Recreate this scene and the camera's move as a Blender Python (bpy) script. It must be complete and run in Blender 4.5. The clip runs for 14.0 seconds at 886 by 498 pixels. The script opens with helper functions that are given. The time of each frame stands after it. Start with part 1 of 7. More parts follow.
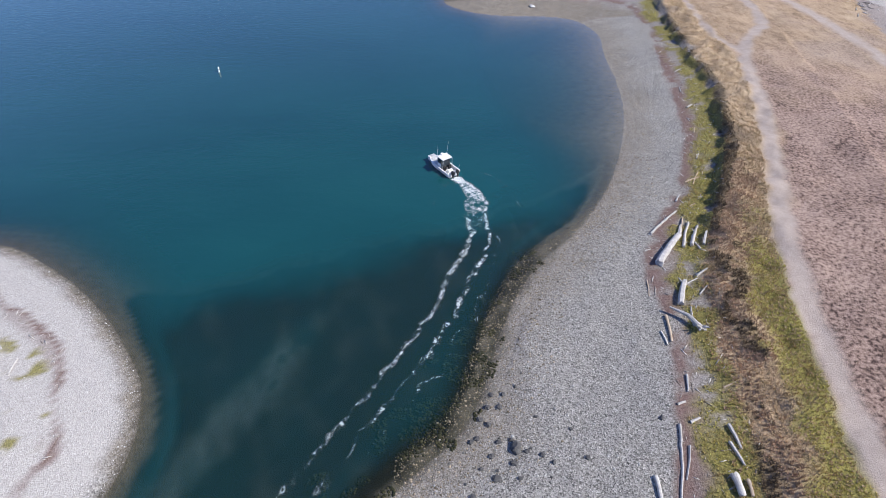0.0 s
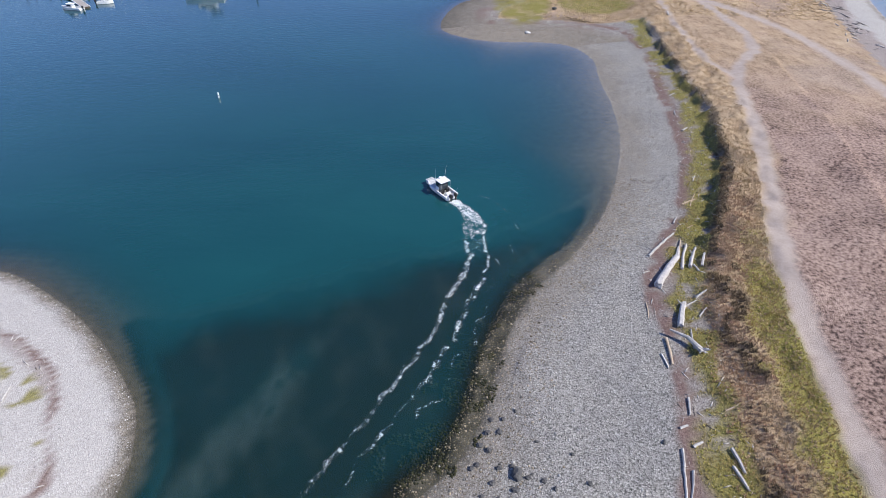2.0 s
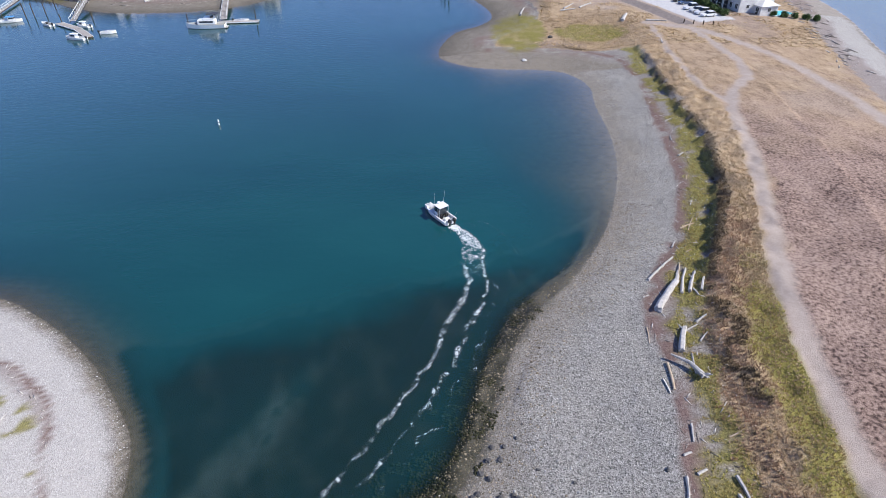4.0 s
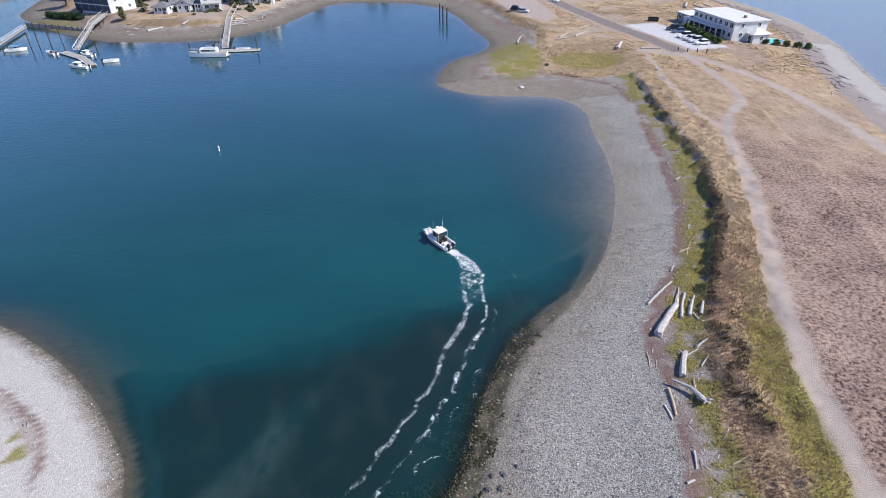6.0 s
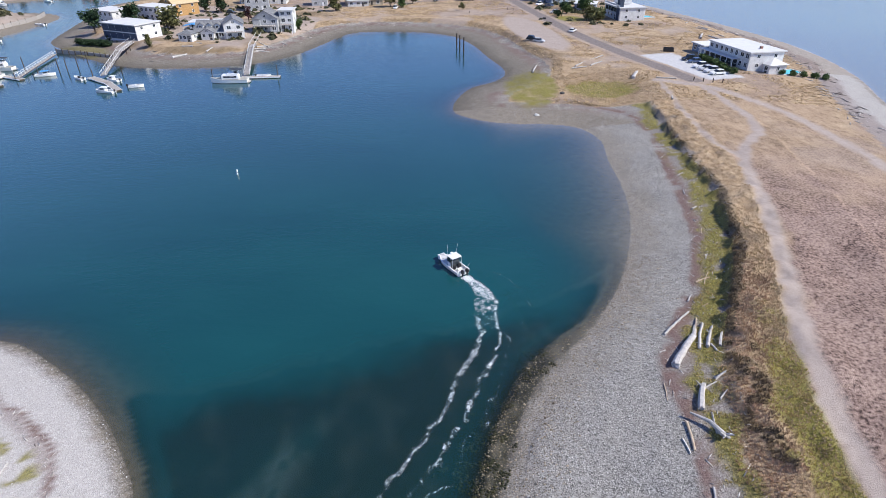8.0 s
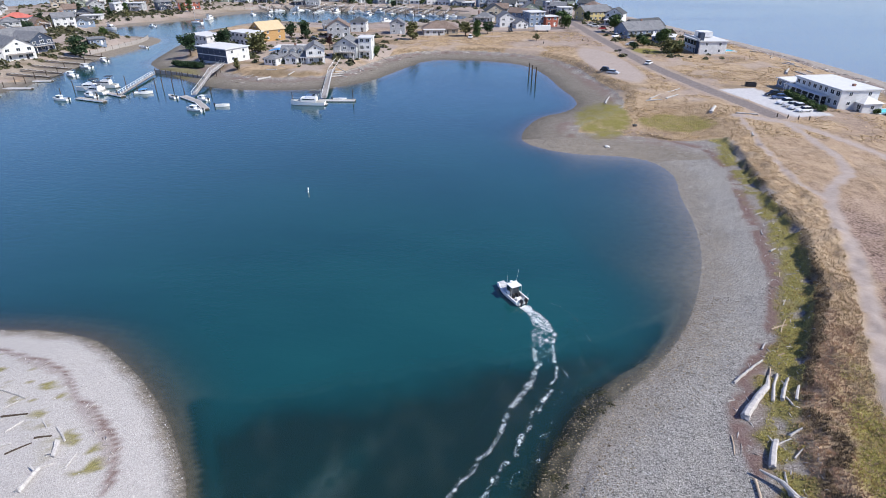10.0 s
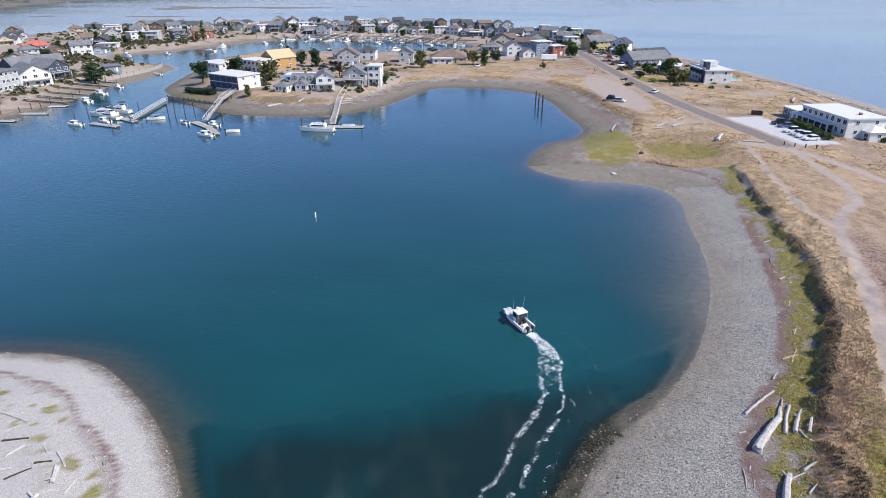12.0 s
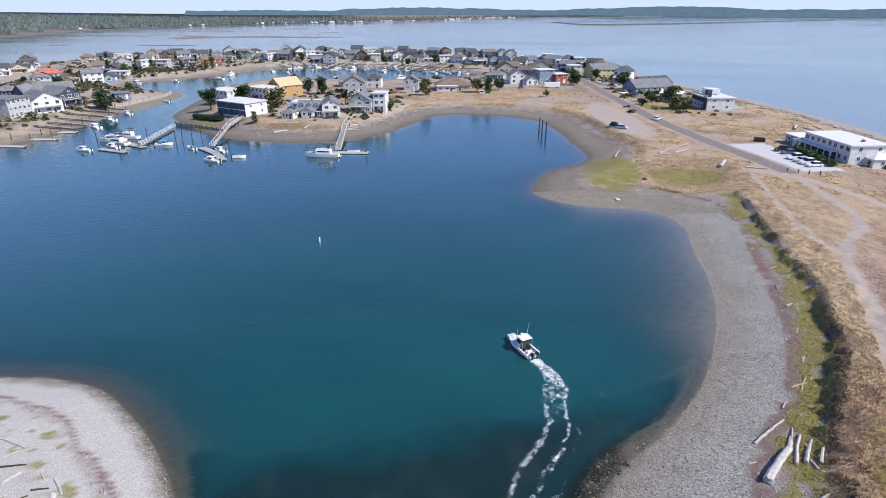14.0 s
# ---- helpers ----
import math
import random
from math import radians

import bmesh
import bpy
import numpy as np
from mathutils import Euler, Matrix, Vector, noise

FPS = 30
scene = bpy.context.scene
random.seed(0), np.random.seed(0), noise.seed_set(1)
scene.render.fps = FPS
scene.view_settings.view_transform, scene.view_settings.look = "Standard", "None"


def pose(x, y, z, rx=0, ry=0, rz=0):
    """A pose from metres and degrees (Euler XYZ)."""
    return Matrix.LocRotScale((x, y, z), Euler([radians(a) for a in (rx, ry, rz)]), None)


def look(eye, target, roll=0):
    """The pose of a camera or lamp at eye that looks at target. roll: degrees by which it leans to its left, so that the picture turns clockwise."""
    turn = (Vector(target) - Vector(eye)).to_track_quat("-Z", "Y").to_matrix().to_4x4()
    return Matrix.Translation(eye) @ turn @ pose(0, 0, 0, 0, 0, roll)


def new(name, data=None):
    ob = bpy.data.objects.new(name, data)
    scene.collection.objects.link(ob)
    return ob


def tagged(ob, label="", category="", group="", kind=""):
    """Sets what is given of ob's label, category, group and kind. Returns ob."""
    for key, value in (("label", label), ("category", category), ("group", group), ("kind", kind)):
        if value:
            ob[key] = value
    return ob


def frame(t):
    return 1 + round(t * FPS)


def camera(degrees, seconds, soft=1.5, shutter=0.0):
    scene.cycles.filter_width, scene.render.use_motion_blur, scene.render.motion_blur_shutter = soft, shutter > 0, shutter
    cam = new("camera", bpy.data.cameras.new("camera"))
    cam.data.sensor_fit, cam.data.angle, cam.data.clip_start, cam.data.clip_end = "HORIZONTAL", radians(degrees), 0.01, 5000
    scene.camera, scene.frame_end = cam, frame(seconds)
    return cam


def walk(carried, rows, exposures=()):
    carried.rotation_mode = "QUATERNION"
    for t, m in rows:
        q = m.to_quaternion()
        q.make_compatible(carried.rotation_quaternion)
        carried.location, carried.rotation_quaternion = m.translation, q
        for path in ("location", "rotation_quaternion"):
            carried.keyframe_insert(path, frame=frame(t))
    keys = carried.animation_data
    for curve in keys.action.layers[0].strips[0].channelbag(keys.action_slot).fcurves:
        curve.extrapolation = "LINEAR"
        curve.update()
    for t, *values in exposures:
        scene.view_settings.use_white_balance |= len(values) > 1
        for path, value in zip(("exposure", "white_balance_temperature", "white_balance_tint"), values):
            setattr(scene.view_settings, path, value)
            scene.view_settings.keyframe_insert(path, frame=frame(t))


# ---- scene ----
cam = camera(76.36, 14.0, soft=0.85)

# hovering flight: seconds, place, heading, tilt, lean
FLIGHT = (
    (0, 0.13, -0.37, 46.08, 0.00, -40.72, -0.16),
    (0.5, 0.10, -0.34, 46.09, -0.07, -40.13, -0.14),
    (1, 0.08, -0.31, 46.11, -0.16, -39.59, -0.13),
    (1.5, 0.04, -0.31, 46.09, -0.25, -38.99, -0.11),
    (2, 0.03, -0.29, 46.08, -0.30, -38.42, -0.10),
    (2.5, 0.06, -0.26, 46.11, -0.32, -37.86, -0.07),
    (3, 0.02, -0.24, 46.09, -0.38, -37.21, -0.01),
    (5.5, -0.03, -0.20, 46.04, -0.60, -34.01, 0.06),
    (6, -0.02, -0.19, 46.04, -0.64, -33.38, 0.09),
    (6.5, 0.00, -0.16, 45.99, -0.67, -32.72, 0.11),
    (7, -0.02, -0.12, 46.04, -0.72, -32.12, 0.11),
    (7.5, -0.08, -0.10, 46.06, -0.56, -31.49, 0.09),
    (8, -0.14, -0.04, 46.01, 0.96, -30.81, 0.07),
    (8.5, -0.15, 0.08, 45.99, 3.78, -30.18, 0.03),
    (9, -0.09, 0.14, 45.94, 6.10, -29.52, 0.02),
    (11.5, -0.03, 0.39, 45.89, 8.68, -26.26, 0.02),
    (12, -0.01, 0.43, 45.88, 8.85, -25.62, 0.02),
    (12.5, -0.01, 0.44, 45.86, 9.00, -24.97, 0.03),
    (13, 0.02, 0.53, 45.82, 9.12, -24.32, 0.03),
    (13.5, -0.01, 0.54, 45.81, 9.22, -23.68, 0.02),
    (14, -0.01, 0.56, 45.78, 9.29, -23.04, 0.03),
)
walk(cam, [(t, pose(x, y, z, 90 + tilt, 0, head) @ pose(0, 0, 0, 0, 0, -lean)) for t, x, y, z, head, tilt, lean in FLIGHT],
     exposures=((0, 0.41), (14, 0.41)))

# ---- world, sun, exposure ----
SUN_AZ, SUN_EL = radians(13), radians(45)  # azimuth measured from +x towards -y
sun_dir = Vector((math.cos(SUN_AZ) * math.cos(SUN_EL), -math.sin(SUN_AZ) * math.cos(SUN_EL), math.sin(SUN_EL)))
world = bpy.data.worlds.new("sky")
scene.world = world
world.use_nodes = True
wn = world.node_tree.nodes
sky = wn.new("ShaderNodeTexSky")
sky.sky_type = "NISHITA"
sky.sun_disc = False
sky.sun_elevation = SUN_EL
sky.sun_rotation = math.atan2(sun_dir.x, sun_dir.y)
sky.altitude = 2500
sky.air_density, sky.dust_density, sky.ozone_density = 1.0, 0.0, 1.0
wn["Background"].inputs["Strength"].default_value = 0.122
tint = wn.new("ShaderNodeMix")
tint.data_type, tint.blend_type = "RGBA", "MULTIPLY"
tint.inputs[0].default_value = 1.0
tint.inputs[7].default_value = (0.90, 0.96, 1.32, 1)
world.node_tree.links.new(sky.outputs[0], tint.inputs[6])
sky_cap = wn.new("ShaderNodeVectorMath")  # added cap on the low sky's brightness, which would clip to white
sky_cap.operation = "MINIMUM"
sky_cap.inputs[1].default_value = (4.1, 4.95, 6.9)
world.node_tree.links.new(tint.outputs[2], sky_cap.inputs[0])
world.node_tree.links.new(sky_cap.outputs[0], wn["Background"].inputs["Color"])
sun_data = bpy.data.lights.new("sun", "SUN")
sun_data.energy, sun_data.angle, sun_data.color = 4.6, radians(0.5), (1.0, 0.955, 0.885)
sun_lamp = new("sun", sun_data)
sun_lamp.matrix_world = look((200, -60, 200), Vector((200, -60, 200)) - sun_dir)

# ---- materials ----
def material(name, rough=0.8, spec=0.3, metal=0.0):
    m = bpy.data.materials.new(name)
    m.use_nodes = True
    b = m.node_tree.nodes["Principled BSDF"]
    b.inputs["Roughness"].default_value = rough
    b.inputs["Specular IOR Level"].default_value = spec
    b.inputs["Metallic"].default_value = metal
    return m, m.node_tree.nodes, m.node_tree.links, b


def node(nodes, kind, **sets):
    n = nodes.new(kind)
    for key, value in sets.items():
        n.inputs[key].default_value = value
    return n


def coords(nodes, links, scale=(1, 1, 1), place="Object"):
    tc = nodes.new("ShaderNodeTexCoord")
    mp = nodes.new("ShaderNodeMapping")
    mp.inputs["Scale"].default_value = scale
    links.new(tc.outputs[place], mp.inputs["Vector"])
    return mp.outputs[0]


def fbm(nodes, links, vec, scale, detail=4.0, rough=0.6):
    n = node(nodes, "ShaderNodeTexNoise", Scale=scale, Detail=detail, Roughness=rough)
    links.new(vec, n.inputs["Vector"])
    return n.outputs["Fac"]


def ramp(nodes, links, fac, stops):
    r = nodes.new("ShaderNodeValToRGB")
    el = r.color_ramp.elements
    while len(el) < len(stops):
        el.new(0.5)
    for e, (p, c) in zip(el, stops):
        e.position = p
        e.color = (*c, 1) if len(c) == 3 else c
    links.new(fac, r.inputs["Fac"])
    return r.outputs["Color"]


def blend(nodes, links, fac, a, b, mode="MIX"):
    n = nodes.new("ShaderNodeMix")
    n.data_type, n.blend_type = "RGBA", mode
    for sock, val in ((n.inputs[0], fac), (n.inputs[6], a), (n.inputs[7], b)):
        if hasattr(val, "is_linked"):
            links.new(val, sock)
        elif isinstance(val, (int, float)):
            sock.default_value = val
        else:
            sock.default_value = (*val, 1)
    return n.outputs[2]


def calc(nodes, links, op, a, b=0.0, clamp=False):
    n = nodes.new("ShaderNodeMath")
    n.operation, n.use_clamp = op, clamp
    for sock, val in ((n.inputs[0], a), (n.inputs[1], b)):
        if hasattr(val, "is_linked"):
            links.new(val, sock)
        else:
            sock.default_value = val
    return n.outputs[0]


def bump(nodes, links, bsdf, height, strength=0.5, distance=0.05):
    n = node(nodes, "ShaderNodeBump", Strength=strength, Distance=distance)
    links.new(height, n.inputs["Height"])
    links.new(n.outputs[0], bsdf.inputs["Normal"])


def grained(name, dark, light, scale=4.0, rough=0.8, spec=0.3, stretch=(1, 1, 1), relief=0.3, spread=0.06, metal=0.0):
    """A surface with broad stains, fine grain and a slight change of tone from piece to piece."""
    m, n, l, b = material(name, rough, spec, metal)
    vec = coords(n, l, stretch)
    fine = fbm(n, l, vec, scale * 6, 5)
    broad = fbm(n, l, vec, scale, 3)
    both = calc(n, l, "ADD", calc(n, l, "MULTIPLY", fine, 0.5), calc(n, l, "MULTIPLY", broad, 0.5))
    col = ramp(n, l, both, ((0.32, dark), (0.68, light)))
    info = n.new("ShaderNodeObjectInfo")
    tone = calc(n, l, "ADD", calc(n, l, "MULTIPLY", info.outputs["Random"], spread * 2), 1 - spread)
    hsv = node(n, "ShaderNodeHueSaturation")
    l.new(tone, hsv.inputs["Value"])
    l.new(col, hsv.inputs["Color"])
    l.new(hsv.outputs[0], b.inputs["Base Color"])
    if relief:
        bump(n, l, b, fine, relief, 0.03)
    return m


def boarded(name, dark, light, pitch=0.2, rough=0.65):
    """Painted siding with lap lines every pitch metres of height."""
    m, n, l, b = material(name, rough, 0.3)
    vec = coords(n, l)
    sep = n.new("ShaderNodeSeparateXYZ")
    l.new(vec, sep.inputs[0])
    lap = calc(n, l, "FRACT", calc(n, l, "DIVIDE", sep.outputs["Z"], pitch))
    stain = fbm(n, l, vec, 0.7, 5)
    col = ramp(n, l, stain, ((0.35, dark), (0.65, light)))
    edge = ramp(n, l, lap, ((0.0, (0.72, 0.72, 0.72)), (0.12, (1, 1, 1))))
    l.new(blend(n, l, 1.0, col, edge, "MULTIPLY"), b.inputs["Base Color"])
    bump(n, l, b, lap, 0.4, 0.03)
    return m


def shingled(name, dark, light):
    m, n, l, b = material(name, 0.85, 0.2)
    vec = coords(n, l)
    br = node(n, "ShaderNodeTexVoronoi", Scale=2.2)
    l.new(vec, br.inputs["Vector"])
    sep = n.new("ShaderNodeSeparateColor")
    l.new(br.outputs["Color"], sep.inputs[0])
    broad = fbm(n, l, vec, 0.35, 4)
    both = calc(n, l, "ADD", calc(n, l, "MULTIPLY", sep.outputs[0], 0.35), calc(n, l, "MULTIPLY", broad, 0.65))
    l.new(ramp(n, l, both, ((0.25, dark), (0.75, light))), b.inputs["Base Color"])
    bump(n, l, b, sep.outputs[0], 0.3, 0.03)
    return m


def make_ground():
    m, n, l, b = material("shore_ground", 0.9, 0.25)
    vec = coords(n, l)
    cover = []
    for name in ("cover_a", "cover_b", "cover_c"):
        at = n.new("ShaderNodeAttribute")
        at.attribute_name = name
        sep = n.new("ShaderNodeSeparateColor")
        l.new(at.outputs["Color"], sep.inputs[0])
        cover.append((sep.outputs[0], sep.outputs[1], sep.outputs[2], at.outputs["Alpha"]))
    (golden, path, wrack, green), (mud, field, asphalt, scrub), (weed, pale, sand, concrete) = cover
    fine = fbm(n, l, vec, 5.0, 6, 0.7)
    mid = fbm(n, l, vec, 0.9, 5, 0.65)
    broad = fbm(n, l, vec, 0.12, 4, 0.6)
    tufts = fbm(n, l, vec, 2.4, 4, 0.7)
    cell = node(n, "ShaderNodeTexVoronoi", Scale=9.5)
    l.new(vec, cell.inputs["Vector"])
    csep = n.new("ShaderNodeSeparateColor")
    l.new(cell.outputs["Color"], csep.inputs[0])
    # cobbles: each stone its own grey
    stones = ramp(n, l, csep.outputs[0], ((0.0, (0.08, 0.078, 0.073)), (0.4, (0.25, 0.24, 0.222)), (0.85, (0.35, 0.337, 0.315)), (1.0, (0.50, 0.482, 0.45))))
    tone = ramp(n, l, calc(n, l, "ADD", calc(n, l, "MULTIPLY", mid, 0.4), calc(n, l, "MULTIPLY", broad, 0.6)), ((0.3, (0.84, 0.84, 0.86)), (0.7, (1.10, 1.08, 1.04))))
    col = blend(n, l, 1.0, stones, tone, "MULTIPLY")
    paler = blend(n, l, 0.42, (0.52, 0.488, 0.462), stones)
    col = blend(n, l, pale, col, paler)
    mudc = ramp(n, l, mid, ((0.3, (0.11, 0.085, 0.058)), (0.7, (0.23, 0.188, 0.135))))
    col = blend(n, l, mud, col, blend(n, l, 0.34, mudc, stones))
    sandc = ramp(n, l, mid, ((0.3, (0.25, 0.215, 0.18)), (0.7, (0.37, 0.33, 0.29))))
    col = blend(n, l, sand, col, sandc)
    wr = ramp(n, l, fine, ((0.3, (0.085, 0.050, 0.042)), (0.55, (0.19, 0.128, 0.112)), (0.75, (0.34, 0.265, 0.24))))
    col = blend(n, l, wrack, col, wr)
    tussock = fbm(n, l, coords(n, l, (1.3, 0.8, 1)), 0.45, 5, 0.72)
    gold = ramp(n, l, calc(n, l, "ADD", calc(n, l, "MULTIPLY", fine, 0.3), calc(n, l, "ADD", calc(n, l, "MULTIPLY", tussock, 0.5), calc(n, l, "MULTIPLY", broad, 0.2))),
                ((0.38, (0.145, 0.10, 0.058)), (0.48, (0.335, 0.24, 0.148)), (0.62, (0.50, 0.38, 0.25))))
    col = blend(n, l, golden, col, gold)
    stub = ramp(n, l, calc(n, l, "ADD", calc(n, l, "MULTIPLY", tufts, 0.75), calc(n, l, "MULTIPLY", broad, 0.25)),
                ((0.40, (0.055, 0.034, 0.028)), (0.475, (0.225, 0.152, 0.124)), (0.61, (0.40, 0.295, 0.24))))
    col = blend(n, l, field, col, stub)
    scr = ramp(n, l, fine, ((0.3, (0.05, 0.036, 0.022)), (0.55, (0.16, 0.118, 0.07)), (0.75, (0.30, 0.225, 0.13))))
    col = blend(n, l, scrub, col, scr)
    grn = ramp(n, l, fine, ((0.3, (0.08, 0.075, 0.025)), (0.55, (0.22, 0.195, 0.05)), (0.75, (0.36, 0.31, 0.10))))
    col = blend(n, l, green, col, grn)
    pth = ramp(n, l, calc(n, l, "ADD", calc(n, l, "MULTIPLY", fine, 0.5), calc(n, l, "MULTIPLY", mid, 0.5)),
               ((0.3, (0.28, 0.23, 0.20)), (0.7, (0.44, 0.37, 0.325))))
    col = blend(n, l, path, col, pth)
    asp = ramp(n, l, mid, ((0.3, (0.15, 0.125, 0.115)), (0.7, (0.24, 0.205, 0.19))))
    col = blend(n, l, asphalt, col, asp)
    con = ramp(n, l, mid, ((0.3, (0.42, 0.42, 0.43)), (0.7, (0.55, 0.54, 0.54))))
    col = blend(n, l, concrete, col, con)
    wd = ramp(n, l, fine, ((0.3, (0.003, 0.005, 0.004)), (0.7, (0.016, 0.018, 0.010))))
    col = blend(n, l, weed, col, wd)
    l.new(col, b.inputs["Base Color"])
    bump(n, l, b, calc(n, l, "ADD", fine, cell.outputs["Distance"]), 0.7, 0.085)
    return m


def make_water():
    m = bpy.data.materials.new("sea_water")
    m.use_nodes = True
    n, l = m.node_tree.nodes, m.node_tree.links
    n.remove(n["Principled BSDF"])
    at = n.new("ShaderNodeAttribute")
    at.attribute_name = "depth"
    vec = coords(n, l)
    patch = fbm(n, l, coords(n, l, (0.6, 1.2, 1)), 0.022, 4)
    body = node(n, "ShaderNodeBsdfDiffuse")
    deep = ramp(n, l, patch, ((0.35, (0.005, 0.050, 0.060)), (0.65, (0.008, 0.066, 0.073))))
    l.new(deep, body.inputs["Color"])
    clear = node(n, "ShaderNodeBsdfTransparent", Color=(0.82, 0.83, 0.78, 1))
    through_fac = calc(n, l, "POWER", 2.718, calc(n, l, "MULTIPLY", at.outputs["Fac"], -0.95))
    mix = n.new("ShaderNodeMixShader")
    l.new(through_fac, mix.inputs[0])
    l.new(body.outputs[0], mix.inputs[1])
    l.new(clear.outputs[0], mix.inputs[2])
    gloss = node(n, "ShaderNodeBsdfGlossy", Roughness=0.12)
    slick = fbm(n, l, coords(n, l, (0.35, 1.6, 1)), 0.006, 4, 0.55)  # wind slicks
    sleek = ramp(n, l, slick, ((0.42, (0.15, 0.15, 0.15)), (0.62, (0.03, 0.03, 0.03))))
    l.new(sleek, gloss.inputs["Roughness"])
    fr = node(n, "ShaderNodeLayerWeight", Blend=0.5)
    wave_a = fbm(n, l, coords(n, l, (1.0, 1.6, 1)), 0.55, 4, 0.6)
    wave_b = fbm(n, l, coords(n, l, (1.0, 1.4, 1)), 2.6, 2, 0.5)
    bp = node(n, "ShaderNodeBump", Strength=0.36, Distance=0.12)
    l.new(calc(n, l, "ADD", wave_a, calc(n, l, "MULTIPLY", wave_b, 0.3)), bp.inputs["Height"])
    for sh in (gloss, fr):
        l.new(bp.outputs[0], sh.inputs["Normal"])
    top = n.new("ShaderNodeMixShader")
    sheen = calc(n, l, "ADD", calc(n, l, "MULTIPLY", calc(n, l, "POWER", fr.outputs["Facing"], 3.3), 0.96), 0.016)
    l.new(sheen, top.inputs[0])
    l.new(mix.outputs[0], top.inputs[1])
    l.new(gloss.outputs[0], top.inputs[2])
    l.new(top.outputs[0], n["Material Output"].inputs["Surface"])
    return m


GROUND, WATER = make_ground(), make_water()

# ---- plan of the shore ----
# waterline of the lagoon, its channel and the inner basin, from the near beach round to the gravel bar
BEACH = [(-30, -60), (-20, -15), (-12, 10), (-4.2, 21.6), (1, 26.5), (3.9, 31.6), (6.6, 40.2), (10.9, 49.2), (18.4, 57.9), (25.3, 70.1),
         (30.7, 85.7), (33.1, 100), (33.8, 116), (34.9, 127), (31.5, 136.2), (24.2, 139.2), (14.5, 139.6), (7, 142), (1.2, 147.3), (0, 153.5),
         (2, 164), (6, 174), (13, 181), (17.2, 190), (16.7, 201), (13, 215), (8.3, 237), (0, 257), (-16, 266.8), (-37, 267.8), (-46, 262)]
BACK = [(-50.5, 249), (-55, 232), (-61, 216), (-71, 204.2), (-86, 198), (-106, 197.2), (-120, 202), (-135, 212), (-152, 226), (-166, 240), (-172, 254),
        (-177, 270), (-186, 300), (-198, 335), (-196, 366), (-178, 388), (-157, 397), (-135, 393), (-98, 398), (-70, 410), (-50, 430), (-49, 455)]
LEFT = [(-86, 463), (-119, 480), (-150, 478), (-192, 490), (-222, 456), (-236, 420), (-250, 380), (-268, 356), (-262, 343), (-240, 325), (-214, 319),
        (-200, 303), (-197, 280), (-196, 262), (-197, 247), (-193, 229), (-189, 212), (-186, 196), (-185, 183), (-190, 173), (-230, 140), (-260, 100),
        (-230, 66), (-150, 48), (-100, 50), (-70, 53.6)]
BAR = [(-61.9, 54.4), (-54, 53.3), (-47.5, 49.8), (-41.8, 45.9), (-36.5, 41.3), (-32.6, 37), (-29.6, 33.2), (-28, 29), (-27.4, 25), (-28, 21), (-31, 10), (-38, -15), (-45, -60)]
# outer coast, from the near end of the spit round to the mainland
COAST = [(70, -60), (92, 40), (108, 110), (121, 157), (132, 190), (137, 225), (135, 255), (128, 291), (121, 318), (114, 344), (102, 378), (92, 412),
         (80, 448), (68, 485), (58, 530), (40, 566), (0, 592), (-60, 615), (-150, 638), (-240, 632), (-330, 590), (-420, 530), (-470, 455), (-520, 380),
         (-640, 300), (-700, 100), (-700, -60)]
WRACK = [(17, 14), (18.6, 20.6), (20.8, 26), (22, 31.5), (22.9, 36), (23.8, 41), (23.8, 47), (25, 51), (27.3, 55.4), (30.9, 61.6), (36.6, 73.2), (40.3, 86), (42.4, 102), (44.7, 116), (46, 130), (44, 142), (38, 150)]
SCARP = [(24, 14), (25.4, 21), (26.7, 26.3), (27.3, 31), (28.3, 37.1), (29.2, 42), (30.5, 47.2), (32.5, 52.6), (35.1, 58.5), (38.9, 66), (43.5, 77), (46.7, 89), (48.6, 99), (49, 110), (49.8, 122), (51, 138), (52, 150)]
TRAIL = [(34.5, 14), (35.5, 23), (36.3, 28), (36.9, 32.6), (38.4, 40.6), (39.7, 45.8), (41.5, 51.8), (43, 57.6), (46, 65.3), (49.2, 74.6), (52.7, 85), (55.8, 97), (58.7, 107)]
TRAIL_WEST = [(58.7, 107), (58.6, 112), (57, 118), (57, 127.5), (58.2, 142), (60.4, 162), (61.2, 172)]
TRAIL_EAST = [(58.7, 107), (62.8, 116), (69.7, 125), (71.4, 133), (72.3, 150), (71.2, 166)]
TRACK = [(61, 171), (68, 167), (74, 162), (80, 150), (85, 137.5), (87.7, 118), (88, 104), (88, 80)]
ROAD = [(71.5, 171), (66, 189.6), (59.8, 209.7), (51.5, 241), (44, 284), (36.5, 330), (31.5, 368), (22, 420), (10, 470), (-10, 510)]
LANE = [(31.5, 368), (0, 352), (-40, 336), (-80, 330), (-120, 322)]


def smooth_line(pts, closed=False, steps=5):
    """A Catmull-Rom curve through the points."""
    p = np.array(pts, float)
    q = np.vstack([p[-1], p, p[:2]]) if closed else np.vstack([2 * p[0] - p[1], p, 2 * p[-1] - p[-2]])
    out = []
    for i in range(len(q) - 3):
        a, b, c, d = q[i:i + 4]
        for s in np.arange(steps) / steps:
            out.append(0.5 * (2 * b + (c - a) * s + (2 * a - 5 * b + 4 * c - d) * s ** 2 + (3 * b - a - 3 * c + d) * s ** 3))
    if not closed:
        out.append(q[-2])
    return np.array(out)


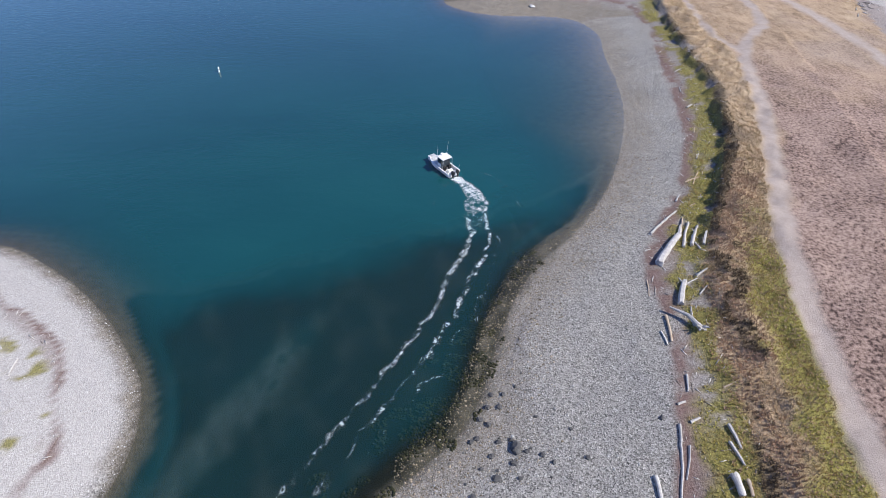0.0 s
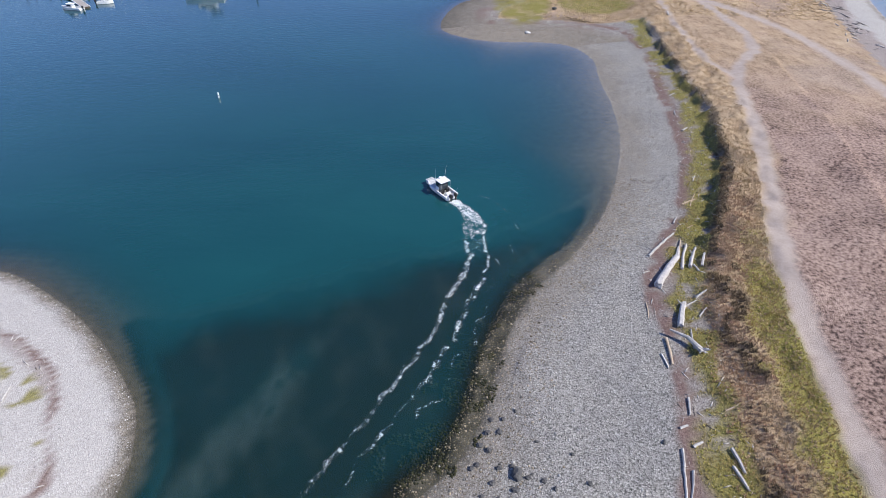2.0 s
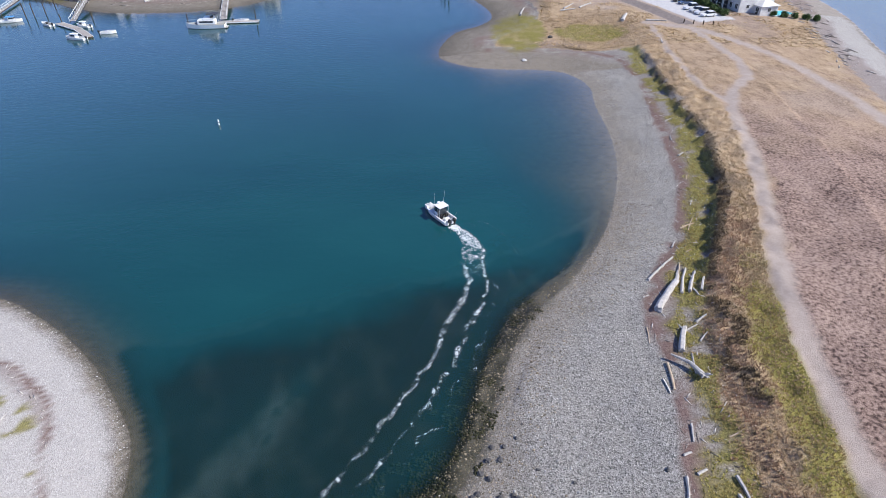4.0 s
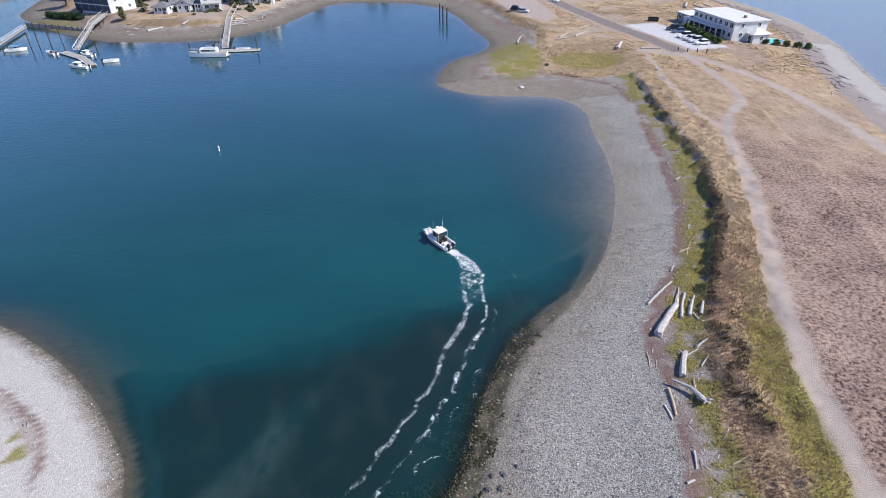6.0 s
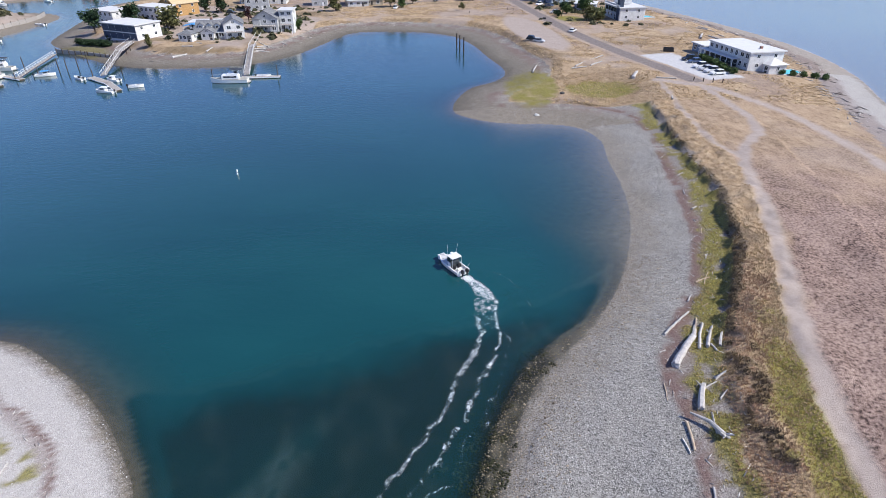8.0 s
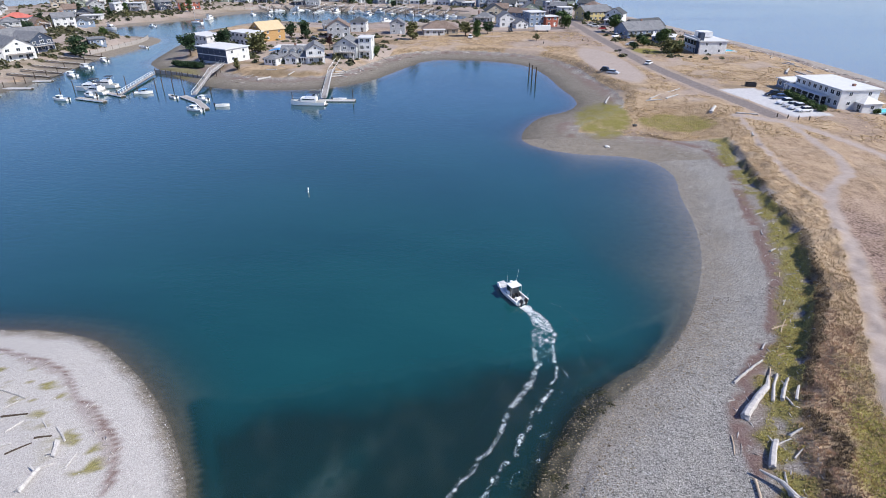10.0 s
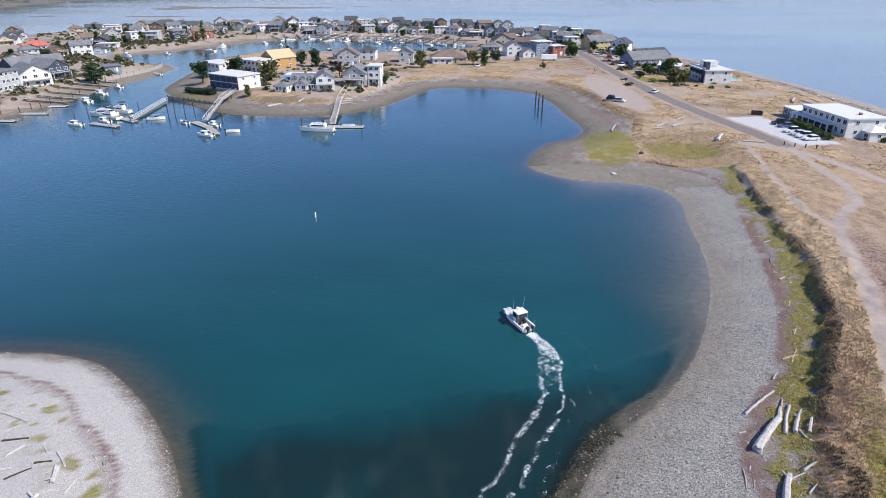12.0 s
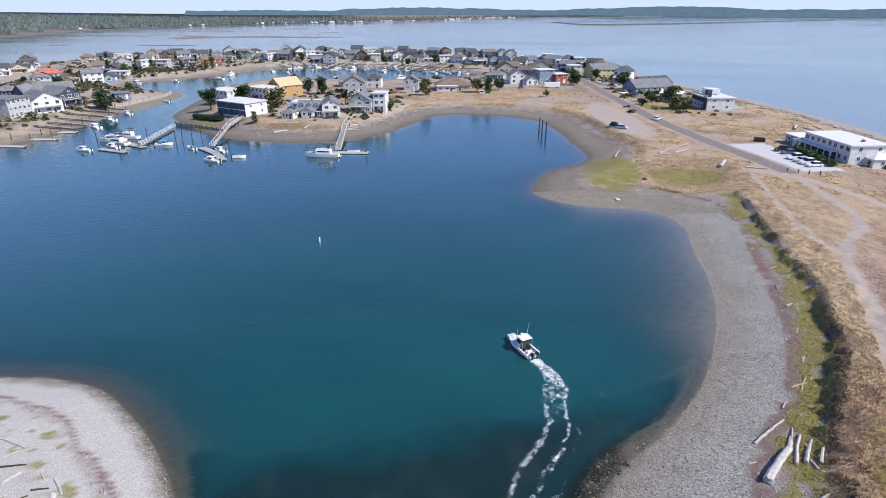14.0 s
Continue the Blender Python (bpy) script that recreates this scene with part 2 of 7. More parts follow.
def line_gap(P, line, closed=False):
    """Distance of the points P from a line, and the side: positive on its left."""
    best = np.full(len(P), 1e18)
    side = np.zeros(len(P))
    ends = np.roll(line, -1, axis=0) if closed else line[1:]
    for a, b in zip(line, ends):
        e = b - a
        ee = e @ e
        if ee < 1e-9:
            continue
        w = P - a
        t = np.clip((w @ e) / ee, 0, 1)
        v = w - t[:, None] * e
        d = (v * v).sum(1)
        near = d < best
        best[near] = d[near]
        side[near] = np.sign(e[0] * w[near, 1] - e[1] * w[near, 0])
    return np.sqrt(best), side


def near_gap(P, line, reach=14.0):
    """Distance from a line, worked out only for the points close to it."""
    lo, hi = line.min(0) - reach, line.max(0) + reach
    close = ((P > lo) & (P < hi)).all(1)
    out = np.full(len(P), 1e3)
    if close.any():
        out[close] = line_gap(P[close], line)[0]
    return out


def inside(P, ring):
    x, y = P[:, 0], P[:, 1]
    odd = np.zeros(len(P), bool)
    for (ax, ay), (bx, by) in zip(ring, np.roll(ring, -1, axis=0)):
        if ay == by:
            continue
        odd ^= ((ay > y) != (by > y)) & (x < (bx - ax) * (y - ay) / (by - ay) + ax)
    return odd


def value_noise(P, cell, seed=0):
    """Smooth noise from -1 to 1 on a lattice of that cell."""
    q = P / cell
    i = np.floor(q).astype(np.int64)
    f = q - i
    f = f * f * (3 - 2 * f)

    def corner(dx, dy):
        h = (i[:, 0] + dx) * 374761393 + (i[:, 1] + dy) * 668265263 + seed * 144665
        h = (h ^ (h >> 13)) * 1274126177
        return ((h ^ (h >> 16)) & 0xFFFF) / 32767.5 - 1
    a = corner(0, 0) * (1 - f[:, 0]) + corner(1, 0) * f[:, 0]
    b = corner(0, 1) * (1 - f[:, 0]) + corner(1, 1) * f[:, 0]
    return a * (1 - f[:, 1]) + b * f[:, 1]


def rough_noise(P, cell, seed=0, octaves=3):
    return sum(value_noise(P, cell / 2 ** k, seed + k) * 0.55 ** k for k in range(octaves))


def ease(a, b, x):
    t = np.clip((x - a) / (b - a), 0, 1)
    return t * t * (3 - 2 * t)


LAGOON = smooth_line(BEACH + BACK + LEFT + BAR, steps=4)
OUTER = smooth_line(COAST, steps=4)
WRACK_LINE, SCARP_LINE = smooth_line(WRACK), smooth_line(SCARP)


def blob(P, x, y, rx, ry, turn=0.0):
    """1 in the middle of an oval, 0 at its rim and beyond."""
    c, s = math.cos(turn), math.sin(turn)
    u = ((P[:, 0] - x) * c + (P[:, 1] - y) * s) / rx
    v = (-(P[:, 0] - x) * s + (P[:, 1] - y) * c) / ry
    return np.clip(1 - np.sqrt(u * u + v * v), 0, 1)


def far_reach(bearing):
    """Distance of the far shore by bearing, radians to the left of north."""
    return np.interp(bearing, (-0.6, -0.42, -0.21, 0, 0.19, 0.42, 0.59, 0.70, 0.76, 0.80, 1.1, 1.6), (4950, 4800, 4640, 3900, 2530, 2130, 1895, 1730, 1500, 1350, 900, 750))


BAR_WRACK = [(-75, 47), (-64.8, 49), (-58.6, 47.6), (-52.5, 45.2), (-47.4, 42), (-43.6, 39.4), (-40, 36.6), (-37.3, 33.4), (-35, 29.2), (-33.6, 25.3), (-33.8, 21)]


def survey(P):
    """Height of the ground at the points P, and what covers it."""
    n = len(P)
    x, y = P[:, 0], P[:, 1]
    near = (np.abs(x) < 900) & (y < 900)
    d = np.full(n, -600.0)
    wet = np.zeros(n, bool)
    dl, _ = line_gap(P[near], LAGOON, True)
    do, _ = line_gap(P[near], OUTER, True)
    in_l, in_o = inside(P[near], LAGOON), inside(P[near], OUTER)
    dn = np.where(in_o & ~in_l, np.minimum(dl, do), -np.where(in_l, dl, do))
    d[near] = dn
    in_lagoon = np.zeros(n, bool)
    in_lagoon[near] = in_l
    sea_side = np.zeros(n, bool)
    sea_side[near] = do < dl
    wob = rough_noise(P, 9, 3)
    fine = rough_noise(P, 2.2, 11)
    spit = (x > -17) & (y < 150) & ~sea_side          # the near gravel beach
    bar = (x <= -17) & (y < 60)
    back = ~spit & ~bar & ~sea_side & (y > 130) & (x > -190) & (y < 330)
    # gap to the driftwood line and to the bank behind it, positive inland
    gw, gs = np.full(n, -99.0), np.full(n, -99.0)
    if spit.any():
        for gap, line in ((gw, WRACK_LINE), (gs, SCARP_LINE)):
            g, side = line_gap(P[spit], line)
            gap[spit] = -g * side
    cove = ease(0, 0.4, blob(P, 25, 112, 26, 48))
    shelf = spit * ease(66, 50, y)
    z = np.where(d < 0, np.maximum(d * (0.29 - 0.19 * cove), -5.0), 0.0)
    z = np.where(d < 0, z * (1 - shelf) + shelf * np.maximum(d * 0.11, 0.42 + d * 0.215) * (d > -60) + shelf * (d <= -60) * -5, z)
    z = np.maximum(z, -5.0)
    dd = np.maximum(d, 0)
    z = np.where((d >= 0) & spit, np.minimum(dd * 0.125, 1.3 + dd * 0.05) * (dd < 40) + 2.2 * (dd >= 40), z)
    z = np.where((d >= 0) & bar, np.minimum(dd * 0.16, 1.4 + dd * 0.03), z)
    z = np.where((d >= 0) & ~spit & ~bar, np.minimum(dd * 0.10, 1.5) + 1.8 * ease(13, 20, dd), z)
    z = np.where((d >= 0) & sea_side, np.minimum(dd * 0.085, 1.3) + 1.9 * ease(12, 42, dd), z)
    steep = ease(50, 62, y)
    hummock = rough_noise(P, 2.6, 55, 2)
    bank = np.clip((gs + fine * 0.8 + 2.5 - 1.9 * steep) / (5.4 - 4.2 * steep), 0, 1)
    bank = bank * bank * (3 - 2 * bank)
    on_spit = spit & (d > 0) & (y < 150)
    z = np.where(on_spit, np.maximum(z * (1 - bank), 0) + bank * (3.3 + 0.25 * wob + 0.42 * hummock * ease(9.5, 6, gs)), z)
    z += np.where(d > 2, 0.06 * fine + 0.10 * wob, 0.0) * (1 - 0.6 * bar)
    # shoal with a pale streak at the mouth of the lagoon
    shoal = ease(-7, 5, 50.3 + 0.42 * (x + 12) - y + wob * 1.3 + 0.4 * fine) * (d < 0) * (y > -60) * (x > -40) * (x < 30) * np.where(x < -14, ease(-0.8, -4.0, d + 0.5 * wob), ease(-1.0, -4.0, d + wob))
    streak = ease(0.0, 0.75, blob(P, -19.2, 30.0, 3.1, 19, -0.45)) * np.clip(0.9 + 0.45 * value_noise(P @ np.array([[0.9, -0.43], [0.43, 0.9]]) * np.array([1, 0.22]), 0.9, 83), 0, 1.2)
    astern = ease(0, 5, x + 12 - (y - 21.5) * 0.5)
    z = np.where(shoal > 0, np.maximum(z, -0.36 + 0.06 * wob - 0.14 * astern - 0.30 * np.clip(streak, 0, 1) - (1 - shoal) * 2.6), z)
    z = np.where(d < 0, np.minimum(z, -0.02), z)
    bay = (d < 0) & ~in_lagoon
    z = np.where(bay, np.maximum(np.maximum(d * 0.05, -0.12 + d * 0.0008), -0.42), z)
    # tidal flats beyond the houses, and the far shore
    r = np.hypot(x, y)
    flat = ease(700, 900, y - 0.25 * x) * ease(250, -350, x - (y - 1200) * 0.12) * (d < -20)
    tide = rough_noise(P * np.array([1, 2.6]), 150, 21, 4)
    z = np.where(flat > 0.05, z * (1 - flat) + flat * (-0.045 + 0.065 * tide), z)
    land_far = np.where(y > 300, r - far_reach(np.arctan2(-x, y)), -100)
    z = np.where(land_far > 0, np.minimum(1.5 + land_far * 0.01, 6), z)
    bearing = np.arctan2(-x, y)
    z = z + np.interp(bearing, (0.4, 0.5, 0.65, 0.78), (0, 2, 9, 20)) * ease(0, 130, land_far) * (land_far > 0)
    # what covers the ground
    land = d > 0
    A, B, Cc = np.zeros((n, 4)), np.zeros((n, 4)), np.zeros((n, 4))
    mainland = land & (d > 9 + 2.5 * wob) & ~spit & ~bar & ~(back & (d < 15)) & ~(sea_side & (d < 14))
    patchy = rough_noise(P, 30, 31)
    field = on_spit * ease(6.5, 9, gs + fine * 0.8 + wob) * (0.25 + 0.75 * ease(125, 80, y + wob * 9))
    A[:, 0] = np.where(on_spit, ease(-0.3, 1.5, gs + fine + 1.8 * (1 - steep)), 0)
    B[:, 1] = field
    A[:, 0] = np.where(mainland, 1 - 0.35 * ease(0.1, 0.7, patchy), A[:, 0])
    B[:, 1] = np.where(mainland, 0.5 * ease(0.0, 0.6, patchy + 0.3 * fine), B[:, 1])
    B[:, 1] = np.maximum(B[:, 1], (mainland & sea_side & (y <= 150)) * (0.25 + 0.75 * ease(125, 80, y + wob * 9)) * ease(16, 22, d + 2 * wob))
    # driftwood line
    A[:, 2] = on_spit * (ease(-0.6, 0.2, gw + 0.4 * fine) * ease(3.2, 1.0, gw + fine) * ease(-0.7, 0.1, fine + 0.25))
    debris = on_spit * ease(-0.5, 0.4, gw + 0.5 * fine) * ease(1.6, 0.2, gs + 0.6 * fine) * np.clip(0.62 + 0.4 * fine + 0.25 * wob, 0.25, 0.85) * ease(150, 132, y)
    A[:, 2] = np.maximum(A[:, 2], debris)
    # low green plants between the driftwood and the bank, and on it
    strip = on_spit * ease(-4.5, -2.5, gs + fine) * ease(0.6, -0.8, gs) * ease(-0.95, -0.25, fine + wob * 0.5)
    A[:, 3] = np.maximum(strip * 0.9, on_spit * ease(2.7, 4.7, gs + fine * 0.9 + wob * 0.7) * ease(8.7, 7.8, gs + fine * 0.5) * ease(58, 44, y + wob * 5) * 0.95)
    A[:, 3] = np.maximum(A[:, 3], on_spit * ease(2.2, 3.5, gs) * ease(8, 6, gs) * 0.5 * ease(-0.3, 0.5, wob + 0.5 * fine) * ease(66, 52, y))
    # brown scrub on the bank; its dark colour also paints in the scarp's shade
    B[:, 3] = on_spit * ease(-1.6, -0.4, gs + fine * 0.5) * ease(1.9, 0.5, gs + fine * 0.6) * ease(140, 118, y) * ease(-0.35, 0.35, wob + 0.8 * fine + 0.9 * steep - 0.25)
    B[:, 3] = np.maximum(B[:, 3], on_spit * ease(0, 1, gs) * ease(4.2, 2.4, gs + wob) * 0.6 * ease(58, 50, y) * ease(0.25, 0.9, rough_noise(P, 2.2, 57) + 0.3 * fine))
    # weed on the low shore and under water
    low = ease(2.2, 0.2, d + fine * 0.8) * land
    B[:, 0] = np.where(spit, 0.62 * ease(7.0, 1.0, d + fine + 1.2 * wob), low)
    B[:, 0] = np.where(back & land, ease(15, 9, d + 1.5 * wob) * 0.9, B[:, 0])
    B[:, 0] = np.where(land & ~spit & ~bar & ~back & ~sea_side, ease(14, 8, d + wob), B[:, 0])
    Cc[:, 0] = np.where(d < 0, np.clip(ease(0, 0.15, shoal) * (1.0 + 0.05 * fine + 0.08 * rough_noise(P @ np.array([[0.92, -0.39], [0.39, 0.92]]) * np.array([1, 0.3]), 2.4, 81) - 0.36 * streak), 0, 1), 0)
    Cc[:, 0] = np.maximum(Cc[:, 0], spit * ease(1.2, -0.6, d + 0.8 * fine) * ease(-0.1, 0.3, fine) * ease(50, 40, y) * ease(-7, -4, d))
    Cc[:, 0] = np.where((d < 0) & ~(shoal > 0), np.maximum(Cc[:, 0], 0.35 * (1 - 0.8 * cove) * (1 - 0.7 * bar)), Cc[:, 0])
    Cc[:, 2] = np.where(d < 0, 1.0, 0) * (flat < 0.05) * np.maximum(0.55 + 0.45 * cove, 0.8 * np.clip(streak * 2, 0, 1))
    B[:, 0] = np.where(d < 0, 1.0 - 0.75 * cove, B[:, 0])
    Cc[:, 2] *= np.where(d < 0, 1 - 0.25 * cove, 1.0)
    fringe = spit * (d < 1.6) * ease(64, 48, y) * ease(1.3, -0.7, d + 0.8 * fine)
    Cc[:, 0] = np.maximum(Cc[:, 0], fringe * np.clip(0.8 + 0.45 * fine + 0.2 * wob, 0.2, 0.97))
    rim = bar * (d < 0.5) * ease(-4.5, -0.5, d)
    Cc[:, 0] = np.maximum(Cc[:, 0], rim * 0.5)
    Cc[:, 2] *= 1 - 0.7 * rim
    Cc[:, 2] *= 1 - 0.8 * fringe
    far_land = land_far > 0
    A[:, 0] = np.where(far_land, 0.7 * ease(0.02, 0.08, bearing) * ease(0.36, 0.28, bearing), A[:, 0])
    B[:, 3] = np.where(far_land, 1 - A[:, 0], B[:, 3])
    far_wood = far_land * (1 - A[:, 0])
    Cc[:, 0] = np.where(bay, 0, Cc[:, 0])
    B[:, 0] = np.where(bay, 0.1, B[:, 0])
    Cc[:, 2] = np.where(bay, 0.3, Cc[:, 2])
    Cc[:, 3] = np.where(bay & ~far_land, 0.6, Cc[:, 3])
    Cc[:, 2] = np.where(far_land, 0, Cc[:, 2])
    Cc[:, 0] = np.maximum(Cc[:, 0], 0.9 * far_wood)
    Cc[:, 1] = np.where(bar & land, ease(0.5, 2.5, d), 0)
    gr = np.full(n, -99.0)
    if bar.any():
        g, side = line_gap(P[bar], smooth_line(BAR_WRACK))
        gr[bar] = -g * side
    A[:, 2] = np.maximum(A[:, 2], bar * land * np.maximum(ease(0.5, 0.15, np.abs(gr + 0.7 * wob + 0.35 * fine)), 0.45 * ease(1.3, 0.3, np.abs(gr - 0.5 + 0.6 * wob)) * ease(0.2, 0.6, fine + 0.6 * wob)) * np.clip(0.8 + 0.5 * fine, 0.25, 0.95))
    A[:, 3] = np.maximum(A[:, 3], bar * land * ease(0.30, 0.55, rough_noise(P, 1.5, 91) + wob * 0.35) * ease(0.5, 1.2, gr) * ease(7, 3, gr + wob) * 0.9)
    Cc[:, 2] = np.maximum(Cc[:, 2], sea_side * land * ease(17, 12, d + 2 * wob) * 0.85 * (y > 190))
    A[:, 2] = np.maximum(A[:, 2], sea_side * land * ease(7, 9, d + 2 * wob) * ease(17, 13, d + 2 * wob) * 0.5)
    Cc[:, 1] = np.maximum(Cc[:, 1], sea_side * land * (y <= 190) * ease(16, 11, d + 1.5 * wob) * 0.7)
    mudflat = (flat > 0.05) & ~far_land
    B[:, 0] = np.where(mudflat, 0.6, B[:, 0])
    Cc[:, 0] = np.where(mudflat, 0.35, Cc[:, 0])
    Cc[:, 2] = np.where(mudflat, 0.0, Cc[:, 2])
    Cc[:, 3] = np.where(mudflat, 0.15, Cc[:, 3])
    # salt marsh behind the cove
    m_a, m_b = blob(P, 23.5, 171, 9.0, 24, -0.12), blob(P, 44, 168, 12, 10.5, 0.3)
    marsh = np.maximum(ease(0, 0.3, m_a + 0.08 * fine) * (m_a > 0), ease(0, 0.3, m_b + 0.08 * fine) * (m_b > 0)) * land
    A[:, 3] = np.maximum(A[:, 3], marsh * np.clip(0.88 + 0.3 * fine, 0.35, 1.0))
    lowland = ease(0, 0.5, blob(P, 32, 168, 30, 34))
    z = np.where(land, z * (1 - lowland) + lowland * np.minimum(z, 1.15 + 0.08 * fine), z)
    A[:, 2] = np.maximum(A[:, 2], lowland * land * (1 - marsh) * ease(7, 12, d) * ease(-0.2, 0.5, fine + wob) * 0.6)
    B[:, 0] = np.where(land & (y > 136) & (y < 200) & (x < 45), np.maximum(B[:, 0], ease(16, 9, d + 2 * wob) * 0.95), B[:, 0])
    B[:, 3] = np.maximum(B[:, 3], (back & land) * ease(14.5, 16, d + wob) * ease(19.5, 17, d + wob) * (0.45 + 0.3 * fine))
    A[:, 2] = np.maximum(A[:, 2], (back & land) * ease(8.5, 10.5, d + wob) * ease(16, 13, d + wob) * np.clip(0.45 + 0.5 * fine, 0, 0.8))
    # lawn beside the beach house
    lawn = blob(P, 55, 284, 8, 9, 0.2)
    A[:, 3] = np.maximum(A[:, 3], ease(0, 0.25, lawn + 0.05 * fine) * (lawn > 0))
    Cc[:, 0] = np.maximum(Cc[:, 0], (back & land) * (0.32 * ease(6.5, 0.5, d + wob + fine) + 0.12 * ease(13, 7, d + wob)))
    town = mainland & ((x < -195) | (y > 350))
    A[:, 0] = np.where(town, A[:, 0] * 0.4, A[:, 0])
    A[:, 1] = np.maximum(A[:, 1], town * 0.75 * ease(-0.35, 0.45, rough_noise(P, 16, 61)))
    B[:, 3] = np.maximum(B[:, 3], town * 0.7 * ease(0.1, 0.6, rough_noise(P, 11, 71)))
    A[:, 1] = np.maximum(A[:, 1], (mainland & (y > 180)) * 0.55 * ease(0.25, 0.8, rough_noise(P, 18, 41)))
    B[:, 3] = np.maximum(B[:, 3], (mainland & (y > 180)) * 0.5 * ease(0.35, 0.9, rough_noise(P, 12, 51)))
    isle = (mainland & (x > -165) & (x < -62) & (y > 205) & (y < 325)) * 1.0
    A[:, 1] = np.maximum(A[:, 1], isle * 0.8 * ease(-0.3, 0.3, rough_noise(P, 14, 63)))
    B[:, 3] = np.maximum(B[:, 3], isle * 0.7 * ease(0.2, 0.6, rough_noise(P, 8, 64)))
    point = blob(P, -143, 221, 17, 9, -0.6)
    A[:, 3] = np.maximum(A[:, 3], 0.6 * ease(0, 0.3, point + 0.08 * fine) * (point > 0) * land)
    # trails, road, yards
    for line, wide in ((TRAIL, 1.05), (TRAIL_WEST, 0.45), (TRAIL_EAST, 1.0), (TRACK, 1.6)):
        g = near_gap(P, smooth_line(line))
        A[:, 1] = np.maximum(A[:, 1], ease(wide + 0.9, wide - 0.5, g + 0.45 * fine) * land)
    g = near_gap(P, smooth_line(ROAD))
    road = ease(3.0, 2.6, g) * land
    B[:, 2] = road
    A[:, 1] = np.maximum(A[:, 1], ease(6.5, 3.5, g + wob) * 0.6 * land)
    g = near_gap(P, smooth_line(LANE))
    B[:, 2] = np.maximum(B[:, 2], ease(3.3, 2.6, g) * 0.7 * land)
    y_a = blob(P, 33.5, 252, 10, 46, 0.16)
    yard = ease(0, 0.25, y_a + 0.05 * wob) * (y_a > 0) * land
    A[:, 1] = np.maximum(A[:, 1], yard * 0.95)
    lot = ease(-0.5, 0.5, 6.2 - np.abs((x - 77) * 0.93 + (y - 190) * 0.3)) * ease(-0.5, 0.5, 18 - np.abs((y - 190) * 0.95 - (x - 77) * 0.3)) * land
    Cc[:, 3] = np.maximum(Cc[:, 3], lot)
    flatten = np.maximum(road, lot)
    z = np.where(flatten > 0, z * (1 - flatten) + flatten * 3.25, z)
    A, B, Cc = (np.clip(v, 0, 1) for v in (A, B, Cc))
    return z, d, A, B, Cc


def stretch_axis(*runs):
    """Grid lines from runs of (start, end, step)."""
    out = [np.arange(a, b, s) for a, b, s in runs]
    return np.concatenate(out)


def growing(start, end, step, rate):
    out, v = [], start
    while v < end:
        out.append(v)
        v += step
        step *= rate
    return np.array(out + [end])


GX = np.concatenate([-growing(620, 4800, 12, 1.10)[::-1], stretch_axis((-606, -230, 4.2), (-230, -75, 1.7), (-75, 76, 0.55), (76, 150, 1.3)), growing(150, 4800, 4, 1.13)])
GY = np.concatenate([stretch_axis((-60, 12, 6), (12, 150, 0.55), (150, 290, 1.3), (290, 660, 3.2)), growing(660, 4950, 6, 1.045)])


def sheet(name, xs, ys, heights, keep, mat, attrs):
    """A grid surface with the given heights, where keep is true."""
    nx, ny = len(xs), len(ys)
    X, Y = np.meshgrid(xs, ys)
    co = np.stack([X.ravel(), Y.ravel(), heights], 1)
    idx = np.arange(nx * ny).reshape(ny, nx)
    quads = np.stack([idx[:-1, :-1], idx[:-1, 1:], idx[1:, 1:], idx[1:, :-1]], -1).reshape(-1, 4)
    quads = quads[keep[quads].any(1)]
    used = np.zeros(nx * ny, bool)
    used[quads.ravel()] = True
    renum = np.cumsum(used) - 1
    quads = renum[quads]
    me = bpy.data.meshes.new(name)
    me.vertices.add(int(used.sum()))
    me.vertices.foreach_set("co", co[used].astype(np.float32).ravel())
    me.loops.add(quads.size)
    me.loops.foreach_set("vertex_index", quads.astype(np.int32).ravel())
    me.polygons.add(len(quads))
    me.polygons.foreach_set("loop_start", np.arange(0, quads.size, 4, dtype=np.int32))
    me.update(calc_edges=True)
    me.polygons.foreach_set("use_smooth", np.ones(len(quads), bool))
    for key, (kind, vals) in attrs.items():
        a = me.attributes.new(key, kind, "POINT")
        a.data.foreach_set("value" if kind == "FLOAT" else "color", vals[used].astype(np.float32).ravel())
    me.materials.append(mat)
    return new(name, me)


GPX, GPY = np.meshgrid(GX, GY)
GP = np.stack([GPX.ravel(), GPY.ravel()], 1)
GZ, GD, COVER_A, COVER_B, COVER_C = survey(GP)
ground = sheet("ground", GX, GY, GZ, np.ones(len(GZ), bool), GROUND,
               {"cover_a": ("FLOAT_COLOR", COVER_A), "cover_b": ("FLOAT_COLOR", COVER_B), "cover_c": ("FLOAT_COLOR", COVER_C)})
tagged(ground, "gravel beaches, dry grass spit and tidal flats round a lagoon", "ground", kind="structure")
water = sheet("water", GX, GY, np.zeros(len(GZ)), GZ < 0.05, WATER, {"depth": ("FLOAT", np.maximum(-GZ, 0))})
tagged(water, "calm deep teal lagoon and pale open bay", "water", kind="structure")


def height(x, y):
    """Height of the ground at a place, or of the water where it is higher."""
    j = min(max(int(np.searchsorted(GX, x)) - 1, 0), len(GX) - 2)
    i = min(max(int(np.searchsorted(GY, y)) - 1, 0), len(GY) - 2)
    u, v = (x - GX[j]) / (GX[j + 1] - GX[j]), (y - GY[i]) / (GY[i + 1] - GY[i])
    g = GZ.reshape(len(GY), len(GX))
    return float((g[i, j] * (1 - u) + g[i, j + 1] * u) * (1 - v) + (g[i + 1, j] * (1 - u) + g[i + 1, j + 1] * u) * v)

